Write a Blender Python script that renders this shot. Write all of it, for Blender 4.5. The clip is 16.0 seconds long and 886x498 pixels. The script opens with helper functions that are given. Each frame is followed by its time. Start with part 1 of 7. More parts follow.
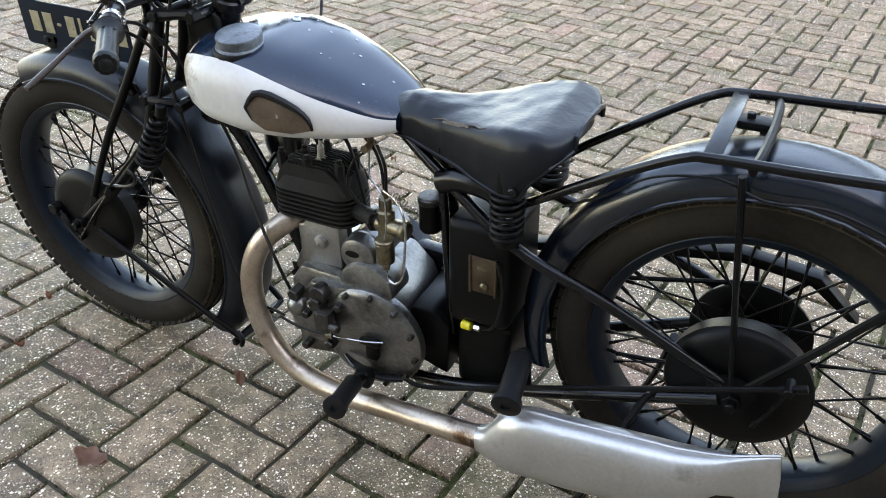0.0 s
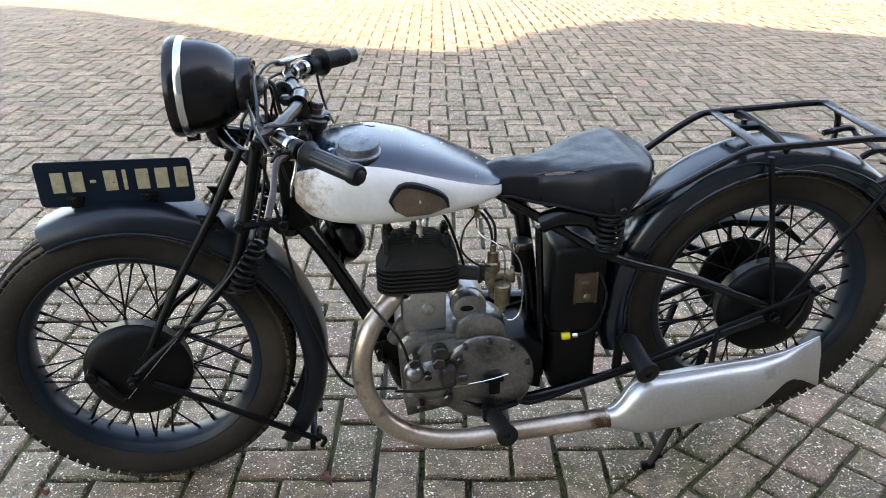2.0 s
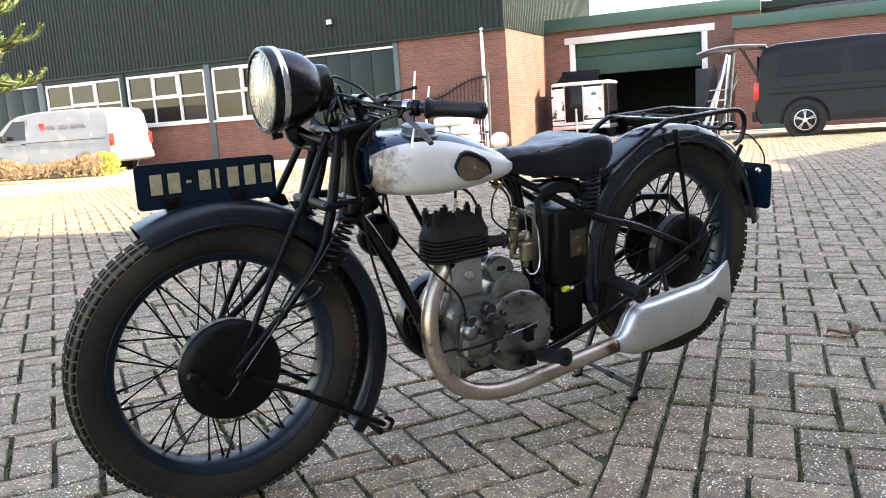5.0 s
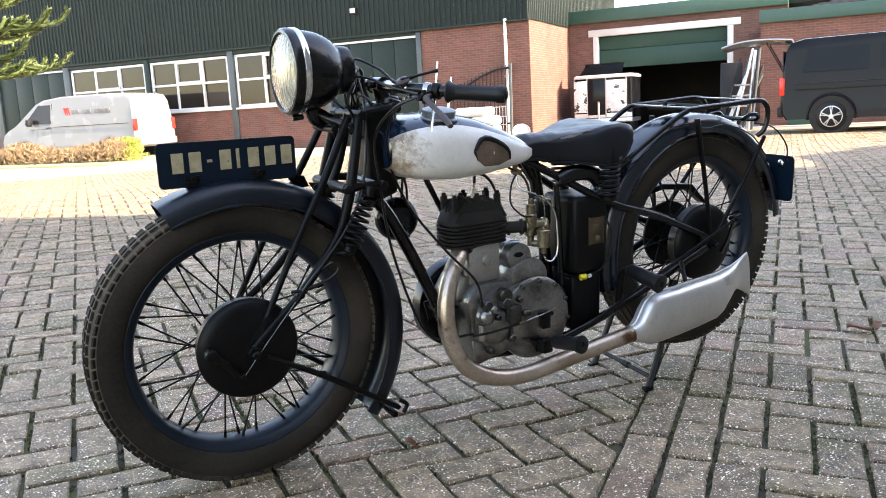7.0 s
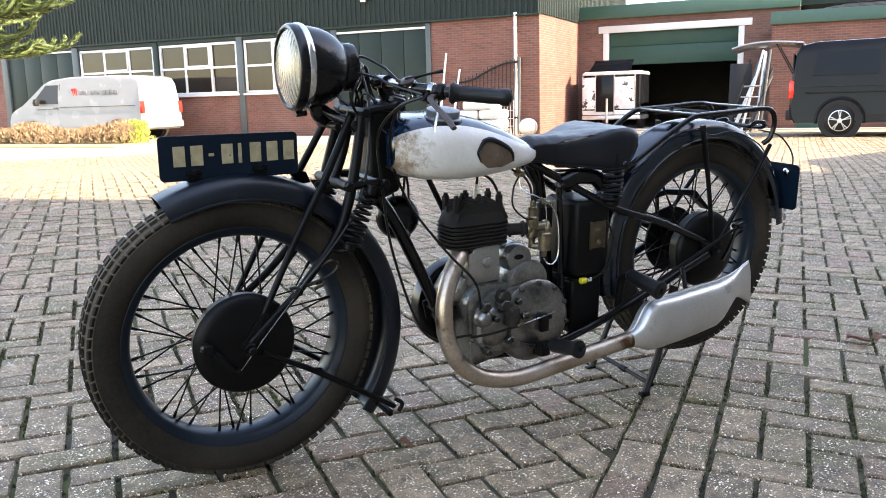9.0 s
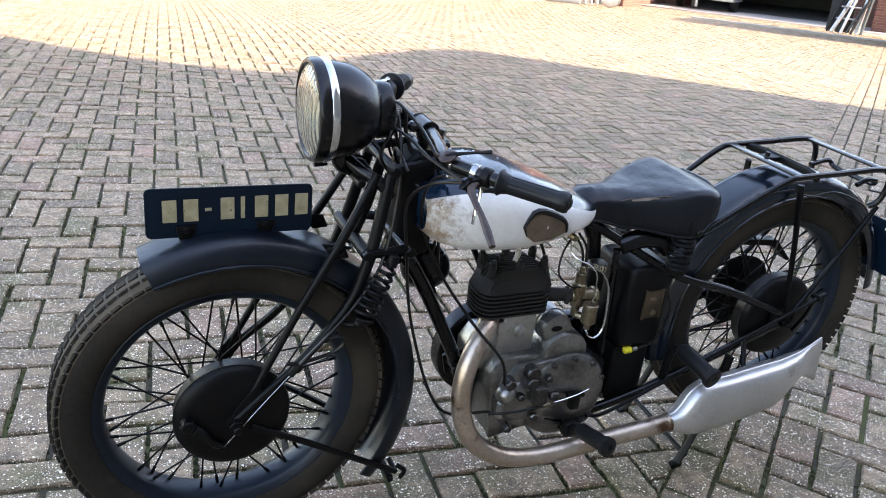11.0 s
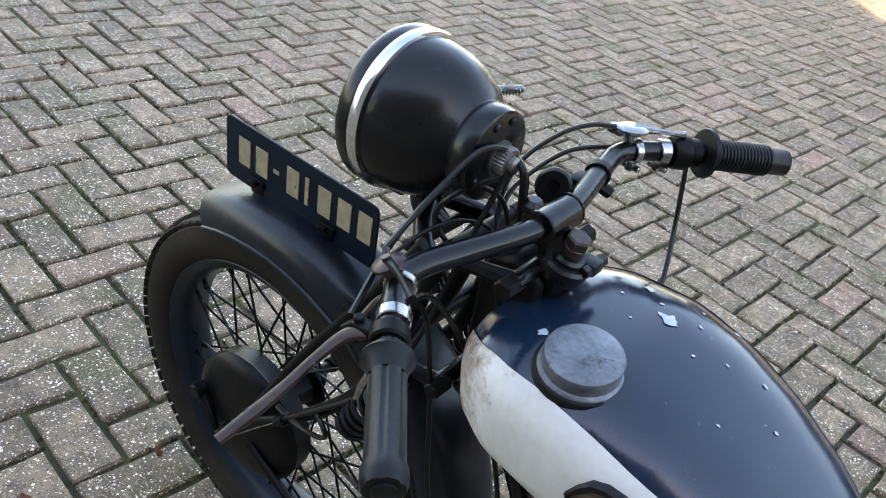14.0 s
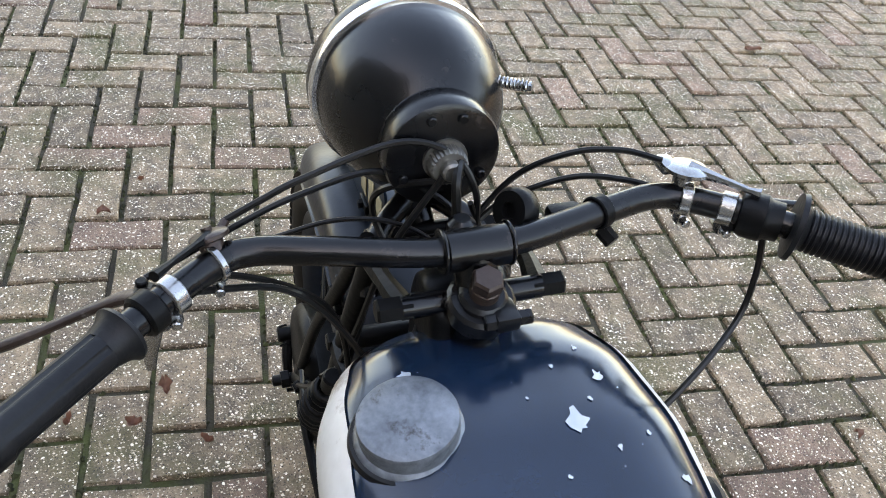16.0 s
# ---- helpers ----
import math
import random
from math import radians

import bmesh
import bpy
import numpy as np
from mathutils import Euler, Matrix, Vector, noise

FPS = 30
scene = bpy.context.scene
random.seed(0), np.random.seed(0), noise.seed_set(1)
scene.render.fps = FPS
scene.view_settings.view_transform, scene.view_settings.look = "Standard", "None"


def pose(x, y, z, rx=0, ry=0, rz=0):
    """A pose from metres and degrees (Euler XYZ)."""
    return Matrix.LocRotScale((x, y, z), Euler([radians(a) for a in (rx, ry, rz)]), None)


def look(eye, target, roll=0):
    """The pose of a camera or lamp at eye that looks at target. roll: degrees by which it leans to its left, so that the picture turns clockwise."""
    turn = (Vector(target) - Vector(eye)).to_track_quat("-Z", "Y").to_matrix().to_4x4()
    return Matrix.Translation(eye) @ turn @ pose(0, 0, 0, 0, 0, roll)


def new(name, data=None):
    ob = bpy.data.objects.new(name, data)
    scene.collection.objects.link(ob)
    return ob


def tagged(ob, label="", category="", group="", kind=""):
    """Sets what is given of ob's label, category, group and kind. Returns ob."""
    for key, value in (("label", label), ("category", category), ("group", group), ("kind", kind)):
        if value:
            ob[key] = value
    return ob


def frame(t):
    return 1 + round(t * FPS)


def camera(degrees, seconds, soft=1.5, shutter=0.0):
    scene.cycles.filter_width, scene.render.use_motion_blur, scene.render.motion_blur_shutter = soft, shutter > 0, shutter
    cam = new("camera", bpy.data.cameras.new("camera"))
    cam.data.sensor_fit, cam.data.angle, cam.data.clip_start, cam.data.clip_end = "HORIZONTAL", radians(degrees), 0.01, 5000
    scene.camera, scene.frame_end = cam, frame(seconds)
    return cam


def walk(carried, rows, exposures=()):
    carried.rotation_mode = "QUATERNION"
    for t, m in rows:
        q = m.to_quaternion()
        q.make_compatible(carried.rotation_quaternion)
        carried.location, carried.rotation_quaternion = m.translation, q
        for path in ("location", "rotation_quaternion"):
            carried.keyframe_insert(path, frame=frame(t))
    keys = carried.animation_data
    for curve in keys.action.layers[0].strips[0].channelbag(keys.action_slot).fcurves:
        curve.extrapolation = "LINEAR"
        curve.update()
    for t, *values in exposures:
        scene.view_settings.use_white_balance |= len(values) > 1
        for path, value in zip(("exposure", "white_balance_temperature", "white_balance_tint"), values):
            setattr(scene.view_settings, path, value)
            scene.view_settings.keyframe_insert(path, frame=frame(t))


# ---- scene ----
cam = camera(56.7, 16.0, soft=0.95)
PATH = [
    (0, (0.345, -1.123, 1.174), (-0.246, 0.476, 0.128), 2.1),
    (0.5, (0.155, -1.214, 1.179), (-0.268, 0.457, 0.165), 0.9),
    (1, (-0.059, -1.323, 1.195), (-0.191, 0.441, 0.261), 0.1),
    (1.5, (-0.315, -1.44, 1.229), (-0.177, 0.364, 0.377), -0.5),
    (2, (-0.55, -1.466, 1.202), (-0.183, 0.322, 0.386), 0.2),
    (2.5, (-0.8, -1.548, 1.195), (-0.176, 0.185, 0.414), 0.7),
    (3, (-1.013, -1.555, 1.175), (-0.174, 0.092, 0.411), 0.4),
    (3.5, (-1.187, -1.443, 1.111), (-0.214, 0.151, 0.394), -0.8),
    (4, (-1.279, -1.412, 1.001), (-0.179, 0.147, 0.398), -1.0),
    (4.5, (-1.382, -1.471, 0.876), (-0.219, 0.101, 0.459), -1.3),
    (5, (-1.446, -1.542, 0.811), (-0.294, 0.058, 0.473), -3.1),
    (5.2, (-1.458, -1.551, 0.792), (-0.319, 0.058, 0.454), -3.6),
    (7.5, (-1.445, -1.547, 0.797), (-0.337, 0.079, 0.439), -1.7),
    (8, (-1.444, -1.548, 0.796), (-0.335, 0.078, 0.441), -1.3),
    (8.5, (-1.442, -1.546, 0.797), (-0.336, 0.084, 0.442), -0.8),
    (8.7, (-1.442, -1.546, 0.796), (-0.335, 0.084, 0.441), -0.7),
    (10.8, (-1.244, -1.309, 1.174), (-0.264, 0.275, 0.445), 5.6),
    (11, (-1.218, -1.247, 1.182), (-0.262, 0.349, 0.447), 6.3),
    (11.5, (-1.116, -1.14, 1.193), (-0.286, 0.505, 0.417), 7.8),
    (12, (-0.908, -1.059, 1.184), (-0.371, 0.676, 0.347), 9.9),
    (12.5, (-0.738, -0.982, 1.2), (-0.478, 0.797, 0.323), 11.6),
    (13, (-0.577, -0.834, 1.211), (-0.645, 0.931, 0.274), 13.5),
    (13.5, (-0.443, -0.729, 1.22), (-0.874, 0.941, 0.208), 13.6),
    (14, (-0.271, -0.623, 1.227), (-1.052, 0.862, 0.138), 13.4),
    (14.5, (-0.193, -0.522, 1.228), (-1.172, 0.788, 0.077), 12.8),
    (15, (-0.17, -0.411, 1.225), (-1.286, 0.739, 0.029), 12.6),
    (15.5, (-0.132, -0.297, 1.219), (-1.399, 0.619, -0.028), 11.0),
    (16, (-0.084, -0.213, 1.233), (-1.449, 0.527, -0.029), 9.3),
]
walk(cam, [(t, look(eye, target, roll)) for t, eye, target, roll in PATH], [(0.0, 3.34, 8800, 15), (1.0, 3.32, 8600, 15), (2.0, 3.20, 8350, 16), (3.5, 3.13, 8250, 17), (5.0, 3.11, 8200, 17), (8.5, 3.11, 8200, 17), (11.0, 3.1, 7750, 18), (12.5, 3.02, 7550, 17), (13.5, 2.98, 7450, 16), (14.2, 2.98, 8200, 15), (15.0, 3.05, 8550, 15), (16.0, 3.12, 9000, 17)])

# ---- daylight: clear sky, low sun behind neighbouring roofs ----
SUN_EL = radians(32)
SUN_H = Vector((0.545, -0.838, 0.0)).normalized()
world = bpy.data.worlds.new("sky")
scene.world = world
world.use_nodes = True
wn = world.node_tree
sky = wn.nodes.new("ShaderNodeTexSky")
sky.sky_type, sky.sun_disc = "NISHITA", False
sky.sun_elevation, sky.sun_rotation = SUN_EL, math.atan2(SUN_H.x, SUN_H.y)
sky.air_density, sky.dust_density, sky.ozone_density = 1.0, 1.0, 1.0
wn.nodes["Background"].inputs["Strength"].default_value = 0.15
wn.links.new(sky.outputs[0], wn.nodes["Background"].inputs["Color"])
sun = new("sun", bpy.data.lights.new("sun", "SUN"))
sun.data.energy, sun.data.angle, sun.data.color = 2.7, radians(0.53), (1.0, 0.93, 0.82)
sun_from = SUN_H * math.cos(SUN_EL) + Vector((0, 0, math.sin(SUN_EL)))
sun.matrix_world = look(sun_from * 40, (0, 0, 0))


# ---- materials ----
def mat(name, a, b=None, rough=0.5, spec=0.5, metal=0.0, scale=6.0, fine=90.0, bump=0.15, dist=0.002, stain=None, cut=0.62, coat=0.0, rvar=0.12, island=0.0, coord="Object"):
    """Two-scale noise between colours a and b, optional stains with a shape of their own, fine relief."""
    b = b or tuple(min(1, c * 1.35 + 0.004) for c in a)
    m = bpy.data.materials.new(name)
    m.use_nodes = True
    nt = m.node_tree
    N, K = nt.nodes, nt.links
    p = N["Principled BSDF"]
    tc = N.new("ShaderNodeTexCoord")
    n1, n2 = N.new("ShaderNodeTexNoise"), N.new("ShaderNodeTexNoise")
    n1.inputs["Scale"].default_value, n1.inputs["Detail"].default_value = scale, 5
    n2.inputs["Scale"].default_value, n2.inputs["Detail"].default_value = fine, 4
    for n in (n1, n2):
        K.new(tc.outputs[coord], n.inputs["Vector"])
    mix = N.new("ShaderNodeMix")
    mix.data_type = "RGBA"
    add = N.new("ShaderNodeMath")
    add.operation = "MULTIPLY_ADD"
    K.new(n2.outputs["Fac"], add.inputs[0])
    add.inputs[1].default_value = 0.45
    K.new(n1.outputs["Fac"], add.inputs[2])
    ramp = N.new("ShaderNodeMapRange")
    ramp.inputs["From Min"].default_value, ramp.inputs["From Max"].default_value = 0.45, 1.0
    K.new(add.outputs[0], ramp.inputs["Value"])
    K.new(ramp.outputs["Result"], mix.inputs["Factor"])
    mix.inputs["A"].default_value, mix.inputs["B"].default_value = (*a, 1), (*b, 1)
    colour = mix.outputs["Result"]
    if island:
        gi = N.new("ShaderNodeNewGeometry")
        oi = N.new("ShaderNodeObjectInfo")
        s = N.new("ShaderNodeMath")
        s.operation = "ADD"
        K.new(gi.outputs["Random Per Island"], s.inputs[0])
        K.new(oi.outputs["Random"], s.inputs[1])
        fr = N.new("ShaderNodeMath")
        fr.operation = "FRACT"
        K.new(s.outputs[0], fr.inputs[0])
        r = N.new("ShaderNodeMapRange")
        r.inputs["To Min"].default_value, r.inputs["To Max"].default_value = 1 - island, 1 + island
        K.new(fr.outputs[0], r.inputs["Value"])
        v = N.new("ShaderNodeHueSaturation")
        K.new(r.outputs["Result"], v.inputs["Value"])
        K.new(colour, v.inputs["Color"])
        colour = v.outputs["Color"]
    if stain:
        n3 = N.new("ShaderNodeTexNoise")
        n3.inputs["Scale"].default_value, n3.inputs["Detail"].default_value, n3.inputs["Roughness"].default_value = stain[1], 6, 0.65
        K.new(tc.outputs[coord], n3.inputs["Vector"])
        e = N.new("ShaderNodeMapRange")
        e.inputs["From Min"].default_value, e.inputs["From Max"].default_value = cut, cut + (stain[2] if len(stain) > 2 else 0.04)
        K.new(n3.outputs["Fac"], e.inputs["Value"])
        m2 = N.new("ShaderNodeMix")
        m2.data_type = "RGBA"
        K.new(e.outputs["Result"], m2.inputs["Factor"])
        K.new(colour, m2.inputs["A"])
        m2.inputs["B"].default_value = (*stain[0], 1)
        colour = m2.outputs["Result"]
    K.new(colour, p.inputs["Base Color"])
    rr = N.new("ShaderNodeMapRange")
    rr.inputs["To Min"].default_value, rr.inputs["To Max"].default_value = max(0.02, rough - rvar), min(1, rough + rvar)
    K.new(n1.outputs["Fac"], rr.inputs["Value"])
    K.new(rr.outputs["Result"], p.inputs["Roughness"])
    p.inputs["Metallic"].default_value = metal
    p.inputs["Specular IOR Level"].default_value = spec
    p.inputs["Coat Weight"].default_value = coat
    if bump:
        bu = N.new("ShaderNodeBump")
        bu.inputs["Strength"].default_value, bu.inputs["Distance"].default_value = bump, dist
        K.new(n2.outputs["Fac"], bu.inputs["Height"])
        K.new(bu.outputs["Normal"], p.inputs["Normal"])
    return m


def paver_mat(name, a, b, moss, coord="Object"):
    """Weathered concrete clinker with scattered pale pebbles and patches of moss."""
    m = mat(name, a, b, rough=0.78, scale=24.0, fine=190, bump=1.0, dist=0.005, island=0.30, stain=(moss, 4.5, 0.2), cut=0.48, coord=coord)
    nt = m.node_tree
    N, K = nt.nodes, nt.links
    p = N["Principled BSDF"]
    last = p.inputs["Base Color"].links[0].from_socket
    tc = N["Texture Coordinate"]
    patch = N.new("ShaderNodeTexNoise")
    patch.inputs["Scale"].default_value, patch.inputs["Detail"].default_value = 11.0, 3
    K.new(tc.outputs[coord], patch.inputs["Vector"])
    warp = N.new("ShaderNodeTexNoise")
    warp.inputs["Scale"].default_value, warp.inputs["Detail"].default_value = 170.0, 2
    K.new(tc.outputs[coord], warp.inputs["Vector"])
    bend = N.new("ShaderNodeVectorMath")
    bend.operation = "MULTIPLY_ADD"
    K.new(warp.outputs["Color"], bend.inputs[0])
    bend.inputs[1].default_value = (0.006, 0.006, 0.006)
    K.new(tc.outputs[coord], bend.inputs[2])
    for scale, cut, soft, col in ((380, 0.66, 0.18, (0.030, 0.022, 0.015)), (330, 0.72, 0.14, (0.36, 0.265, 0.175)), (225, 0.76, 0.08, (0.62, 0.50, 0.365)), (150, 0.81, 0.06, (0.86, 0.75, 0.60))):
        vo = N.new("ShaderNodeTexVoronoi")
        vo.inputs["Scale"].default_value = scale
        K.new(bend.outputs[0], vo.inputs["Vector"])
        # each cell draws its own pebble size, larger in the worn patches; many stay empty
        sep = N.new("ShaderNodeSeparateColor")
        K.new(vo.outputs["Color"], sep.inputs[0])
        few = N.new("ShaderNodeMath")
        few.operation = "MULTIPLY_ADD"
        K.new(patch.outputs["Fac"], few.inputs[0])
        few.inputs[1].default_value = 0.3
        K.new(sep.outputs["Red"], few.inputs[2])
        size = N.new("ShaderNodeMath")
        size.operation = "SUBTRACT"
        K.new(few.outputs[0], size.inputs[0])
        K.new(vo.outputs["Distance"], size.inputs[1])
        grain = N.new("ShaderNodeMapRange")
        grain.inputs["From Min"].default_value, grain.inputs["From Max"].default_value = cut - 0.12, cut - 0.12 + soft
        K.new(size.outputs[0], grain.inputs["Value"])
        mx = N.new("ShaderNodeMix")
        mx.data_type = "RGBA"
        K.new(grain.outputs["Result"], mx.inputs["Factor"])
        K.new(last, mx.inputs["A"])
        mx.inputs["B"].default_value = (*col, 1)
        last = mx.outputs["Result"]
    K.new(last, p.inputs["Base Color"])
    # one pattern over the whole yard, not one for each stone
    world_place = N.new("ShaderNodeNewGeometry")
    for ln in list(tc.outputs[coord].links):
        K.new(world_place.outputs["Position"], ln.to_socket)
    return m


PAVER = paver_mat("clinker_paver", (0.064, 0.0430, 0.0262), (0.342, 0.235, 0.144), (0.082, 0.073, 0.021))
PAVER_RED = paver_mat("clinker_paver_reddish", (0.105, 0.058, 0.038), (0.32, 0.195, 0.130), (0.090, 0.068, 0.028))
JOINT = mat("mossy_joint_sand", (0.022, 0.018, 0.011), (0.060, 0.049, 0.028), rough=1, scale=4, fine=200, bump=0.8, dist=0.006, stain=((0.062, 0.070, 0.016), 3.5, 0.14), cut=0.46)
MOSS = mat("joint_moss_and_soil", (0.014, 0.012, 0.006), (0.060, 0.064, 0.017), rough=1, scale=2.2, fine=60, bump=0.8, dist=0.004, island=0.5)
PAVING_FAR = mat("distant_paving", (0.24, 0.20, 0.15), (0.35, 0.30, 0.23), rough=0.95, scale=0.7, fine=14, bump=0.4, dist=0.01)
BLACK = mat("worn_black_enamel", (0.0016, 0.0017, 0.0020), (0.0045, 0.0046, 0.0052), rough=0.25, spec=0.34, scale=12, fine=120, bump=0.14, stain=((0.022, 0.018, 0.016), 26, 0.10), cut=0.61, rvar=0.15)
BLACKM = mat("matt_black_paint", (0.0016, 0.0016, 0.0018), (0.0046, 0.0044, 0.0042), rough=0.42, spec=0.15, scale=14, fine=160, bump=0.25, stain=((0.020, 0.014, 0.011), 18, 0.22), cut=0.66)
GUARD = mat("blue_black_mudguard_paint", (0.0022, 0.0048, 0.0090), (0.005, 0.0095, 0.0165), rough=0.21, spec=0.62, scale=5, fine=90, bump=0.14, stain=((0.030, 0.038, 0.047), 9, 0.2), cut=0.66)
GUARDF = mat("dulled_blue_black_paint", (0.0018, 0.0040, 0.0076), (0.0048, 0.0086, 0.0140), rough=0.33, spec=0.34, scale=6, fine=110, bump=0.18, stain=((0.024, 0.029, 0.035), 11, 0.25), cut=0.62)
TANKBLUE = mat("navy_tank_enamel", (0.0023, 0.0096, 0.0225), (0.005, 0.0175, 0.040), rough=0.17, spec=0.58, scale=5, fine=70, bump=0.05, stain=((0.40, 0.44, 0.48), 85, 0.012), cut=0.700, rvar=0.07)
TANKWHITE = mat("stained_cream_enamel", (0.56, 0.54, 0.50), (0.72, 0.70, 0.67), rough=0.34, scale=7, fine=110, bump=0.06, stain=((0.16, 0.10, 0.06), 34, 0.03), cut=0.70)
def creeping_rust(m, x0, x1, colour):
    """Rust and dirt that has crept in from the tank's front edge, in ragged patches."""
    N, K = m.node_tree.nodes, m.node_tree.links
    p = N["Principled BSDF"]
    last = p.inputs["Base Color"].links[0].from_socket
    sx, no = N.new("ShaderNodeSeparateXYZ"), N.new("ShaderNodeTexNoise")
    K.new(N["Texture Coordinate"].outputs["Object"], sx.inputs[0])
    K.new(N["Texture Coordinate"].outputs["Object"], no.inputs["Vector"])
    no.inputs["Scale"].default_value, no.inputs["Detail"].default_value, no.inputs["Roughness"].default_value = 48, 8, 0.75
    g = N.new("ShaderNodeMapRange")
    g.inputs["From Min"].default_value, g.inputs["From Max"].default_value = x1, x0
    g.inputs["To Min"].default_value, g.inputs["To Max"].default_value = -0.18, 0.33
    K.new(sx.outputs["X"], g.inputs["Value"])
    ad = N.new("ShaderNodeMath")
    K.new(g.outputs["Result"], ad.inputs[0])
    K.new(no.outputs["Fac"], ad.inputs[1])
    e = N.new("ShaderNodeMapRange")
    e.inputs["From Min"].default_value, e.inputs["From Max"].default_value = 0.56, 0.82
    K.new(ad.outputs[0], e.inputs["Value"])
    mx = N.new("ShaderNodeMix")
    mx.data_type = "RGBA"
    K.new(e.outputs["Result"], mx.inputs["Factor"])
    K.new(last, mx.inputs["A"])
    mx.inputs["B"].default_value = (*colour, 1)
    K.new(mx.outputs["Result"], p.inputs["Base Color"])


creeping_rust(TANKWHITE, -0.295, -0.17, (0.24, 0.165, 0.105))
RUSTPATCH = mat("rusted_bare_patch", (0.055, 0.036, 0.022), (0.15, 0.10, 0.065), rough=0.7, scale=30, fine=200, bump=0.4, stain=((0.22, 0.19, 0.16), 25, 0.1), cut=0.62)
RUBBER = mat("black_rubber", (0.0035, 0.0036, 0.0042), (0.008, 0.0082, 0.009), rough=0.44, spec=0.24, scale=20, fine=200, bump=0.2)
TYRE = mat("dusty_tyre_rubber", (0.013, 0.0113, 0.0094), (0.036, 0.0300, 0.0236), rough=0.8, spec=0.10, scale=6, fine=150, bump=0.25, stain=((0.062, 0.047, 0.033), 5, 0.3), cut=0.53)
TREADDUST = mat("dusty_tread", (0.036, 0.0275, 0.018), (0.094, 0.072, 0.048), rough=0.95, scale=12, fine=200, bump=0.3)
RIMBLUE = mat("blue_grey_rim_paint", (0.0035, 0.0072, 0.0125), (0.010, 0.017, 0.027), rough=0.38, spec=0.26, scale=8, fine=90, bump=0.2, stain=((0.05, 0.035, 0.027), 25, 0.1), cut=0.68)
LEATHER = mat("black_saddle_leather", (0.0032, 0.0038, 0.0054), (0.0085, 0.0100, 0.0135), rough=0.34, spec=0.28, scale=6, fine=120, bump=0.20, dist=0.002, stain=((0.040, 0.034, 0.030), 12, 0.15), cut=0.67)
TORN = mat("torn_leather_edge", (0.20, 0.155, 0.115), (0.36, 0.30, 0.24), rough=0.8, scale=60)
ALLOY = mat("oily_cast_aluminium", (0.115, 0.110, 0.102), (0.32, 0.315, 0.30), rough=0.32, metal=0.92, scale=8, fine=180, bump=0.30, stain=((0.018, 0.015, 0.012), 9, 0.22), cut=0.51)
GREASY = mat("greasy_dark_alloy", (0.018, 0.016, 0.014), (0.085, 0.080, 0.074), rough=0.33, metal=0.75, scale=22, fine=200, bump=0.3, stain=((0.22, 0.21, 0.20), 35, 0.12), cut=0.60)
ALLOYL = mat("brushed_aluminium_cover", (0.27, 0.26, 0.24), (0.46, 0.45, 0.42), rough=0.36, metal=0.85, scale=14, fine=220, bump=0.2, stain=((0.10, 0.085, 0.065), 14, 0.2), cut=0.55)
IRON = mat("sooty_cast_iron", (0.006, 0.0055, 0.005), (0.019, 0.0165, 0.0145), rough=0.7, spec=0.25, scale=20, fine=220, bump=0.4, stain=((0.05, 0.028, 0.018), 22, 0.2), cut=0.66)
PIPE = mat("heat_tinted_exhaust_steel", (0.30, 0.225, 0.165), (0.55, 0.46, 0.375), rough=0.34, metal=0.85, scale=9, fine=150, bump=0.14, stain=((0.11, 0.060, 0.034), 13, 0.12), cut=0.56)
SILENCER = mat("dull_silver_silencer", (0.42, 0.41, 0.39), (0.62, 0.605, 0.58), rough=0.36, metal=0.8, scale=6, fine=160, bump=0.14, stain=((0.20, 0.165, 0.13), 11, 0.18), cut=0.60)
CHROME = mat("worn_chrome", (0.62, 0.62, 0.62), (0.78, 0.78, 0.78), rough=0.16, metal=1.0, scale=20, bump=0.03)
NICKEL = mat("dull_nickel_plate", (0.30, 0.30, 0.29), (0.48, 0.48, 0.47), rough=0.24, metal=0.95, scale=30, fine=200, bump=0.1, stain=((0.10, 0.075, 0.055), 40, 0.1), cut=0.64)
BRASS = mat("tarnished_brass", (0.11, 0.088, 0.055), (0.30, 0.250, 0.170), rough=0.34, metal=0.9, scale=25, fine=200, bump=0.2, stain=((0.020, 0.016, 0.012), 30, 0.12), cut=0.58)
RUSTY = mat("rusty_lever_steel", (0.022, 0.013, 0.010), (0.062, 0.040, 0.031), rough=0.38, spec=0.4, metal=0.3, scale=30, fine=200, bump=0.3, stain=((0.14, 0.125, 0.115), 40, 0.1), cut=0.66)
PLATE = mat("dark_blue_number_plate", (0.0014, 0.0068, 0.0150), (0.003, 0.0110, 0.0220), rough=0.4, spec=0.16, scale=9, bump=0.08, stain=((0.03, 0.036, 0.045), 16, 0.1), cut=0.69)
CREAM = mat("yellowed_white_marking", (0.24, 0.20, 0.11), (0.40, 0.34, 0.21), rough=0.6, scale=60, bump=0.1, stain=((0.06, 0.06, 0.055), 90, 0.08), cut=0.64)
CABLE = mat("black_cable_sheath", (0.0028, 0.0028, 0.0028), (0.008, 0.0072, 0.0066), rough=0.36, spec=0.28, scale=30)
YELLOW = mat("yellow_plastic_cap", (0.62, 0.52, 0.02), (0.72, 0.62, 0.05), rough=0.4, scale=30)
LEAF = mat("dry_brown_leaf", (0.20, 0.095, 0.06), (0.36, 0.20, 0.14), rough=0.7, scale=40, bump=0.4)


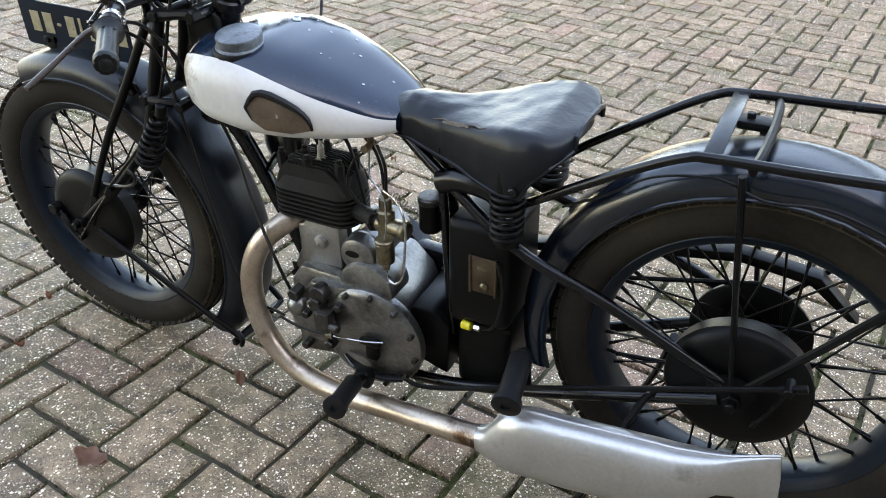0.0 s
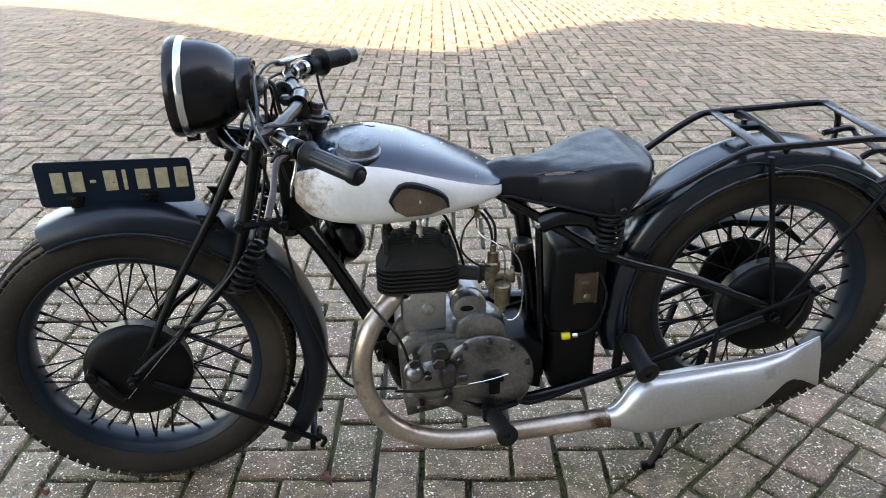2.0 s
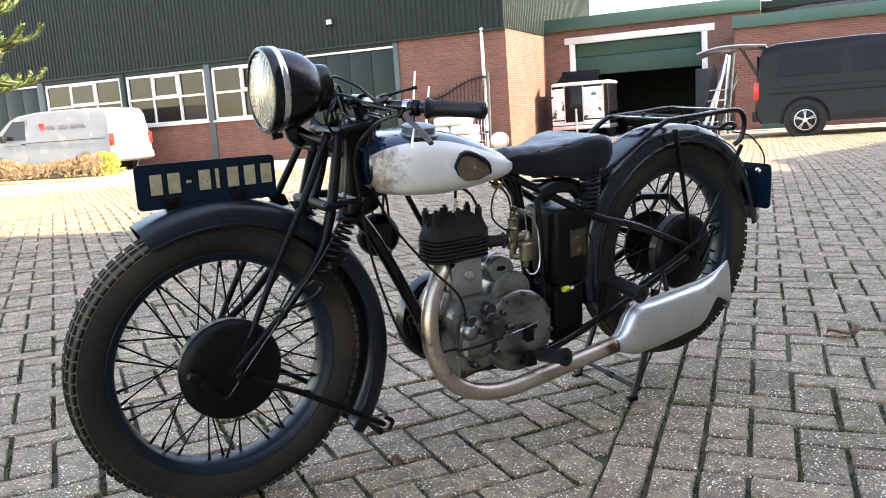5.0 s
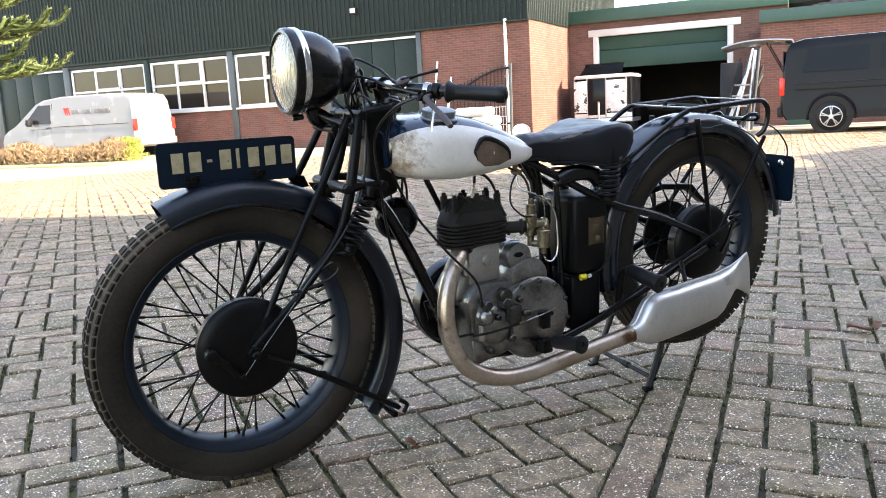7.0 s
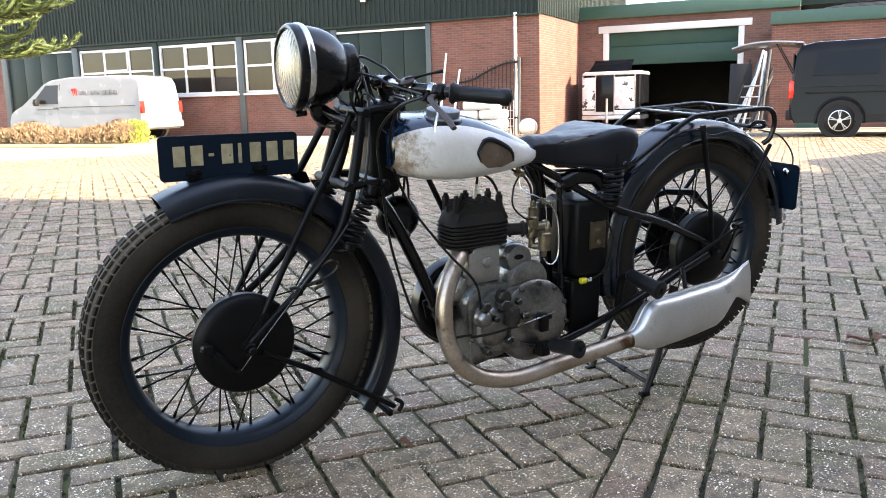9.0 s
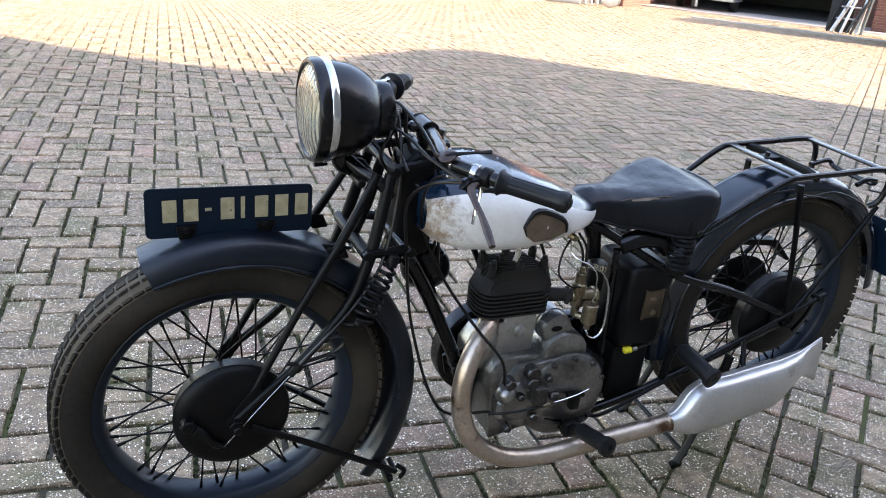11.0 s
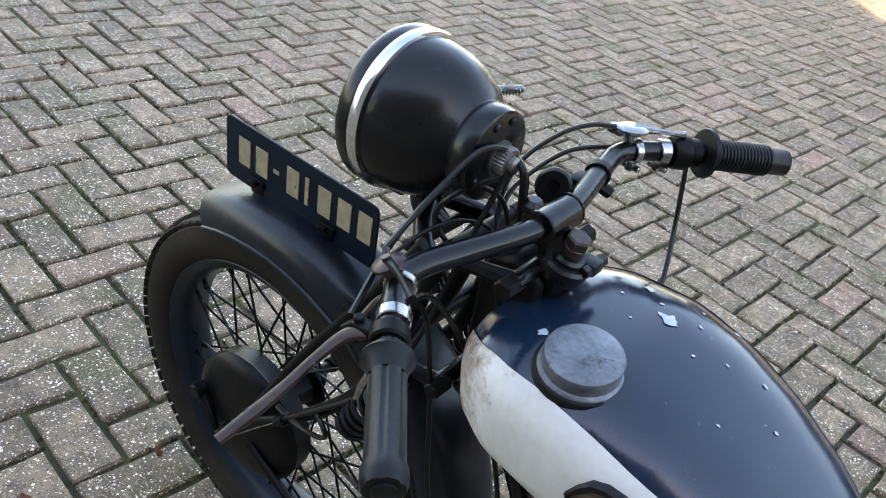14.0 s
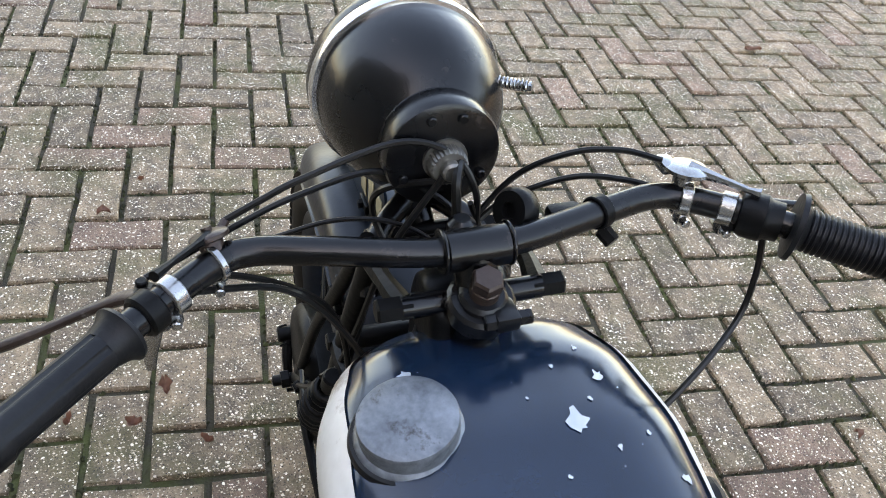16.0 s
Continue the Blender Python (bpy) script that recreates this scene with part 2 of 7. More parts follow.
def glass(name, colour=(1, 1, 1), rough=0.02):
    m = bpy.data.materials.new(name)
    m.use_nodes = True
    p = m.node_tree.nodes["Principled BSDF"]
    p.inputs["Base Color"].default_value = (*colour, 1)
    p.inputs["Roughness"].default_value = rough
    p.inputs["Transmission Weight"].default_value = 1.0
    p.inputs["IOR"].default_value = 1.45
    return m


LENS = glass("ribbed_lamp_glass", (0.93, 0.91, 0.83), 0.18)
flute = LENS.node_tree.nodes.new("ShaderNodeTexWave")
flute.bands_direction, flute.wave_profile = "Y", "SIN"
flute.inputs["Scale"].default_value, flute.inputs["Distortion"].default_value = 28.0, 0.0
flute_at = LENS.node_tree.nodes.new("ShaderNodeTexCoord")
LENS.node_tree.links.new(flute_at.outputs["Object"], flute.inputs["Vector"])
relief = LENS.node_tree.nodes.new("ShaderNodeBump")
relief.inputs["Strength"].default_value, relief.inputs["Distance"].default_value = 0.15, 0.002
LENS.node_tree.links.new(flute.outputs["Fac"], relief.inputs["Height"])
LENS.node_tree.links.new(relief.outputs["Normal"], LENS.node_tree.nodes["Principled BSDF"].inputs["Normal"])


# ---- mesh helpers ----
def link(name, bm, material, parent=None, label="", sharp=38, smooth=True):
    me = bpy.data.meshes.new(name)
    bm.normal_update()
    bm.to_mesh(me)
    bm.free()
    for mm in material if isinstance(material, (list, tuple)) else (material,):
        me.materials.append(mm)
    if smooth:
        me.shade_smooth()
        me.set_sharp_from_angle(angle=radians(sharp))
    ob = new(name, me)
    if parent:
        ob.parent = parent
    if label:
        ob["label"] = label
    return ob


def part(name, bm, material, parent, label="", sharp=38):
    return link(name, bm, material, parent, label, sharp)


def empty(name, m=None):
    ob = new(name)
    ob.empty_display_size = 0.1
    if m is not None:
        ob.matrix_world = m
    return ob


def V(*a):
    return Vector(a)


def curve(pts, n=6):
    """Catmull-Rom points through pts."""
    p = [Vector(q) for q in pts]
    if len(p) < 3:
        return p
    p = [2 * p[0] - p[1], *p, 2 * p[-1] - p[-2]]
    out = []
    for i in range(1, len(p) - 2):
        for k in range(n):
            t = k / n
            a, b, c, d = p[i - 1:i + 3]
            out.append(0.5 * (2 * b + (c - a) * t + (2 * a - 5 * b + 4 * c - d) * t * t + (3 * b - a - 3 * c + d) * t ** 3))
    return out + [p[-2]]


def frames(pts, closed=False):
    """Parallel-transported normals along a polyline."""
    n = len(pts)
    tan = []
    for i in range(n):
        a, b = (pts[i - 1], pts[(i + 1) % n]) if closed else (pts[max(i - 1, 0)], pts[min(i + 1, n - 1)])
        tan.append((b - a).normalized())
    up = Vector((0, 0, 1)) if abs(tan[0].z) < 0.9 else Vector((1, 0, 0))
    u = (up - tan[0] * up.dot(tan[0])).normalized()
    out = []
    for t in tan:
        u = (u - t * u.dot(t)).normalized()
        out.append((u, t.cross(u)))
    return out


def tube(bm, pts, r, seg=10, n=6, cap=True, flat=1.0, closed=False):
    """A round (or flattened) bar along a smooth line; r is one radius or one for each given point."""
    radii = r if isinstance(r, (list, tuple)) else [r] * len(pts)
    p = curve(pts, n) if len(pts) > 2 and n > 1 else [Vector(q) for q in pts]
    if len(p) != len(pts):
        rr = [radii[min(int(i / n), len(pts) - 2)] * (1 - (i / n) % 1) + radii[min(int(i / n) + 1, len(pts) - 1)] * ((i / n) % 1) for i in range(len(p) - 1)] + [radii[-1]]
    else:
        rr = radii
    rings = []
    for (u, v), q, ra in zip(frames(p, closed), p, rr):
        rings.append([bm.verts.new(q + u * (ra * flat * math.cos(a)) + v * (ra * math.sin(a))) for a in (2 * math.pi * k / seg for k in range(seg))])
    for a, b in zip(rings, rings[1:] + ([rings[0]] if closed else [])):
        for k in range(seg):
            bm.faces.new((a[k], a[(k + 1) % seg], b[(k + 1) % seg], b[k]))
    if cap and not closed:
        bm.faces.new(rings[0][::-1])
        bm.faces.new(rings[-1])
    return bm


def revolve(bm, prof, origin, axis, seg=40, cap=True, ref=None):
    """Turns (radius, height) pairs about an axis."""
    o, ax = Vector(origin), Vector(axis).normalized()
    u = ax.orthogonal().normalized() if ref is None else Vector(ref).normalized()
    v = ax.cross(u)
    rings = []
    for r, h in prof:
        if r < 1e-6:
            rings.append([bm.verts.new(o + ax * h)])
        else:
            rings.append([bm.verts.new(o + ax * h + u * (r * math.cos(a)) + v * (r * math.sin(a))) for a in (2 * math.pi * k / seg for k in range(seg))])
    for a, b in zip(rings, rings[1:]):
        for k in range(seg):
            k2 = (k + 1) % seg
            q = [a[k % len(a)], a[k2 % len(a)], b[k2 % len(b)], b[k % len(b)]]
            q = list(dict.fromkeys(q))
            if len(q) > 2:
                bm.faces.new(q)
    if cap:
        for ring, flip in ((rings[0], True), (rings[-1], False)):
            if len(ring) > 2:
                bm.faces.new(ring[::-1] if flip else ring)
    return bm


def rod(bm, a, b, r, seg=12, edge=0.0):
    """A straight bar with chamfered ends."""
    a, b = Vector(a), Vector(b)
    h = (b - a).length
    e = min(edge, r * 0.6, h * 0.3)
    prof = [(r - e, 0), (r, e), (r, h - e), (r - e, h)] if e else [(r, 0), (r, h)]
    return revolve(bm, prof, a, b - a, seg)


def box(bm, c, s, bevel=0.0, rot=None, seg=2):
    """A box of full size s about c, its edges rounded."""
    m = Matrix.Translation(c) @ (rot.to_4x4() if rot is not None else Matrix()) @ Matrix.Diagonal((*s, 1))
    tmp = bmesh.new()
    bmesh.ops.create_cube(tmp, size=1, matrix=m)
    if bevel:
        bmesh.ops.bevel(tmp, geom=tmp.edges[:], offset=bevel, segments=seg, affect="EDGES", profile=0.5)
    merge(bm, tmp)
    return bm


def merge(bm, tmp):
    me = bpy.data.meshes.new("merge")
    tmp.to_mesh(me)
    tmp.free()
    bm.from_mesh(me)
    bpy.data.meshes.remove(me)


def loft(bm, rings, closed_ring=True, cap=True):
    """Skins rows of points."""
    vs = [[bm.verts.new(p) for p in ring] for ring in rings]
    n = len(vs[0])
    for a, b in zip(vs, vs[1:]):
        for k in range(n if closed_ring else n - 1):
            bm.faces.new((a[k], a[(k + 1) % n], b[(k + 1) % n], b[k]))
    if cap and closed_ring:
        bm.faces.new(vs[0][::-1])
        bm.faces.new(vs[-1])
    return bm


def prism(bm, outline, y0, y1, bevel=0.0, seg=2):
    """An outline in x and z, given thickness along y."""
    tmp = bmesh.new()
    a = [tmp.verts.new((x, y0, z)) for x, z in outline]
    b = [tmp.verts.new((x, y1, z)) for x, z in outline]
    n = len(a)
    tmp.faces.new(a)
    tmp.faces.new(b[::-1])
    for k in range(n):
        tmp.faces.new((a[k], b[k], b[(k + 1) % n], a[(k + 1) % n]))
    bmesh.ops.recalc_face_normals(tmp, faces=tmp.faces[:])
    if bevel:
        bmesh.ops.bevel(tmp, geom=[e for e in tmp.edges if e.calc_face_angle(0) > 0.5], offset=bevel, segments=seg, affect="EDGES", profile=0.5)
    merge(bm, tmp)
    return bm


def coil(bm, a, b, r, wire, turns, seg=6, steps=14):
    """A helical spring."""
    a, b = Vector(a), Vector(b)
    ax = (b - a).normalized()
    u = ax.orthogonal().normalized()
    v = ax.cross(u)
    n = int(turns * steps)
    pts = [a + (b - a) * (i / n) + u * (r * math.cos(2 * math.pi * i / steps)) + v * (r * math.sin(2 * math.pi * i / steps)) for i in range(n + 1)]
    return tube(bm, pts, wire, seg, n=1)


def B():
    return bmesh.new()

# ---- the yard ----
FAR = Matrix(((0.509087, 0.860694, -0.006040, 13.33), (-0.860464, 0.509095, 0.020568, 15.52), (0.020778, -0.005274, 0.999770, -0.330), (0, 0, 0, 1)))


def gz(x, y):
    """Height of the yard: level round the motorcycle, falling gently to the foot of the buildings."""
    f = min(1.0, max(0.0, (math.hypot(x, y) - 6.0) / 7.0))
    x, y = min(60, max(-60, x)), min(60, max(-60, y))
    return f * f * (3 - 2 * f) * (-0.330 + 0.00604 * (x - 13.33) - 0.02057 * (y - 15.52))


def far(s, q, h=0.0, turn=0.0):
    """A pose in the frame of the buildings: s along their fronts, q behind them, h up."""
    return FAR @ pose(s, q, h, 0, 0, turn)


PX0, PX1, PY0, PY1 = -9.0, 17.0, -5.0, 16.0
bm = B()
xs = [-400, -60, -40, -20, *range(int(PX0), int(PX1) + 1), 20, 24, 32, 40, 60, 400]
ys = [-400, -60, -40, -12, *range(int(PY0), int(PY1) + 1), 19, 22, 26, 30, 40, 60, 400]
grid = [[bm.verts.new((x, y, gz(x, y) - 0.010)) for x in xs] for y in ys]
for j in range(len(ys) - 1):
    for i in range(len(xs) - 1):
        f = bm.faces.new((grid[j][i], grid[j][i + 1], grid[j + 1][i + 1], grid[j + 1][i]))
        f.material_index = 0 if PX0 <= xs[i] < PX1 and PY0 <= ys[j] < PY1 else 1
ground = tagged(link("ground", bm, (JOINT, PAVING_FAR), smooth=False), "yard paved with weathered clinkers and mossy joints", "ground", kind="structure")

W = 0.1031
E1 = Vector((math.cos(radians(32.8)), math.sin(radians(32.8))))      # along the straight courses
E2 = Vector((E1.y, -E1.x))     # across them
U = Vector((math.cos(radians(-11.0)), math.sin(radians(-11.0))))
N2 = Vector((-U.y, U.x))
EDGE = 0.187


def clip(poly):
    """The part of a paver on the herringbone side of the straight courses."""
    out = []
    for a, b in zip(poly, poly[1:] + poly[:1]):
        da, db = a.dot(E2) - EDGE, b.dot(E2) - EDGE
        if da <= 0:
            out.append(a)
        if da * db < 0:
            out.append(a + (b - a) * (da / (da - db)))
    return out


def pavers():
    g, gl, gc, c = 0.0044, 0.0044, 0.0050, []
    span = 200
    for i in range(-span, span):
        for j in range(-span, span):
            k = (i + j) % 4
            if k not in (0, 2):
                continue
            w, h = (2 * W, W) if k == 0 else (W, 2 * W)
            o = U * ((i + 0.176) * W) + N2 * ((j + 0.081) * W)
            m = o + U * (w / 2) + N2 * (h / 2)
            if not (PX0 < m.x < PX1 and PY0 < m.y < PY1) or m.dot(E2) > EDGE + 0.12:
                continue
            poly = clip([o + U * a + N2 * b for a, b in ((g, g), (w - g, g), (w - g, h - g), (g, h - g))])
            if len(poly) > 2:
                area = abs(sum(a.x * b.y - a.y * b.x for a, b in zip(poly, poly[1:] + poly[:1]))) / 2
                if area > 0.0006:
                    c.append((sum(poly, Vector((0, 0))) / len(poly), poly))
    def lay(i, j, w, h):
        """A brick of the square bond: i courses from the edge, j along it."""
        s0, q0 = EDGE + i * W, 0.025 + j * W
        poly = [E2 * s + E1 * q for s, q in ((s0 + gl, q0 + gc), (s0 + w * W - gl, q0 + gc), (s0 + w * W - gl, q0 + h * W - gc), (s0 + gl, q0 + h * W - gc))][::-1]
        m = sum(poly, Vector((0, 0))) / 4
        if PX0 < m.x < PX1 and PY0 < m.y < PY1:
            c.append((m, poly))

    for j in range(-120, 260):
        # two straight border courses, then a herringbone square to them
        if j % 2:
            lay(1, j, 1, 2)
        else:
            lay(0, j, 1, 2)
        for i in range(1, 110):
            k = (i + j) % 4
            if k == 3:
                lay(2, j, 1, 1) if i == 1 else lay(i, j, 2, 1)
            elif k == 1 and i > 1:
                lay(i, j, 1, 2)
    return c


def paver_mesh(verts, faces, m, poly, rnd, local=None):
    """A paver with a worn, rounded top edge and slightly uneven seat."""
    o = local or Vector((0, 0))
    fine = []
    for p, q in zip(poly, poly[1:] + poly[:1]):
        k = 2 if (q - p).length < 0.15 else 3
        fine += [p + (q - p) * (i / k) for i in range(k)]
    poly = fine
    base, n = len(verts), len(poly)
    wear = [rnd.uniform(-0.0008, 0.0028) for p in poly]
    dz, tx, ty = rnd.uniform(-0.003, 0.0025), rnd.uniform(-0.03, 0.03), rnd.uniform(-0.03, 0.03)
    shift, turn = Vector((rnd.uniform(-0.0015, 0.0015), rnd.uniform(-0.0015, 0.0015))), rnd.uniform(-0.012, 0.012)
    z0 = gz(m.x, m.y)
    for inset, z in ((0.0, -0.020), (0.0008, -0.0050), (0.0055, 0.0)):
        for p, w in zip(poly, wear):
            p = p + shift + turn * Vector((-(p - m).y, (p - m).x))
            d = (m - p)
            q = p + d.normalized() * min(inset + w + rnd.uniform(0, 0.0012), d.length * 0.4)
            tilt = (p.x - m.x) * tx + (p.y - m.y) * ty
            verts.append((q.x - o.x, q.y - o.y, z0 + dz + z + (tilt if z > -0.012 else 0)))
    for r in range(2):
        for k in range(n):
            k2 = (k + 1) % n
            faces.append((base + r * n + k, base + r * n + k2, base + (r + 1) * n + k2, base + (r + 1) * n + k))
    faces.append(tuple(base + 2 * n + k for k in range(n)))


# ---- motorcycle ----
BIKE = pose(-0.2026, 0.0643, -0.0232, 3.04, -1.38, -5.23) @ Matrix.Scale(1.0295, 4)
bike = tagged(empty("motorcycle", BIKE), "worn vintage black motorcycle with white and navy tank", "motorcycle")
SIDES = (-1, 1)


def wheel(name, centre, drum_r, front):
    """Wire wheel: painted rim with tyre, hub, drum and laced spokes."""
    bm = B()
    prof = [(0.2300, -0.036), (0.2330, -0.034), (0.2310, -0.030), (0.2200, -0.027), (0.2150, -0.020), (0.2120, -0.008), (0.2115, 0.0), (0.2120, 0.008), (0.2150, 0.020), (0.2200, 0.027), (0.2310, 0.030), (0.2330, 0.034), (0.2300, 0.036),
            (0.2180, 0.030), (0.2120, 0.022), (0.2095, 0.008), (0.2090, 0.0), (0.2095, -0.008), (0.2120, -0.022), (0.2180, -0.030), (0.2300, -0.036)]
    revolve(bm, prof, (0, 0, 0), (0, 1, 0), 72, cap=False)
    rim = part(name, bm, RIMBLUE, bike, "wire wheel with blue-grey painted rim")
    rim.location = centre
    bm = B()
    tp = [(0.228, -0.030), (0.2335, -0.0375), (0.243, -0.0425), (0.256, -0.0452), (0.269, -0.0446), (0.280, -0.0412), (0.2875, -0.0335), (0.2930, -0.0240), (0.2960, -0.0120), (0.2968, 0.0)]
    tp = tp + [(r, -y) for r, y in tp[-2::-1]]
    revolve(bm, tp, (0, 0, 0), (0, 1, 0), 96, cap=False)
    for fc in bm.faces:
        if min((v.co.x ** 2 + v.co.z ** 2) ** 0.5 for v in fc.verts) > 0.272:
            fc.material_index = 1
    part("tyre", bm, (TYRE, TREADDUST), rim, "dusty black tyre with block tread")
    bm = B()
    n = 84
    for k in range(n):
        a = 2 * math.pi * k / n
        rot = Matrix.Rotation(-a, 3, "Y")
        for y, w, r, l, tw in ((-0.0368, 0.0175, 0.2825, 0.0165, 0.80), (0.0368, 0.0175, 0.2825, 0.0165, -0.80), (-0.0190, 0.014, 0.2938, 0.0170, 0.28), (0.0, 0.014, 0.2966, 0.0170, 0), (0.0190, 0.014, 0.2938, 0.0170, -0.28)):
            aa = a
            ro = Matrix.Rotation(-aa, 3, "Y") @ Matrix.Rotation(tw, 3, "Z")
            c = Matrix.Rotation(-aa, 3, "Y") @ Vector((r, y, 0))
            mm = Matrix.Translation(c) @ ro.to_4x4() @ Matrix.Diagonal((0.0044, w, l, 1))
            bmesh.ops.create_cube(bm, size=1, matrix=mm)
    part("tread", bm, TYRE, rim, "worn rubber tread blocks")["kind"] = "stuff"
    bm = B()
    hub = [(0.012, -0.085), (0.022, -0.080), (0.024, -0.05), (0.046, -0.046), (0.048, -0.040), (0.030, -0.034), (0.026, 0.0), (0.030, 0.034), (0.044, 0.040), (0.043, 0.046), (0.022, 0.05), (0.020, 0.07), (0.010, 0.08)]
    revolve(bm, hub, (0, 0, 0), (0, 1, 0), 28)
    rod(bm, (0, -0.118, 0), (0, 0.112, 0), 0.008, 12, 0.002)
    for y in (-0.106, 0.094):
        rod(bm, (0, y, 0), (0, y + 0.012, 0), 0.0135, 6, 0.001)
    part("hub", bm, BLACKM, rim)
    bm = B()
    d = drum_r
    dp = [(0.02, -0.083), (0.05, -0.082), (d - 0.020, -0.079), (d - 0.006, -0.075), (d, -0.068), (d + 0.002, -0.062), (d, -0.058), (d - 0.002, -0.034), (d - 0.012, -0.028), (0.03, -0.026)]
    revolve(bm, dp, (0, 0, 0), (0, 1, 0), 56)
    drum = part("brake_drum", bm, BLACKM, rim, "matt black brake drum")
    # spokes: inner and outer heads on both flanges, leaning both ways
    for side in SIDES:
        for lead in SIDES:
            hr = 0.044 if side > 0 else 0.047
            start = Vector((hr, side * 0.043 + side * 0.003 * lead, 0))
            ang = lead * radians(58)
            end = Vector((0.2105 * math.cos(ang), side * 0.006, 0.2105 * math.sin(ang)))
            bm = B()
            rod(bm, start, end, 0.0019, 6)
            rod(bm, end + (start - end).normalized() * 0.016, end, 0.0032, 6)
            me = None
            for k in range(10):
                if me is None:
                    ob = part("spoke", bm, BLACKM, rim)
                    me = ob.data
                else:
                    ob = new("spoke", me)
                    ob.parent = rim
                ob.rotation_euler = (0, -(2 * math.pi * k / 10 + (0.314 if lead > 0 else 0) + (0.157 if side > 0 else 0)), 0)
    bm = B()
    rod(bm, (0.196, 0.0, 0.080), (0.171, 0.0, 0.070), 0.004, 8)
    part("valve", bm, BRASS, rim)
    return rim


fw = wheel("front_wheel", (-0.628, -0.014, 0.343), 0.101, True)
rw = wheel("rear_wheel", (0.638, -0.008, 0.379), 0.102, False)

# brake arm, spring and rod end on the front brake plate
bm = B()
tube(bm, [(-0.708, -0.098, 0.352), (-0.684, -0.103, 0.330), (-0.664, -0.105, 0.304), (-0.651, -0.104, 0.297)], [0.006, 0.008, 0.006, 0.005], 8)
rod(bm, (-0.708, -0.090, 0.352), (-0.708, -0.112, 0.352), 0.012, 10, 0.002)
rod(bm, (-0.651, -0.094, 0.297), (-0.651, -0.111, 0.297), 0.006, 8, 0.001)
coil(bm, (-0.718, -0.102, 0.360), (-0.694, -0.102, 0.337), 0.008, 0.0016, 5)
part("brake_arm", bm, BLACKM, bike)


# ---- mudguards ----
def guard(name, centre, r, a0, a1, half, depth, material, label, n=44, flare=0.0, taper=0.0):
    """A rolled sheet-steel mudguard over an arc, with valanced sides and wired edges."""
    cx, cz = centre
    sec = []
    for k in range(17):
        u = k / 16 * 2 - 1
        y = half * math.sin(u * math.pi / 2) if abs(u) < 0.72 else half * (1 if u > 0 else -1) * (0.905 + 0.095 * min(1, (abs(u) - 0.72) / 0.12))
        dr = -depth * max(0, (abs(u) - 0.40) / 0.60) ** 1.7 - 0.010 * u * u
        sec.append((y, dr))
    inner = [(y * 0.975, dr - 0.0022) for y, dr in sec[::-1]]
    ring = sec + inner
    rings = []
    for i in range(n + 1):
        t = i / n
        a = a0 + (a1 - a0) * t
        w = 1 - taper * max(0, 1 - t * 7) ** 2
        rr = r + flare * max(0, (t - 0.75) * 4) ** 2
        rings.append([(cx + (rr + dr) * math.cos(a), y * w, cz + (rr + dr) * math.sin(a)) for y, dr in ring])
    bm = B()
    loft(bm, rings)
    for s in SIDES:
        tube(bm, [rings[i][0 if s < 0 else 16] for i in range(0, n + 1, 2)], 0.0032, 6, n=1)
    return part(name, bm, material, bike, label, 50)


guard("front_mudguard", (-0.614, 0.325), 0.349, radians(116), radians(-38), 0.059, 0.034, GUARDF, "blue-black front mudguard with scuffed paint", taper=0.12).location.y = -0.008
guard("rear_mudguard", (0.638, 0.380), 0.343, radians(196), radians(6), 0.064, 0.036, GUARD, "blue-black rear mudguard with scuffed paint")

# worn bare spot at the guard's nose
bm = B()
revolve(bm, [(0.0, 0.0012), (0.014, 0.0010), (0.017, 0.0)], (-0.744, -0.040, 0.6395), (-0.36, -0.42, 0.83), 20)
part("touch_up_spot", bm, mat("pale_blue_touch_up", (0.07, 0.10, 0.14), (0.12, 0.15, 0.19), rough=0.45, scale=30), bike)

# front guard stays
for s in SIDES:
    bm = B()
    tube(bm, [(-0.60, s * 0.098, 0.325), (-0.50, s * 0.095, 0.268), (-0.40, s * 0.085, 0.200), (-0.325, s * 0.074, 0.148), (-0.300, s * 0.070, 0.130)], 0.0065, 8)
    tube(bm, [(-0.300, s * 0.070, 0.130), (-0.298, s * 0.03, 0.128)], 0.006, 8)
    part("mudguard_stay", bm, BLACKM, bike)
bm = B()
box(bm, (-0.312, 0, 0.118), (0.012, 0.16, 0.014), 0.003)
tube(bm, [(-0.300, -0.076, 0.150), (-0.285, -0.082, 0.138), (-0.292, -0.08, 0.120)], 0.005, 8)
part("stay_bracket", bm, BLACKM, bike)
# guard bracket bolts near the fork
for s in SIDES:
    bm = B()
    prism(bm, [(-0.475, 0.660), (-0.435, 0.655), (-0.425, 0.630), (-0.455, 0.628)], s * 0.064, s * 0.070, 0.002)
    for x, z in ((-0.462, 0.650), (-0.440, 0.641)):
        rod(bm, (x, s * 0.068, z), (x, s * 0.078, z), 0.006, 6, 0.001)
    part("guard_bracket", bm, BLACKM, bike)

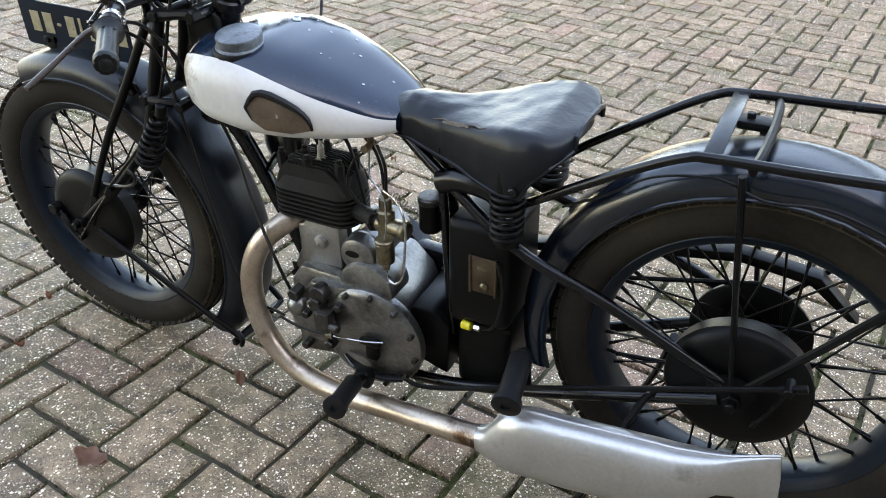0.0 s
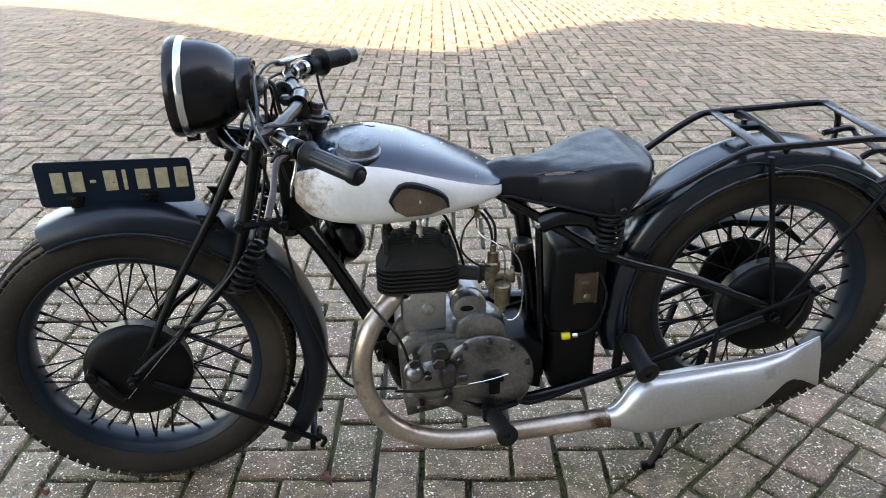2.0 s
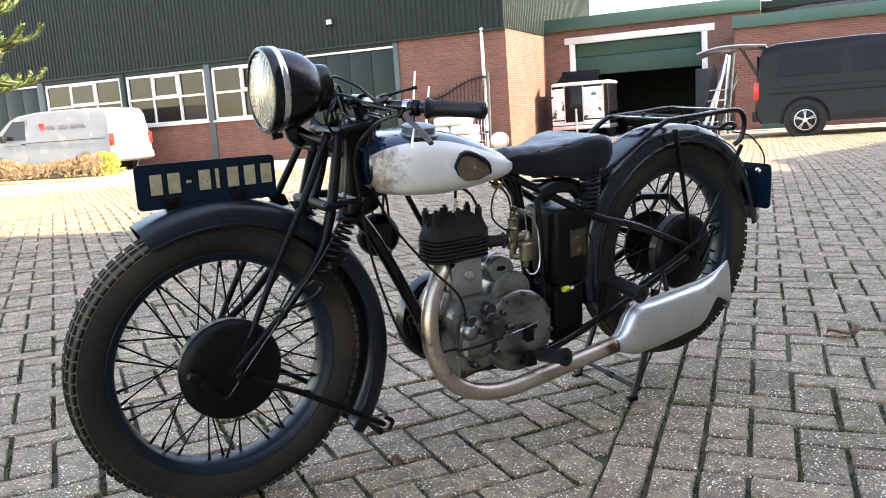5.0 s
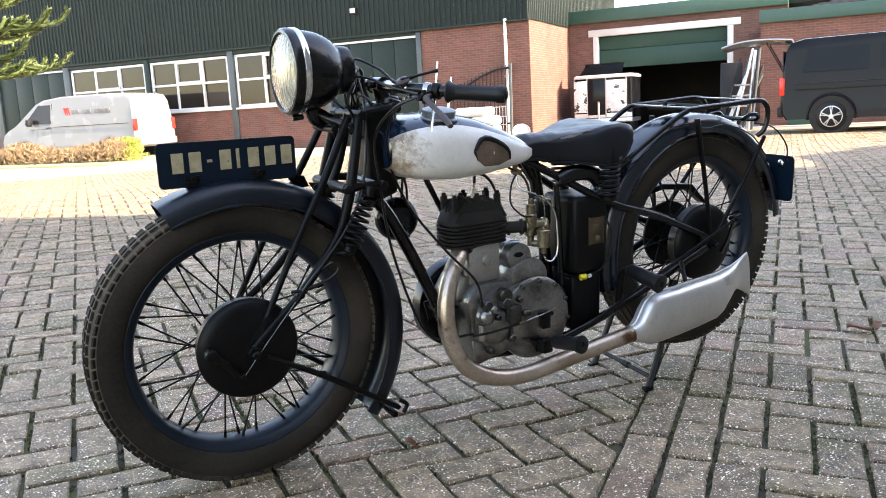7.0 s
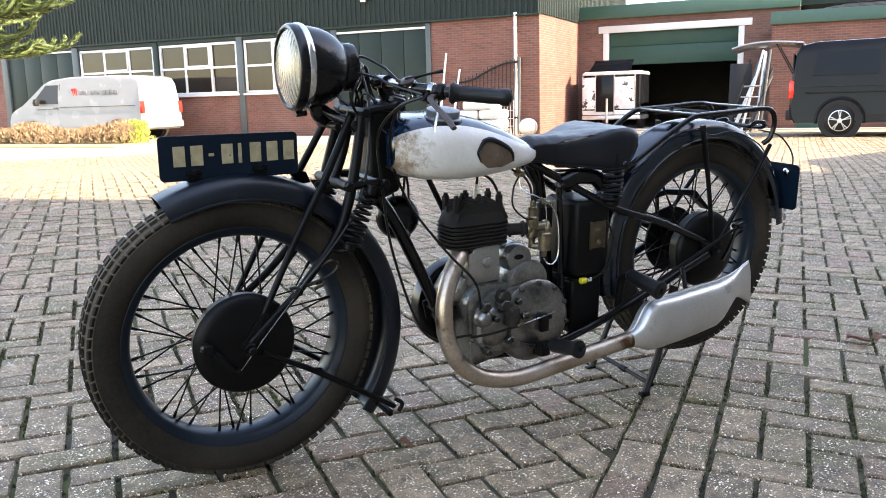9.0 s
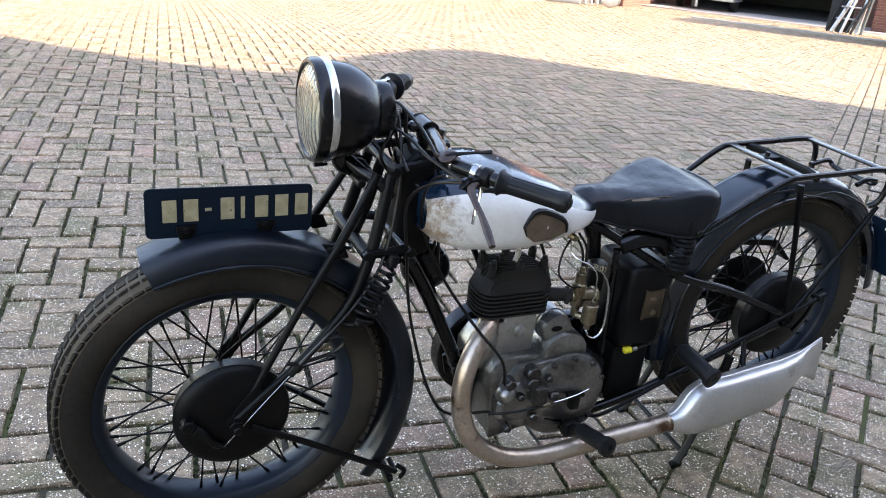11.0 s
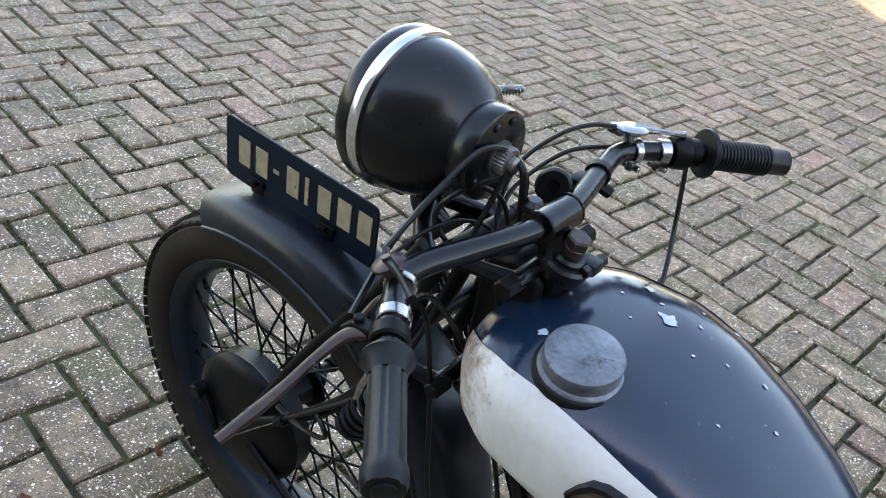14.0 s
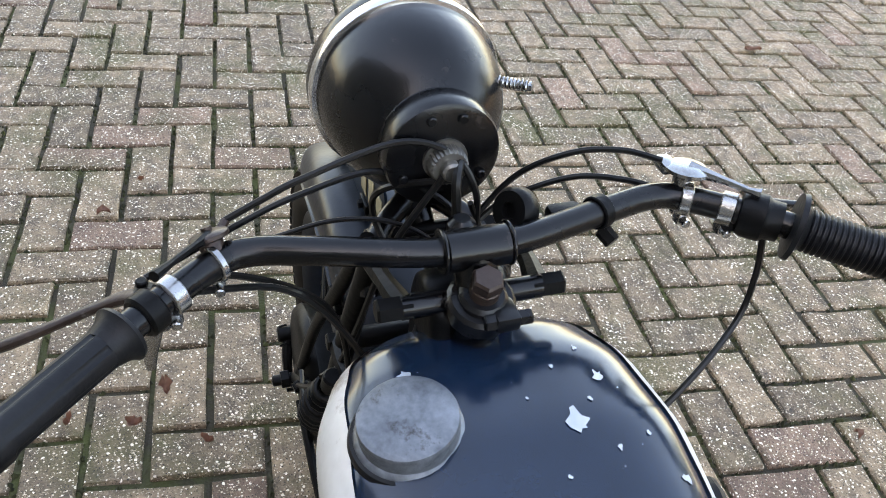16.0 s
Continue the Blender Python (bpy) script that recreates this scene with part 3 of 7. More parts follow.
# ---- front number plate ----
bm = B()
pl = []
for cx, cz, a0 in ((-0.489, 0.742, 0), (-0.744, 0.746, 90), (-0.744, 0.677, 180), (-0.489, 0.674, 270)):
    for k in range(4):
        a = radians(a0 + k * 30)
        pl.append((cx + 0.009 * math.cos(a), cz + 0.009 * math.sin(a)))
prism(bm, pl, -0.0165, -0.0135, 0.0006, 1)
fplate = part("number_plate", bm, PLATE, bike, "dark blue enamel number plate with cream characters")
for side, y in ((-1, -0.0165), (1, -0.0135)):
    for x0, w, h in ((-0.728, 0.026, 0.042), (-0.695, 0.027, 0.042), (-0.660, 0.012, 0.006), (-0.636, 0.026, 0.042), (-0.602, 0.008, 0.042), (-0.580, 0.026, 0.042), (-0.546, 0.026, 0.042), (-0.512, 0.026, 0.042)):
        bm = B()
        box(bm, (x0 + w / 2, y + side * 0.0006, 0.715), (w * 0.86, 0.0014, h * 0.92), 0.0004, seg=1)
        part("marking", bm, CREAM, fplate)
for x in (-0.690, -0.560):
    bm = B()
    box(bm, (x, -0.018, 0.683), (0.030, 0.006, 0.012), 0.002)
    box(bm, (x, -0.006, 0.672), (0.024, 0.024, 0.016), 0.002)
    rod(bm, (x, -0.018, 0.683), (x, -0.026, 0.683), 0.0055, 6, 0.001)
    part("plate_clip", bm, BLACKM, fplate)

# ---- girder fork ----
for s in SIDES:
    bm = B()
    tube(bm, [(-0.626, s * 0.100, 0.346), (-0.575, s * 0.098, 0.392), (-0.515, s * 0.094, 0.443), (-0.430, s * 0.086, 0.540), (-0.397, s * 0.080, 0.613), (-0.376, s * 0.072, 0.690), (-0.356, s * 0.060, 0.778)], [0.0080, 0.0080, 0.0085, 0.0095, 0.0110, 0.0110, 0.0105], 12)
    part("fork_blade", bm, BLACKM, bike)
    bm = B()
    tube(bm, [(-0.606, s * 0.096, 0.372), (-0.588, s * 0.094, 0.410), (-0.514, s * 0.086, 0.548), (-0.444, s * 0.074, 0.662), (-0.380, s * 0.058, 0.778)], [0.0062, 0.0068, 0.0072, 0.0082, 0.0080], 10)
    part("fork_tube", bm, BLACKM, bike)
    bm = B()
    prism(bm, [(-0.644, 0.334), (-0.612, 0.330), (-0.596, 0.358), (-0.572, 0.390), (-0.590, 0.412), (-0.618, 0.380)], s * 0.092, s * 0.101, 0.002)
    part("fork_end", bm, BLACKM, bike)
    bm = B()
    turns, steps, top, low = 8, 14, Vector((-0.359, s * 0.098, 0.622)), Vector((-0.408, s * 0.103, 0.526))
    along = (low - top).normalized()
    u1 = along.orthogonal().normalized()
    u2 = along.cross(u1)
    tube(bm, [top.lerp(low, k / (turns * steps)) + (u1 * math.cos(k * 2 * math.pi / steps) + u2 * math.sin(k * 2 * math.pi / steps)) * (0.0115 + 0.0085 * min(1, k / (turns * steps) * 1.5)) for k in range(turns * steps + 1)], 0.0036, 7, n=1)
    part("fork_spring", bm, BLACKM, bike, "black coil spring")
    bm = B()
    rod(bm, (-0.358, s * 0.098, 0.620), (-0.352, s * 0.096, 0.642), 0.0105, 12, 0.002)
    part("spring_seat", bm, BLACKM, bike)
    bm = B()
    rod(bm, (-0.406, s * 0.103, 0.528), (-0.414, s * 0.104, 0.512), 0.013, 12, 0.003)
    tube(bm, [(-0.412, s * 0.104, 0.514), (-0.432, s * 0.094, 0.512), (-0.450, s * 0.088, 0.520)], 0.006, 8)
    part("spring_seat", bm, BLACKM, bike)
    bm = B()
    tube(bm, [(-0.398, s * 0.082, 0.640), (-0.36, s * 0.084, 0.642), (-0.318, s * 0.074, 0.640)], [0.010, 0.008, 0.010], 8)
    for x, z in ((-0.398, 0.640), (-0.318, 0.640)):
        rod(bm, (x, s * 0.066, z), (x, s * 0.094, z), 0.010, 6, 0.002)
    part("lower_link", bm, BLACKM, bike)
    bm = B()
    tube(bm, [(-0.352, s * 0.064, 0.786), (-0.31, s * 0.062, 0.792), (-0.272, s * 0.056, 0.795)], [0.011, 0.008, 0.011], 8)
    for x, z in ((-0.352, 0.786), (-0.272, 0.795)):
        rod(bm, (x, s * 0.048, z), (x, s * 0.078, z), 0.0105, 6, 0.002)
    part("upper_link", bm, BLACKM, bike)
bm = B()
rod(bm, (-0.352, -0.07, 0.786), (-0.352, 0.07, 0.786), 0.009, 12, 0.002)
rod(bm, (-0.398, -0.085, 0.640), (-0.398, 0.085, 0.640), 0.011, 12, 0.002)
rod(bm, (-0.405, -0.055, 0.760), (-0.405, 0.055, 0.760), 0.008, 12, 0.002)
tube(bm, [(-0.398, 0, 0.640), (-0.375, 0, 0.70), (-0.352, 0, 0.786)], 0.010, 10)
part("fork_crosspiece", bm, BLACKM, bike)
bm = B()
rod(bm, (-0.322, 0, 0.598), (-0.254, 0, 0.800), 0.0215, 20, 0.003)
rod(bm, (-0.326, 0, 0.586), (-0.320, 0, 0.604), 0.027, 20, 0.003)
rod(bm, (-0.258, 0, 0.792), (-0.252, 0, 0.812), 0.027, 20, 0.003)
rod(bm, (-0.322, -0.08, 0.640), (-0.322, 0.08, 0.640), 0.010, 12, 0.002)
rod(bm, (-0.272, -0.06, 0.795), (-0.272, 0.06, 0.795), 0.010, 12, 0.002)
part("steering_head", bm, BLACK, bike)
bm = B()
prism(bm, [(-0.318, 0.792), (-0.292, 0.806), (-0.258, 0.792), (-0.256, 0.612), (-0.300, 0.596), (-0.326, 0.622), (-0.326, 0.770)], -0.036, 0.036, 0.010, 3)
part("head_lug", bm, BLACKM, bike, "black cast steering-head lug")
bm = B()
rod(bm, (-0.2545, 0, 0.800), (-0.2525, 0, 0.808), 0.0255, 24, 0.003)
rod(bm, (-0.2525, 0, 0.808), (-0.2500, 0, 0.818), 0.0190, 20, 0.003)
box(bm, (-0.236, 0.012, 0.806), (0.026, 0.020, 0.014), 0.003)
rod(bm, (-0.230, -0.006, 0.806), (-0.230, 0.032, 0.806), 0.0065, 6, 0.001)
part("head_clip", bm, BLACK, bike)
bm = B()
rod(bm, (-0.2502, 0, 0.816), (-0.2478, 0, 0.827), 0.0118, 20, 0.001)
rod(bm, (-0.2480, 0, 0.826), (-0.2452, 0, 0.838), 0.0128, 6, 0.002)
part("steering_damper_nut", bm, RUSTY, bike, "brown rusty steering damper nut")

# ---- headlamp ----
LC = Vector((-0.468, -0.004, 0.876))
lamp_bm = B()
prof = [(0.0815, 0.000), (0.0820, 0.010), (0.0812, 0.022), (0.078, 0.042), (0.0715, 0.060), (0.0635, 0.074), (0.0555, 0.084), (0.0475, 0.091), (0.0470, 0.096)]
revolve(lamp_bm, prof + [(0.043, 0.096), (0.051, 0.083), (0.067, 0.063), (0.079, 0.02), (0.079, 0.0)], LC, (1, 0, 0), 56, cap=False)
lamp = part("headlamp", lamp_bm, BLACK, bike, "large round black headlamp with chrome rim")
RC = LC + Vector((0.0, 0.0, -0.001))
bm = B()
revolve(bm, [(0.0465, 0.090), (0.0485, 0.093), (0.0485, 0.111), (0.047, 0.116), (0.043, 0.118), (0.018, 0.119), (0.016, 0.121), (0.0, 0.121)], RC, (1, 0, 0), 48)
for a in (70, 110, 205, 330):
    c = RC + Vector((0.1175, 0.037 * math.cos(radians(a)), 0.037 * math.sin(radians(a))))
    rod(bm, c, c + Vector((0.004, 0, 0)), 0.0042, 8, 0.001)
part("rear_cap", bm, BLACK, lamp)
bm = B()
revolve(bm, [(0.0185, 0.118), (0.0185, 0.122)], RC, (1, 0, 0), 32)
k0 = RC + Vector((0.122, 0, 0))
n = 56
ring = [(0.0160 if k % 2 else 0.0148) for k in range(n)]
loft(bm, [[k0 + Vector((x, r * f * math.cos(2 * math.pi * k / n), r * f * math.sin(2 * math.pi * k / n))) for k, r in enumerate(ring)] for x, f in ((0, 1), (0.010, 1), (0.0125, 0.92))])
rod(bm, k0 + Vector((0.010, 0, 0)), k0 + Vector((0.020, 0, 0)), 0.0085, 16, 0.002)
part("switch_knob", bm, mat("dull_nickel", (0.12, 0.115, 0.10), (0.24, 0.23, 0.21), rough=0.4, metal=0.8, scale=30), lamp, "knurled nickel switch knob")
bm = B()
revolve(bm, [(0.0815, 0.010), (0.0858, 0.0095), (0.0872, 0.006), (0.0872, -0.001), (0.0862, -0.003)], LC, (1, 0, 0), 64, cap=False)
part("lamp_rim", bm, CHROME, lamp, "thin chrome lamp band")
bm = B()
revolve(bm, [(0.0815, -0.002), (0.0862, -0.003), (0.0868, -0.010), (0.0860, -0.017), (0.0835, -0.0215), (0.078, -0.0225), (0.0755, -0.020), (0.0755, -0.014)], LC, (1, 0, 0), 64, cap=False)
part("bezel", bm, BLACK, lamp, "dark lamp bezel")
bm = B()
revolve(bm, [(0.0, 0.045), (0.02, 0.043), (0.04, 0.036), (0.06, 0.022), (0.071, 0.003), (0.0775, -0.012)], LC, (1, 0, 0), 48, cap=False)
part("reflector", bm, mat("yellowed_reflector", (0.36, 0.31, 0.23), (0.50, 0.44, 0.34), rough=0.35, metal=0.8, scale=20), lamp)
bm = B()
revolve(bm, [(0.0, -0.033), (0.03, -0.0315), (0.055, -0.027), (0.070, -0.0215), (0.0765, -0.0175), (0.0765, -0.0155), (0.055, -0.024), (0.0, -0.030)], LC, (1, 0, 0), 48, cap=False)
part("lens", bm, LENS, lamp, "domed clear lamp glass").visible_shadow = False
bm = B()
revolve(bm, [(0.0, 0.0), (0.007, 0.002), (0.0095, 0.010), (0.006, 0.022), (0.005, 0.030)], LC + Vector((0.008, 0, 0)), (1, 0, 0), 16)
part("bulb", bm, glass("bulb_glass", (1, 0.97, 0.85), 0.1), lamp)
bm = B()
rod(bm, LC + Vector((0.050, 0.056, 0.028)), LC + Vector((0.077, 0.088, 0.031)), 0.0032, 8)
coil(bm, LC + Vector((0.056, 0.064, 0.0285)), LC + Vector((0.076, 0.087, 0.031)), 0.0044, 0.0012, 9)
part("lamp_adjuster", bm, NICKEL, lamp)
bm = B()
tube(bm, [LC + Vector((0.037, 0.0, -0.074)), LC + Vector((0.042, 0.0, -0.095)), (-0.405, 0, 0.766)], [0.018, 0.016, 0.012], 12)
tube(bm, [(-0.418, -0.012, 0.790), (-0.398, -0.04, 0.775), (-0.372, -0.058, 0.760), (-0.355, -0.060, 0.735)], 0.011, 10)
tube(bm, [(-0.418, 0.012, 0.790), (-0.398, 0.04, 0.775), (-0.372, 0.058, 0.760), (-0.355, 0.060, 0.735)], 0.011, 10)
rod(bm, (-0.478, -0.010, 0.784), (-0.455, -0.010, 0.786), 0.006, 8, 0.001)
part("lamp_bracket", bm, BLACK, bike)

# ---- handlebar and controls ----
HB = [(-0.186, 0.338, 0.834), (-0.250, 0.256, 0.842), (-0.297, 0.195, 0.843), (-0.306, 0.165, 0.843), (-0.298, 0.120, 0.842), (-0.280, 0.045, 0.841), (-0.276, 0.0, 0.841)]
HB = HB + [(-0.280, -0.045, 0.841), (-0.298, -0.120, 0.842), (-0.308, -0.163, 0.841), (-0.300, -0.193, 0.839), (-0.253, -0.253, 0.833), (-0.182, -0.330, 0.826)]
bm = B()
tube(bm, HB, 0.0115, 14)
bar = part("handlebar", bm, BLACK, bike, "black enamelled handlebar")
bm = B()
rod(bm, (-0.276, -0.026, 0.841), (-0.276, 0.026, 0.841), 0.0165, 18, 0.002)
tube(bm, [(-0.276, 0, 0.838), (-0.268, 0, 0.815), (-0.262, 0, 0.800)], [0.017, 0.018, 0.020], 14)
rod(bm, (-0.299, -0.004, 0.835), (-0.299, -0.004, 0.853), 0.0115, 16, 0.005)
for y in (-0.0265, 0.0265):
    rod(bm, (-0.277, y - 0.0015, 0.841), (-0.277, y + 0.0015, 0.841), 0.0180, 20, 0.001)
part("bar_clamp", bm, BLACK, bike)


def grip(side, ribbed):
    a, b = (Vector((-0.246, 0.262, 0.842)), Vector((-0.180, 0.346, 0.833))) if side > 0 else (Vector((-0.254, -0.252, 0.8325)), Vector((-0.181, -0.331, 0.8255)))
    ax = (b - a).normalized()
    L = (b - a).length + 0.004
    bm = B()
    if ribbed:
        prof = [(0.0125, 0), (0.028, 0.001), (0.029, 0.005), (0.020, 0.008)]
        h = 0.012
        while h < L - 0.03:
            prof += [(0.0165, h), (0.0182, h + 0.0012), (0.0182, h + 0.0026), (0.0165, h + 0.0036)]
            h += 0.0046
        prof += [(0.0165, L - 0.024), (0.0155, L - 0.022), (0.0155, L), (0.012, L + 0.003)]
        revolve(bm, prof, a, ax, 24)
    else:
        revolve(bm, [(0.0125, 0), (0.0205, 0.001), (0.0215, 0.004), (0.0175, 0.009), (0.0145, 0.020)], a, ax, 24)
        u = ax.orthogonal().normalized()
        v = ax.cross(u)
        n = 48
        rings = []
        for h, f in ((0.018, 1.0), (L - 0.016, 1.0), (L - 0.012, 1.13), (L - 0.002, 1.13), (L + 0.003, 1.0)):
            rings.append([a + ax * h + (u * math.cos(t) + v * math.sin(t)) * (0.0145 * f - (0.0013 if (k % 8) < 2 and f == 1.0 else 0)) for k, t in ((k, 2 * math.pi * k / n) for k in range(n))])
        loft(bm, rings)
        revolve(bm, [(0.009, 0.0), (0.009, 0.004), (0.006, 0.006)], a + ax * (L + 0.001), ax, 16)
    return part("handgrip", bm, RUBBER, bar, "ribbed black rubber grip" if ribbed else "fluted black rubber grip")


grip(-1, False)
grip(1, True)
bm = B()
revolve(bm, [(0.0125, 0), (0.0175, 0.001), (0.0195, 0.006), (0.0200, 0.020), (0.0170, 0.024), (0.0165, 0.034)], (-0.272, 0.229, 0.842), (0.62, 0.785, 0), 24)
part("twistgrip_drum", bm, BLACKM, bar)


def clampband(p, q, r=0.0145):
    bm = B()
    rod(bm, p, q, r, 18, 0.001)
    c = (Vector(p) + Vector(q)) / 2
    box(bm, c + Vector((0.0, 0, -r - 0.004)), (0.010, 0.010, 0.012), 0.002)
    rod(bm, c + Vector((-0.012, 0, -r - 0.005)), c + Vector((0.012, 0, -r - 0.005)), 0.004, 8, 0.001)
    part("clamp", bm, NICKEL, bar, "bright chrome clamp")


clampband((-0.281, 0.216, 0.843), (-0.273, 0.226, 0.843))
clampband((-0.300, 0.190, 0.843), (-0.295, 0.198, 0.843))
clampband((-0.282, -0.216, 0.8365), (-0.275, -0.225, 0.8355))
clampband((-0.303, -0.186, 0.840), (-0.300, -0.191, 0.8395))
# right thumb lever on its bright disc
bm = B()
revolve(bm, [(0.016, 0.0), (0.0195, 0.002), (0.0195, 0.005), (0.0165, 0.0068), (0.012, 0.0085), (0.0, 0.0090)], (-0.309, 0.196, 0.861), (-0.12, 0.08, 1), 32)
tube(bm, [(-0.308, 0.197, 0.866), (-0.286, 0.216, 0.866), (-0.270, 0.230, 0.865), (-0.263, 0.237, 0.865)], [0.007, 0.0036, 0.003, 0.0050], 8)
box(bm, (-0.320, 0.182, 0.864), (0.020, 0.014, 0.010), 0.003)
rod(bm, (-0.304, 0.192, 0.846), (-0.308, 0.192, 0.863), 0.008, 12)
part("throttle_lever", bm, NICKEL, bar, "bright thumb lever")
# left thumb lever, tilted forward and rusty
bm = B()
dc, da = Vector((-0.314, -0.190, 0.852)), Vector((-0.42, -0.22, 0.88)).normalized()
revolve(bm, [(0.012, 0.0), (0.0148, 0.0015), (0.0148, 0.004), (0.013, 0.0055), (0.004, 0.0065), (0.004, 0.010), (0.0, 0.010)], dc, da, 28)
rod(bm, (-0.305, -0.188, 0.842), dc + da * 0.001, 0.009, 12)
rod(bm, (-0.322, -0.184, 0.850), (-0.332, -0.177, 0.855), 0.0036, 8, 0.001)
ignition = part("ignition_lever", bm, RUSTY, bar, "rusty thumb lever disc")
bm = B()
tube(bm, [dc + da * 0.003, (-0.296, -0.202, 0.862), (-0.274, -0.217, 0.868), (-0.258, -0.228, 0.872)], [0.006, 0.0028, 0.0024, 0.0040], 8)
part("thumb_blade", bm, BLACKM, ignition)
# left hand lever, long and rusty
bm = B()
tube(bm, [(-0.280, -0.236, 0.830), (-0.298, -0.250, 0.823), (-0.303, -0.275, 0.813), (-0.304, -0.306, 0.801), (-0.307, -0.335, 0.789), (-0.311, -0.362, 0.778)], [0.0075, 0.0070, 0.0052, 0.0052, 0.0064, 0.0052], 10, flat=0.75)
part("clutch_lever", bm, RUSTY, bar, "long dark rusty lever")
bm = B()
prism(bm, [(-0.314, 0.818), (-0.300, 0.833), (-0.272, 0.838), (-0.272, 0.824), (-0.296, 0.816)], -0.246, -0.232, 0.003)
rod(bm, (-0.297, -0.240, 0.812), (-0.297, -0.240, 0.838), 0.0045, 8, 0.001)
rod(bm, (-0.262, -0.243, 0.8335), (-0.272, -0.231, 0.8345), 0.0160, 20, 0.002)
part("lever_bracket", bm, BLACKM, bar)
bm = B()
tube(bm, [(-0.272, -0.232, 0.822), (-0.276, -0.238, 0.800), (-0.283, -0.243, 0.778), (-0.286, -0.245, 0.760)], [0.005, 0.0055, 0.0052, 0.0035], 8, flat=0.45)
box(bm, (-0.271, -0.230, 0.822), (0.014, 0.012, 0.014), 0.003)
part("exhaust_lifter", bm, NICKEL, bar, "small grey lifter lever")
bm = B()
tube(bm, [(-0.268, 0.222, 0.832), (-0.300, 0.244, 0.822), (-0.318, 0.280, 0.812), (-0.312, 0.330, 0.806)], [0.008, 0.007, 0.006, 0.005], 10, flat=0.7)
part("brake_lever", bm, BLACK, bar)
# horn push and dip switch
bm = B()
revolve(bm, [(0.017, 0), (0.019, 0.003), (0.019, 0.014), (0.016, 0.018), (0.007, 0.018), (0.006, 0.012), (0.0, 0.012)], (-0.312, 0.052, 0.842), (0.35, -0.75, 0.35), 24)
box(bm, (-0.300, 0.085, 0.838), (0.022, 0.03, 0.02), 0.005)
part("horn_push", bm, BLACKM, bar)
bm = B()
rod(bm, (-0.299, 0.118, 0.842), (-0.295, 0.108, 0.842), 0.0145, 18, 0.001)
rod(bm, (-0.292, 0.116, 0.828), (-0.280, 0.122, 0.822), 0.007, 6, 0.001)
part("cable_clip", bm, BLACKM, bar)


def cable(pts, r=0.0028, material=CABLE, name="control_cable", label=""):
    bm = B()
    tube(bm, pts, r, 7, n=8)
    return part(name, bm, material, bike, label)


cable([(-0.331, -0.178, 0.855), (-0.333, -0.150, 0.868), (-0.336, -0.120, 0.880), (-0.345, -0.047, 0.897), (-0.340, -0.004, 0.887), (-0.326, 0.014, 0.862), (-0.322, 0.018, 0.825), (-0.312, 0.010, 0.775)])
cable([(-0.308, -0.238, 0.830), (-0.338, -0.165, 0.846), (-0.348, -0.119, 0.858), (-0.360, -0.060, 0.863), (-0.352, -0.022, 0.848), (-0.338, 0.006, 0.824), (-0.318, 0.010, 0.77)])
cable([(-0.358, -0.140, 0.812), (-0.354, -0.092, 0.824), (-0.346, -0.045, 0.820), (-0.332, -0.008, 0.795), (-0.310, 0.0, 0.74)], 0.0022)
cable([(-0.321, 0.178, 0.868), (-0.336, 0.148, 0.872), (-0.350, 0.111, 0.866), (-0.366, 0.072, 0.840), (-0.362, 0.038, 0.808), (-0.335, 0.0, 0.78), (-0.285, -0.045, 0.73), (-0.262, -0.06, 0.66), (-0.26, -0.05, 0.60)])
cable([(-0.312, 0.176, 0.846), (-0.326, 0.146, 0.850), (-0.340, 0.110, 0.848), (-0.354, 0.070, 0.828), (-0.356, 0.038, 0.806), (-0.33, -0.008, 0.772), (-0.275, -0.045, 0.72), (-0.25, -0.05, 0.64), (-0.235, -0.03, 0.58)])
cable([(-0.253, 0.246, 0.826), (-0.249, 0.250, 0.790), (-0.238, 0.238, 0.748), (-0.214, 0.186, 0.706), (-0.19, 0.10, 0.64)], 0.003)
cable([(-0.336, 0.004, 0.880), (-0.318, -0.004, 0.872), (-0.312, -0.004, 0.83), (-0.30, -0.02, 0.79)], 0.004)
cable([(-0.300, -0.238, 0.828), (-0.330, -0.17, 0.80), (-0.338, -0.10, 0.74), (-0.325, -0.085, 0.64), (-0.300, -0.085, 0.48), (-0.235, -0.105, 0.30), (-0.13, -0.125, 0.285)], 0.003)
cable([(-0.288, -0.215, 0.83), (-0.31, -0.13, 0.79), (-0.295, -0.07, 0.69), (-0.245, -0.06, 0.58), (-0.18, -0.10, 0.48), (-0.125, -0.13, 0.41), (-0.105, -0.125, 0.345)], 0.003)
cable([(-0.332, -0.01, 0.87), (-0.335, -0.05, 0.80), (-0.350, -0.075, 0.70), (-0.375, -0.092, 0.62), (-0.415, -0.102, 0.56), (-0.470, -0.108, 0.500), (-0.500, -0.110, 0.470), (-0.520, -0.110, 0.448)], 0.003)
bm = B()
rod(bm, (-0.534, -0.109, 0.430), (-0.518, -0.110, 0.450), 0.0062, 8, 0.001)
rod(bm, (-0.522, -0.096, 0.442), (-0.522, -0.114, 0.442), 0.0075, 8, 0.001)
part("cable_stop", bm, BLACKM, bike)
cable([(-0.470, -0.100, 0.486), (-0.452, -0.112, 0.500), (-0.440, -0.114, 0.486), (-0.462, -0.110, 0.466), (-0.510, -0.106, 0.452), (-0.540, -0.102, 0.450)], 0.0034)
cable([(-0.32, 0.01, 0.85), (-0.33, 0.03, 0.80), (-0.30, 0.04, 0.74), (-0.26, 0.04, 0.66), (-0.235, 0.04, 0.57)], 0.0025)
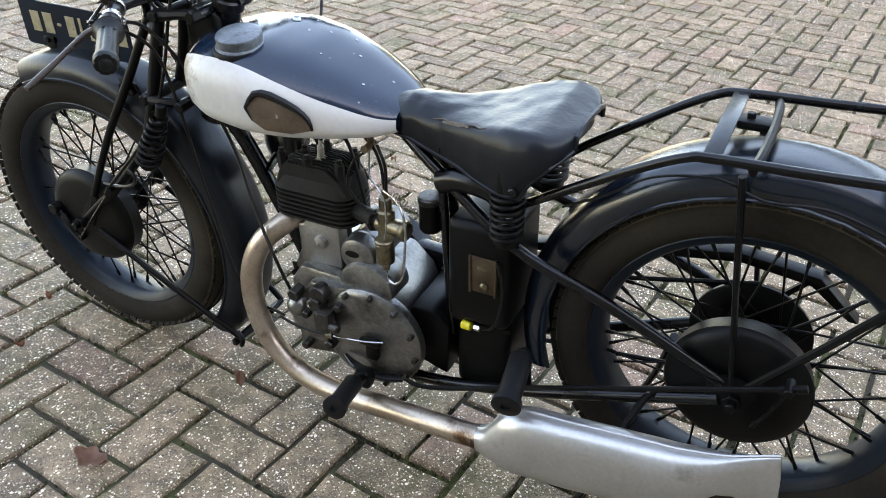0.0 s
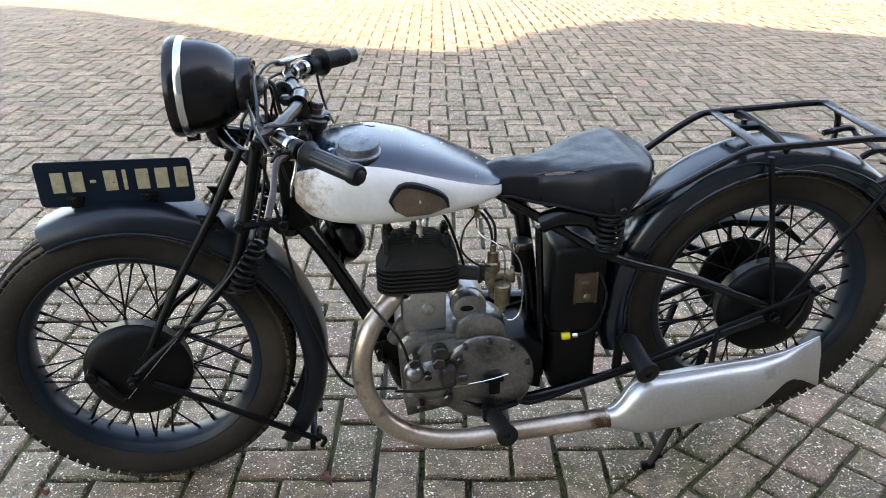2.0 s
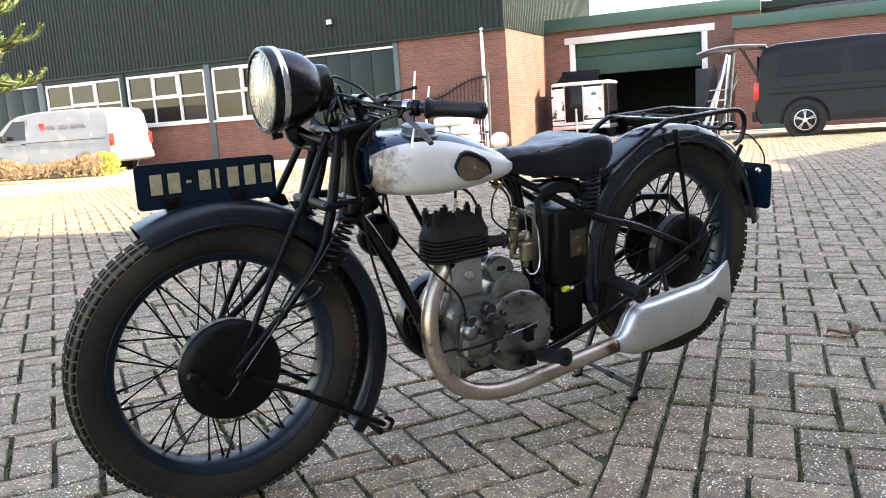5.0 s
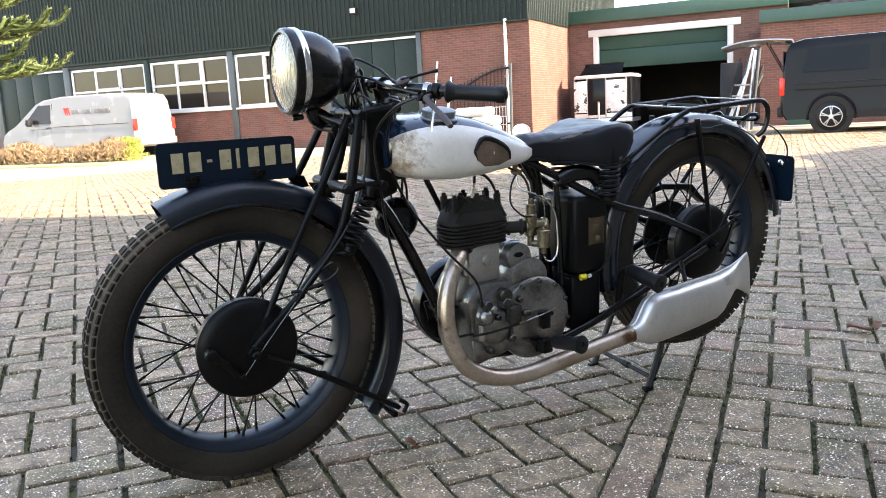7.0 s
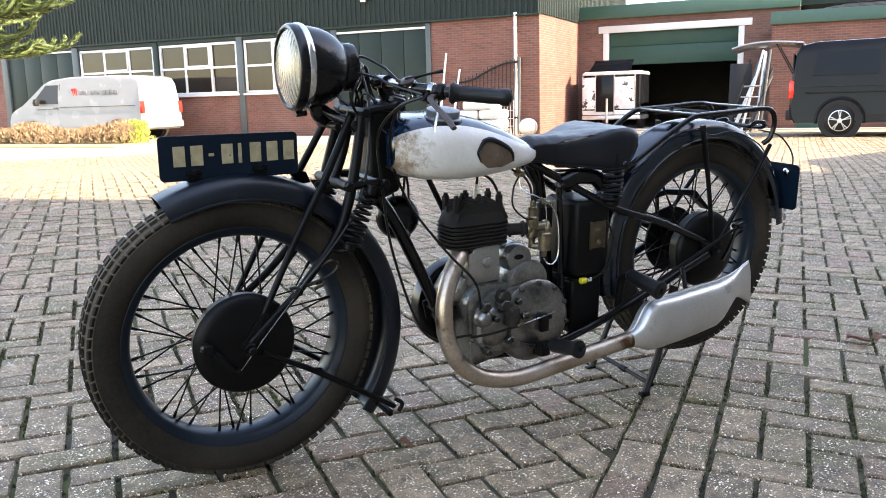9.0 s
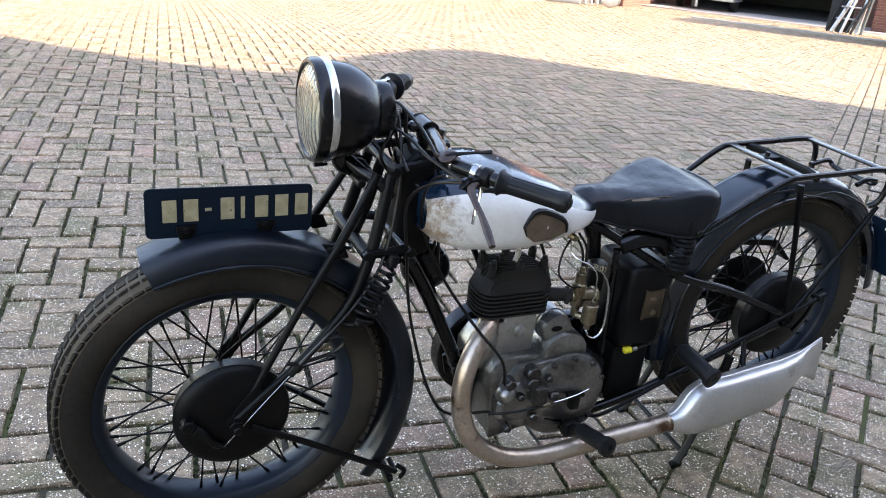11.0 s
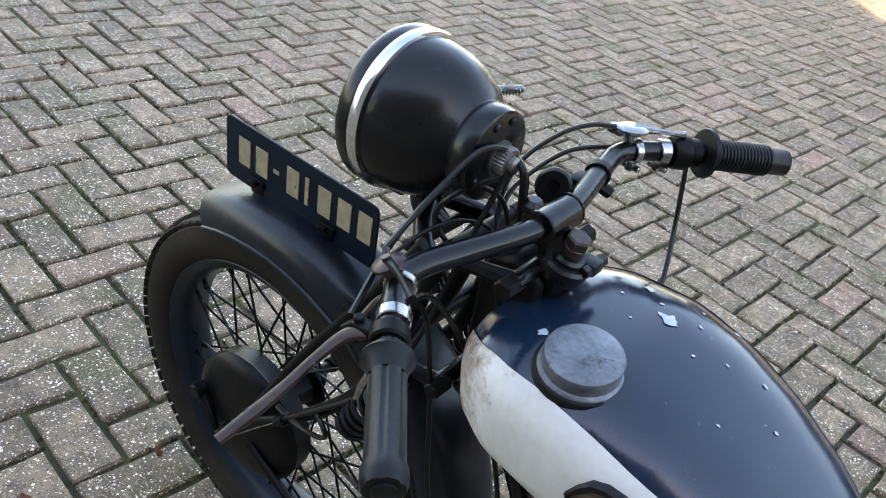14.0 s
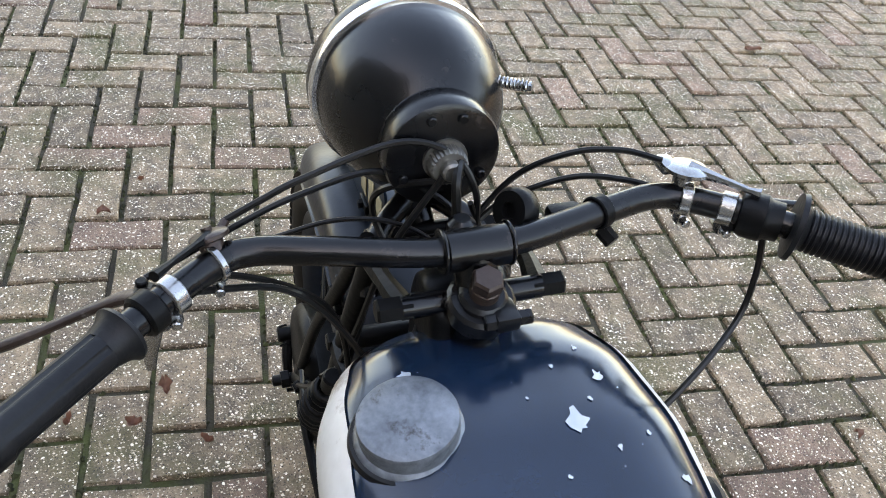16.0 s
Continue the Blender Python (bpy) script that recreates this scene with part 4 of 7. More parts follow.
cable([(-0.33, -0.004, 0.868), (-0.36, -0.05, 0.845), (-0.375, -0.055, 0.81), (-0.35, -0.04, 0.77)], 0.003)
# bare wire from fork to brake arm
cable([(-0.651, -0.110, 0.297), (-0.590, -0.110, 0.368), (-0.527, -0.109, 0.438)], 0.0010, NICKEL, "brake_cable", "thin bare steel cable")

# ---- petrol tank ----
def tank_half(t):
    """Cross-section numbers along the tank: half-width, top height, bottom height, waist of the top."""
    keys = ((0.0, 0.078, 0.745, 0.672), (0.05, 0.110, 0.763, 0.652), (0.18, 0.134, 0.774, 0.640), (0.38, 0.142, 0.777, 0.634), (0.55, 0.137, 0.764, 0.636), (0.72, 0.120, 0.741, 0.642), (0.88, 0.092, 0.714, 0.648), (0.97, 0.068, 0.697, 0.653), (1.0, 0.050, 0.690, 0.658))
    for (a, *p), (b, *q) in zip(keys, keys[1:]):
        if t <= b:
            f = (t - a) / (b - a)
            return [u + (v - u) * f for u, v in zip(p, q)]
    return list(keys[-1][1:])


TX0, TX1 = -0.292, 0.082


def smooth_half(t):
    w = [(-0.03, 1), (0.0, 2), (0.03, 1)]
    acc = [0, 0, 0]
    for d, k in w:
        v = tank_half(min(1, max(0, t + d)))
        acc = [a + k * c for a, c in zip(acc, v)]
    return [a / 4 for a in acc]


def tank_point(t, a, grow=0.0):
    """Point of the tank's skin: t along it, a round it (0 at the left side, 90 degrees on top)."""
    h, top, bot = smooth_half(t)
    mid = bot + (top - bot) * 0.46
    ca, sa = math.cos(a), math.sin(a)
    e = 0.62 if sa > 0 else 0.5
    y = -math.copysign(abs(ca) ** e, ca) * (h + grow)
    z = mid + math.copysign(abs(sa) ** (0.78 if sa > 0 else 0.55), sa) * ((top - mid) if sa > 0 else (mid - bot))
    z += grow * sa
    # a shallow crown along the middle of the top
    return Vector((TX0 + (TX1 - TX0) * t, y, z))


bm = B()
NT, NA = 44, 56
rings = [[tank_point((1 - math.cos(math.pi * i / NT)) / 2, 2 * math.pi * k / NA) for k in range(NA)] for i in range(NT + 1)]
loft(bm, rings)
tank = part("fuel_tank", bm, TANKBLUE, bike, "navy petrol tank with cream side panels and paint chips", 60)


def panel_edge(t):
    """Angle on the skin at which the cream side panel ends."""
    return radians(np.interp(t, [0.0, 0.05, 0.12, 0.25, 0.45, 0.65, 0.85, 1.0], [34, 38, 41, 42, 38, 31, 24, 16]))


for s in SIDES:
    bm = B()
    rows = []
    for i in range(NT + 1):
        t = (1 - math.cos(math.pi * i / NT)) / 2
        hi, lo = panel_edge(t), radians(-80)
        row = []
        for k in range(21):
            p = tank_point(t, lo + (hi - lo) * k / 20, 0.0016)
            row.append(Vector((p.x - 0.0012 * (1 - t) + 0.0012 * t, p.y * (1 if s < 0 else -1), p.z)))
        rows.append(row)
    loft(bm, rows, closed_ring=False, cap=False)
    if s > 0:
        bmesh.ops.reverse_faces(bm, faces=bm.faces[:])
    part("side_panel", bm, TANKWHITE, tank, "stained cream side panel with rust marks", 60)
    # remains of a knee-pad: bare patch in a dark lip
    bm = B()
    out = [(-0.128, 0.699), (-0.110, 0.720), (-0.085, 0.721), (-0.046, 0.704), (-0.028, 0.686), (-0.024, 0.671), (-0.058, 0.662), (-0.100, 0.664), (-0.119, 0.678)]
    def on_skin(x, z, g):
        t = (x - TX0) / (TX1 - TX0)
        best = min((abs(tank_point(t, radians(a)).z - z), a) for a in range(-60, 70))
        p = tank_point(t, radians(best[1]), g)
        return Vector((p.x, p.y * (1 if s < 0 else -1), p.z))
    pts = [on_skin(x, z, 0.0034) for x, z in out]
    shrunk = [[on_skin(-0.075 + (x + 0.075) * f, 0.690 + (z - 0.690) * f, 0.0036) for x, z in out] for f in (1.0, 0.75, 0.5, 0.25, 0.04)]
    loft(bm, shrunk, cap=False)
    bmesh.ops.recalc_face_normals(bm, faces=bm.faces[:])
    if sum(f.normal.y for f in bm.faces) * s < 0:
        bmesh.ops.reverse_faces(bm, faces=bm.faces[:])
    pad = part("knee_pad_patch", bm, RUSTPATCH, tank, "bare rusty patch of a lost knee pad")
    bm = B()
    tube(bm, pts[:6], [0.0028, 0.0055, 0.0062, 0.0055, 0.0042, 0.0022], 7, n=2)
    tube(bm, [pts[0], pts[8]], [0.0028, 0.0010], 7, n=1)
    part("pad_lip", bm, RUBBER, pad)
# filler cap
bm = B()
CC, CA = Vector((-0.176, -0.076, 0.766)), Vector((0.02, -0.14, 1.0)).normalized()
revolve(bm, [(0.040, -0.008), (0.0405, 0.002), (0.0385, 0.005), (0.0360, 0.006), (0.0360, 0.016), (0.0365, 0.018), (0.0355, 0.0205), (0.030, 0.0225), (0.0, 0.0240)], CC, CA, 48)
part("filler_cap", bm, mat("grey_worn_filler_cap", (0.07, 0.08, 0.09), (0.24, 0.26, 0.28), rough=0.42, metal=0.4, scale=38, fine=200, bump=0.3, stain=((0.04, 0.037, 0.033), 45, 0.1), cut=0.60), tank, "round dull grey filler cap")
bm = B()
revolve(bm, [(0.0395, -0.010), (0.0440, -0.006), (0.0445, -0.001), (0.0425, 0.0025), (0.0395, 0.003)], CC, CA, 48, cap=False)
part("filler_ring", bm, RUBBER, tank, "black rubber ring round the filler")
# paint chips on top, large and small
PRIMER = mat("chipped_pale_primer", (0.38, 0.42, 0.46), (0.55, 0.58, 0.61), rough=0.5, scale=60)
for (x, y), size, sd in (((-0.150, 0.040), 0.0095, 3), ((-0.192, -0.122), 0.005, 4), ((-0.226, -0.066), 0.006, 7), ((-0.19, 0.075), 0.006, 9), ((-0.10, 0.105), 0.004, 11), ((-0.05, 0.06), 0.003, 13), ((-0.126, 0.062), 0.0022, 15), ((-0.112, 0.018), 0.0018, 16), ((-0.168, 0.058), 0.0020, 17), ((-0.178, 0.012), 0.0016, 18), ((-0.135, 0.090), 0.0024, 19), ((-0.205, 0.042), 0.0020, 20), ((-0.222, 0.070), 0.0026, 21), ((-0.085, 0.040), 0.0018, 22), ((-0.060, -0.030), 0.0020, 23), ((-0.020, 0.020), 0.0022, 24), ((0.020, -0.040), 0.0024, 25), ((0.045, 0.010), 0.0020, 26)):
    r2 = random.Random(sd)
    t = (x - TX0) / (TX1 - TX0)
    def skin_top(px, py):
        tt = (px - TX0) / (TX1 - TX0)
        a = min(range(5, 176), key=lambda d: abs(tank_point(tt, radians(d)).y - py))
        p = tank_point(tt, radians(a), 0.0009)
        return Vector((px, py, p.z))
    bm = B()
    vs = [bm.verts.new(skin_top(x + size * r2.uniform(0.30, 1.2) * math.cos(a) * 1.3, y + size * r2.uniform(0.35, 1.15) * math.sin(a))) for a in (2 * math.pi * k / 11 for k in range(11))]
    bm.faces.new(vs)
    part("paint_chip", bm, PRIMER, tank)
# taps and pipes below the tank
bm = B()
rod(bm, (0.035, -0.055, 0.655), (0.035, -0.055, 0.622), 0.006, 8, 0.001)
rod(bm, (0.035, -0.075, 0.630), (0.035, -0.045, 0.630), 0.007, 8, 0.001)
part("fuel_tap", bm, BRASS, tank)

# ---- saddle ----
bm = B()
rings = []
NS = 30
def seat_half(t):
    return np.interp(t, [0, 0.06, 0.15, 0.3, 0.45, 0.6, 0.75, 0.88, 0.95, 1.0], [0.036, 0.046, 0.050, 0.060, 0.080, 0.103, 0.119, 0.120, 0.106, 0.062])
def seat_top(t):
    return np.interp(t, [0, 0.1, 0.3, 0.5, 0.7, 0.85, 1.0], [0.700, 0.708, 0.710, 0.716, 0.727, 0.730, 0.716])
def seat_drop(t):
    return np.interp(t, [0, 0.08, 0.2, 0.35, 0.5, 0.65, 0.8, 0.9, 1.0], [0.030, 0.036, 0.044, 0.056, 0.070, 0.090, 0.094, 0.046, 0.018])
def seat_roll(t):
    return np.interp(t, [0, 0.3, 0.5, 0.7, 1.0], [0.018, 0.018, 0.010, 0.006, 0.004])
rs = random.Random(8)
for i in range(NS + 1):
    t = i / NS
    x = 0.062 + 0.305 * t
    h, top, drop = seat_half(t), seat_top(t), seat_drop(t)
    upper, under = [], []
    for k in range(25):
        u = k / 24 * 2 - 1
        if abs(u) < 0.62:
            y = h * 0.90 * (u / 0.62)
            z = top - seat_roll(t) * abs(u / 0.62) ** 2.4 - 0.007 * (1 - (u / 0.62) ** 2) * math.sin(math.pi * min(1, max(0, (t - 0.2) / 0.8)))
        else:
            f = (abs(u) - 0.62) / 0.38
            y = math.copysign(h * (0.90 + 0.10 * math.sin(min(1, f * 1.6) * math.pi / 2) - 0.04 * max(0, f - 0.4)), u)
            z = top - seat_roll(t) - drop * f ** 1.25
        y += (0.0012 + 0.004 * max(0, abs(u) - 0.6)) * noise.noise(Vector((x * 34, u * 5, 3)))
        z += 0.002 * noise.noise(Vector((x * 30, u * 4, 7))) + 0.0022 * noise.noise(Vector((x * 70, u * 9, 1)))
        upper.append(Vector((x, y, z)))
        under.append(Vector((x, y * 0.94, z - 0.004 if abs(u) > 0.6 else z - 0.006)))
    rings.append(upper + under[::-1])
loft(bm, rings)
seat = part("saddle", bm, LEATHER, bike, "worn black leather sprung saddle with a torn edge", 55)
bm = B()
edge = [rings[i][0] for i in range(0, NS + 1, 2)]
tube(bm, edge, 0.003, 6, n=1)
tube(bm, [rings[i][24] for i in range(0, NS + 1, 2)], 0.003, 6, n=1)
tube(bm, rings[-1][:25], 0.004, 6, n=1)
part("edge_piping", bm, LEATHER, seat)
bm = B()
tear = []
for i, w in ((10, 0.0), (11, 0.002), (12, 0.0036), (13, 0.0030), (14, 0.0016), (15, 0.0)):
    tear.append((rings[i][5] + Vector((0, -0.003, w * 0.6)), rings[i][5].lerp(rings[i][4], 0.35) + Vector((0, -0.003, -w * 0.4))))
loft(bm, [[a for a, b in tear], [b for a, b in tear]], closed_ring=False, cap=False)
bmesh.ops.solidify(bm, geom=bm.faces[:], thickness=0.0014)
part("torn_edge", bm, TORN, seat, "pale torn leather flap")
bm = B()
tube(bm, [rings[i][5] + Vector((0, -0.0006, 0.0012 * math.sin(i * 2.1))) for i in range(8, 19)], [0.0006] + [0.0018] * 9 + [0.0006], 6, n=1)
part("worn_crease", bm, mat("scuffed_leather_crease", (0.03, 0.022, 0.016), (0.10, 0.07, 0.05), rough=0.7, scale=60), seat, "scuffed brown crease")
for s in SIDES:
    bm = B()
    coil(bm, (0.285, s * 0.094, 0.550), (0.285, s * 0.096, 0.628), 0.0235, 0.0036, 7, 7)
    part("seat_spring", bm, BLACKM, seat, "black coil saddle spring")
    bm = B()
    rod(bm, (0.285, s * 0.094, 0.538), (0.285, s * 0.094, 0.552), 0.020, 16, 0.003)
    part("spring_cup", bm, BLACKM, seat)
    bm = B()
    rod(bm, (0.285, s * 0.096, 0.625), (0.285, s * 0.096, 0.668), 0.020, 16, 0.003)
    part("spring_cup", bm, BLACKM, seat)
bm = B()
tube(bm, [(0.090, -0.025, 0.668), (0.18, -0.055, 0.668), (0.285, -0.098, 0.670), (0.345, -0.075, 0.680), (0.350, 0.0, 0.684), (0.345, 0.075, 0.680), (0.285, 0.098, 0.670), (0.18, 0.055, 0.668), (0.090, 0.025, 0.668)], 0.006, 8)
rod(bm, (0.07, -0.04, 0.675), (0.07, 0.04, 0.675), 0.010, 12, 0.002)
part("saddle_frame", bm, BLACKM, seat)
bm = B()
coil(bm, (0.128, -0.030, 0.652), (0.165, -0.052, 0.650), 0.010, 0.0026, 4.5, 7)
part("nose_spring", bm, BLACKM, seat, "small black coil below the saddle nose")
for s in SIDES:
    bm = B()
    rod(bm, (0.300, s * 0.100, 0.640), (0.300, s * 0.122, 0.640), 0.007, 10, 0.002)
    part("skirt_rivet", bm, BLACK, seat)

# ---- frame ----
def frame_tube(pts, r, n=6, material=BLACK):
    bm = B()
    tube(bm, pts, r, 12, n=n)
    return part("frame_tube", bm, material, bike)


frame_tube([(-0.312, 0, 0.615), (-0.262, 0, 0.545), (-0.200, 0, 0.425), (-0.150, 0, 0.315), (-0.118, 0, 0.215), (-0.09, 0, 0.200)], 0.0145)
frame_tube([(-0.270, 0, 0.765), (-0.15, 0, 0.735), (0.0, 0, 0.690), (0.09, 0, 0.655), (0.125, 0, 0.60)], 0.014)
frame_tube([(-0.160, 0.030, 0.632), (-0.102, 0.030, 0.517)], 0.0065)
frame_tube([(-0.30, 0, 0.640), (-0.1, 0, 0.655), (0.06, 0, 0.650)], 0.012)
frame_tube([(0.125, 0, 0.640), (0.155, 0, 0.45), (0.180, 0, 0.205)], 0.0150)
frame_tube([(0.158, -0.05, 0.585), (0.166, -0.052, 0.45), (0.174, -0.05, 0.300)], 0.0075)
for s in SIDES:
    frame_tube([(0.060, s * 0.022, 0.662), (0.16, s * 0.055, 0.605), (0.295, s * 0.088, 0.530), (0.45, s * 0.096, 0.477), (0.620, s * 0.100, 0.402)], 0.0095)
    frame_tube([(-0.100, s * 0.045, 0.198), (0.05, s * 0.070, 0.196), (0.16, s * 0.080, 0.206), (0.34, s * 0.090, 0.262), (0.620, s * 0.100, 0.372)], 0.0105)
    bm = B()
    prism(bm, [(0.600, 0.362), (0.665, 0.366), (0.668, 0.398), (0.640, 0.416), (0.600, 0.412)], s * 0.094, s * 0.104, 0.002)
    part("axle_lug", bm, BLACKM, bike)
bm = B()
tube(bm, [(0.10, -0.118, 0.232), (0.16, -0.124, 0.226), (0.36, -0.124, 0.306), (0.700, -0.122, 0.440)], 0.0042, 8)
part("brake_rod", bm, BLACKM, bike)
bm = B()
tube(bm, [(0.672, -0.108, 0.350), (0.690, -0.114, 0.39), (0.704, -0.118, 0.442)], [0.009, 0.007, 0.006], 8, flat=0.6)
rod(bm, (0.704, -0.105, 0.442), (0.704, -0.135, 0.442), 0.007, 8, 0.001)
rod(bm, (0.692, -0.122, 0.436), (0.726, -0.122, 0.450), 0.006, 8, 0.001)
part("rear_brake_arm", bm, BLACKM, bike)

# chain side
bm = B()
revolve(bm, [(0.03, 0.050), (0.088, 0.050), (0.092, 0.053), (0.092, 0.058), (0.088, 0.061), (0.03, 0.061)], (0.635, 0, 0.382), (0, 1, 0), 48)
part("rear_sprocket", bm, BLACKM, bike)
for z0, z1 in ((0.372, 0.476), (0.250, 0.292)):
    bm = B()
    n = 34
    for k in range(n):
        f0, f1 = k / n, (k + 1.05) / n
        a, b = Vector((0.10, 0.056, z0 - 0.03)), Vector((0.635, 0.056, z1))
        p, q = a.lerp(b, f0), a.lerp(b, f1)
        tube(bm, [p, q], 0.0048, 6, n=1, flat=0.8)
    part("chain_run", bm, BLACKM, bike, "greasy black drive chain")
bm = B()
prism(bm, [(0.20, 0.420), (0.42, 0.480), (0.60, 0.512), (0.70, 0.500), (0.76, 0.455), (0.775, 0.455), (0.712, 0.516), (0.60, 0.528), (0.42, 0.498), (0.20, 0.436)], 0.042, 0.070, 0.003)
part("chain_guard", bm, BLACKM, bike)

# rear guard stays
for s in SIDES:
    bm = B()
    tube(bm, [(0.632, s * 0.104, 0.405), (0.610, s * 0.096, 0.56), (0.588, s * 0.082, 0.715)], [0.007, 0.0075, 0.009], 8, flat=0.6)
    part("guard_stay", bm, BLACKM, bike)
    bm = B()
    tube(bm, [(0.650, s * 0.110, 0.408), (0.74, s * 0.102, 0.520), (0.842, s * 0.088, 0.650)], 0.0060, 8)
    part("guard_stay", bm, BLACKM, bike)

# ---- luggage rack ----
for s in SIDES:
    bm = B()
    tube(bm, [(0.262, s * 0.062, 0.572), (0.300, s * 0.078, 0.600), (0.345, s * 0.090, 0.632), (0.400, s * 0.096, 0.668), (0.470, s * 0.104, 0.712), (0.520, s * 0.108, 0.738), (0.552, s * 0.109, 0.744), (0.66, s * 0.110, 0.748), (0.775, s * 0.110, 0.752), (0.812, s * 0.109, 0.742), (0.826, s * 0.108, 0.712), (0.820, s * 0.103, 0.672), (0.806, s * 0.092, 0.655)], 0.0068, 10)
    part("rack_rail", bm, BLACK, bike)
for x, z in ((0.550, 0.745), (0.790, 0.752)):
    bm = B()
    box(bm, (x, 0, z), (0.022, 0.215, 0.005), 0.0015)
    part("rack_crossbar", bm, BLACK, bike)
bm = B()
tube(bm, [(0.600, -0.108, 0.738), (0.604, -0.075, 0.742), (0.606, 0.0, 0.742), (0.604, 0.075, 0.742), (0.600, 0.108, 0.738)], 0.006, 8, flat=1.6)
box(bm, (0.585, 0.02, 0.742), (0.05, 0.03, 0.012), 0.003)
rod(bm, (0.575, 0.02, 0.744), (0.575, 0.02, 0.756), 0.006, 6, 0.001)
part("rack_bracket", bm, BLACKM, bike)
bm = B()
tube(bm, [(0.775, -0.070, 0.700), (0.80, -0.072, 0.712), (0.832, -0.070, 0.708), (0.842, -0.050, 0.695), (0.842, 0.05, 0.695), (0.832, 0.070, 0.708), (0.775, 0.070, 0.700)], 0.006, 8)
part("rear_hoop", bm, BLACK, bike)
cable([(0.36, -0.075, 0.610), (0.42, -0.078, 0.645), (0.48, -0.080, 0.688), (0.56, -0.083, 0.705), (0.62, -0.084, 0.688), (0.70, -0.084, 0.692), (0.80, -0.082, 0.655), (0.86, -0.078, 0.60)], 0.002, CABLE, "lamp_wire")
cable([(0.81, -0.08, 0.69), (0.88, -0.085, 0.672), (0.935, -0.088, 0.62), (0.945, -0.086, 0.57)], 0.0022, CABLE, "lamp_wire")

# ---- rear number board ----
bm = B()
pl = []
for cy, cz, a0 in ((0.084, 0.571, 0), (-0.084, 0.571, 90), (-0.084, 0.469, 180), (0.084, 0.469, 270)):
    for k in range(4):
        a = radians(a0 + k * 30)
        pl.append((cy + 0.014 * math.cos(a), cz + 0.014 * math.sin(a)))
prism(bm, pl, -0.0015, 0.0015, 0.0005, 1)
board = part("rear_number_board", bm, PLATE, bike, "blank dark back of the rear number board")
board.matrix_basis = pose(0.962, 0, 0, 0, 0, 90)
bm = B()
revolve(bm, [(0.010, 0.0), (0.010, 0.004), (0.006, 0.007), (0.0, 0.008)], (0.9603, -0.056, 0.563), (-1, 0, 0), 16)
ob = part("board_bolt", bm, CHROME, bike)
bm = B()
revolve(bm, [(0.024, 0), (0.026, 0.004), (0.026, 0.03), (0.020, 0.04), (0, 0.042)], (0.965, -0.03, 0.515), (1, 0, 0), 24)
part("tail_lamp", bm, BLACKM, bike)
bm = B()
box(bm, (0.955, 0, 0.52), (0.03, 0.03, 0.09), 0.004)
part("board_bracket", bm, BLACKM, bike)

# ---- engine ----
def rounded(cx, cy, hx, hy, r, n=6):
    out = []
    for sx, sy, a0 in ((1, 1, 0), (-1, 1, 90), (-1, -1, 180), (1, -1, 270)):
        for k in range(n + 1):
            a = radians(a0 + 90 * k / n)
            out.append((cx + sx * (hx - r) + r * math.cos(a), cy + sy * (hy - r) + r * math.sin(a)))
    return out


bm = B()
case = [(-0.122, 0.305), (-0.118, 0.225), (-0.108, 0.196), (0.030, 0.222), (0.080, 0.234), (0.098, 0.262), (0.098, 0.300), (0.080, 0.348), (0.040, 0.385), (-0.100, 0.388), (-0.125, 0.350)]
prism(bm, case, -0.098, 0.070, 0.008)
crank = part("crankcase", bm, ALLOY, bike, "oily cast aluminium crankcase")
bm = B()
TC = Vector((0.046, -0.098, 0.288))
revolve(bm, [(0.099, 0.0), (0.100, -0.004), (0.099, -0.016), (0.094, -0.021), (0.086, -0.024), (0.040, -0.029), (0.0, -0.031)], TC, (0, 1, 0), 64)
revolve(bm, [(0.050, 0.0), (0.051, -0.012), (0.044, -0.024), (0.028, -0.032), (0.0, -0.034)], (-0.062, -0.097, 0.292), (0, 1, 0), 36)
prism(bm, [(-0.105, 0.330), (-0.112, 0.262), (-0.080, 0.232), (0.030, 0.205), (0.060, 0.300), (0.020, 0.382), (-0.070, 0.372)], -0.116, -0.096, 0.006)
prism(bm, [(-0.118, 0.258), (-0.112, 0.198), (0.010, 0.222), (-0.020, 0.240)], -0.104, -0.090, 0.003)
tcov = part("timing_cover", bm, ALLOY, crank, "round aluminium timing cover with oil stains")
for k in range(9):
    a = radians(-70 + k * 31)
    c = TC + Vector((0.091 * math.cos(a), -0.018, 0.091 * math.sin(a)))
    bm = B()
    rod(bm, c, c + Vector((0, -0.010, 0)), 0.0055, 10, 0.001)
    rod(bm, c + Vector((0, -0.010, 0)), c + Vector((0, -0.0125, 0)), 0.0045, 6)
    part("cover_screw", bm, GREASY, tcov)
for x, z, r, l in ((-0.048, 0.345, 0.014, 0.030), (-0.095, 0.348, 0.012, 0.026), (-0.006, 0.346, 0.008, 0.024), (-0.030, 0.258, 0.010, 0.026), (-0.085, 0.236, 0.009, 0.022), (-0.070, 0.316, 0.008, 0.030)):
    bm = B()
    rod(bm, (x, -0.110, z), (x, -0.112 - l, z), r, 6, 0.002)
    part("oil_union", bm, GREASY, crank)
bm = B()
revolve(bm, [(0.020, 0.0), (0.021, 0.010), (0.0185, 0.020), (0.011, 0.027), (0.0, 0.029)], (-0.096, -0.112, 0.318), (0, -1, 0), 28)
part("end_dome", bm, ALLOY, crank, "small domed alloy cover")
bm = B()
revolve(bm, [(0.017, 0.0), (0.017, 0.020), (0.015, 0.023), (0.0, 0.024)], (-0.045, -0.112, 0.362), (0, -1, 0), 24)
part("round_cap", bm, GREASY, crank)
bm = B()
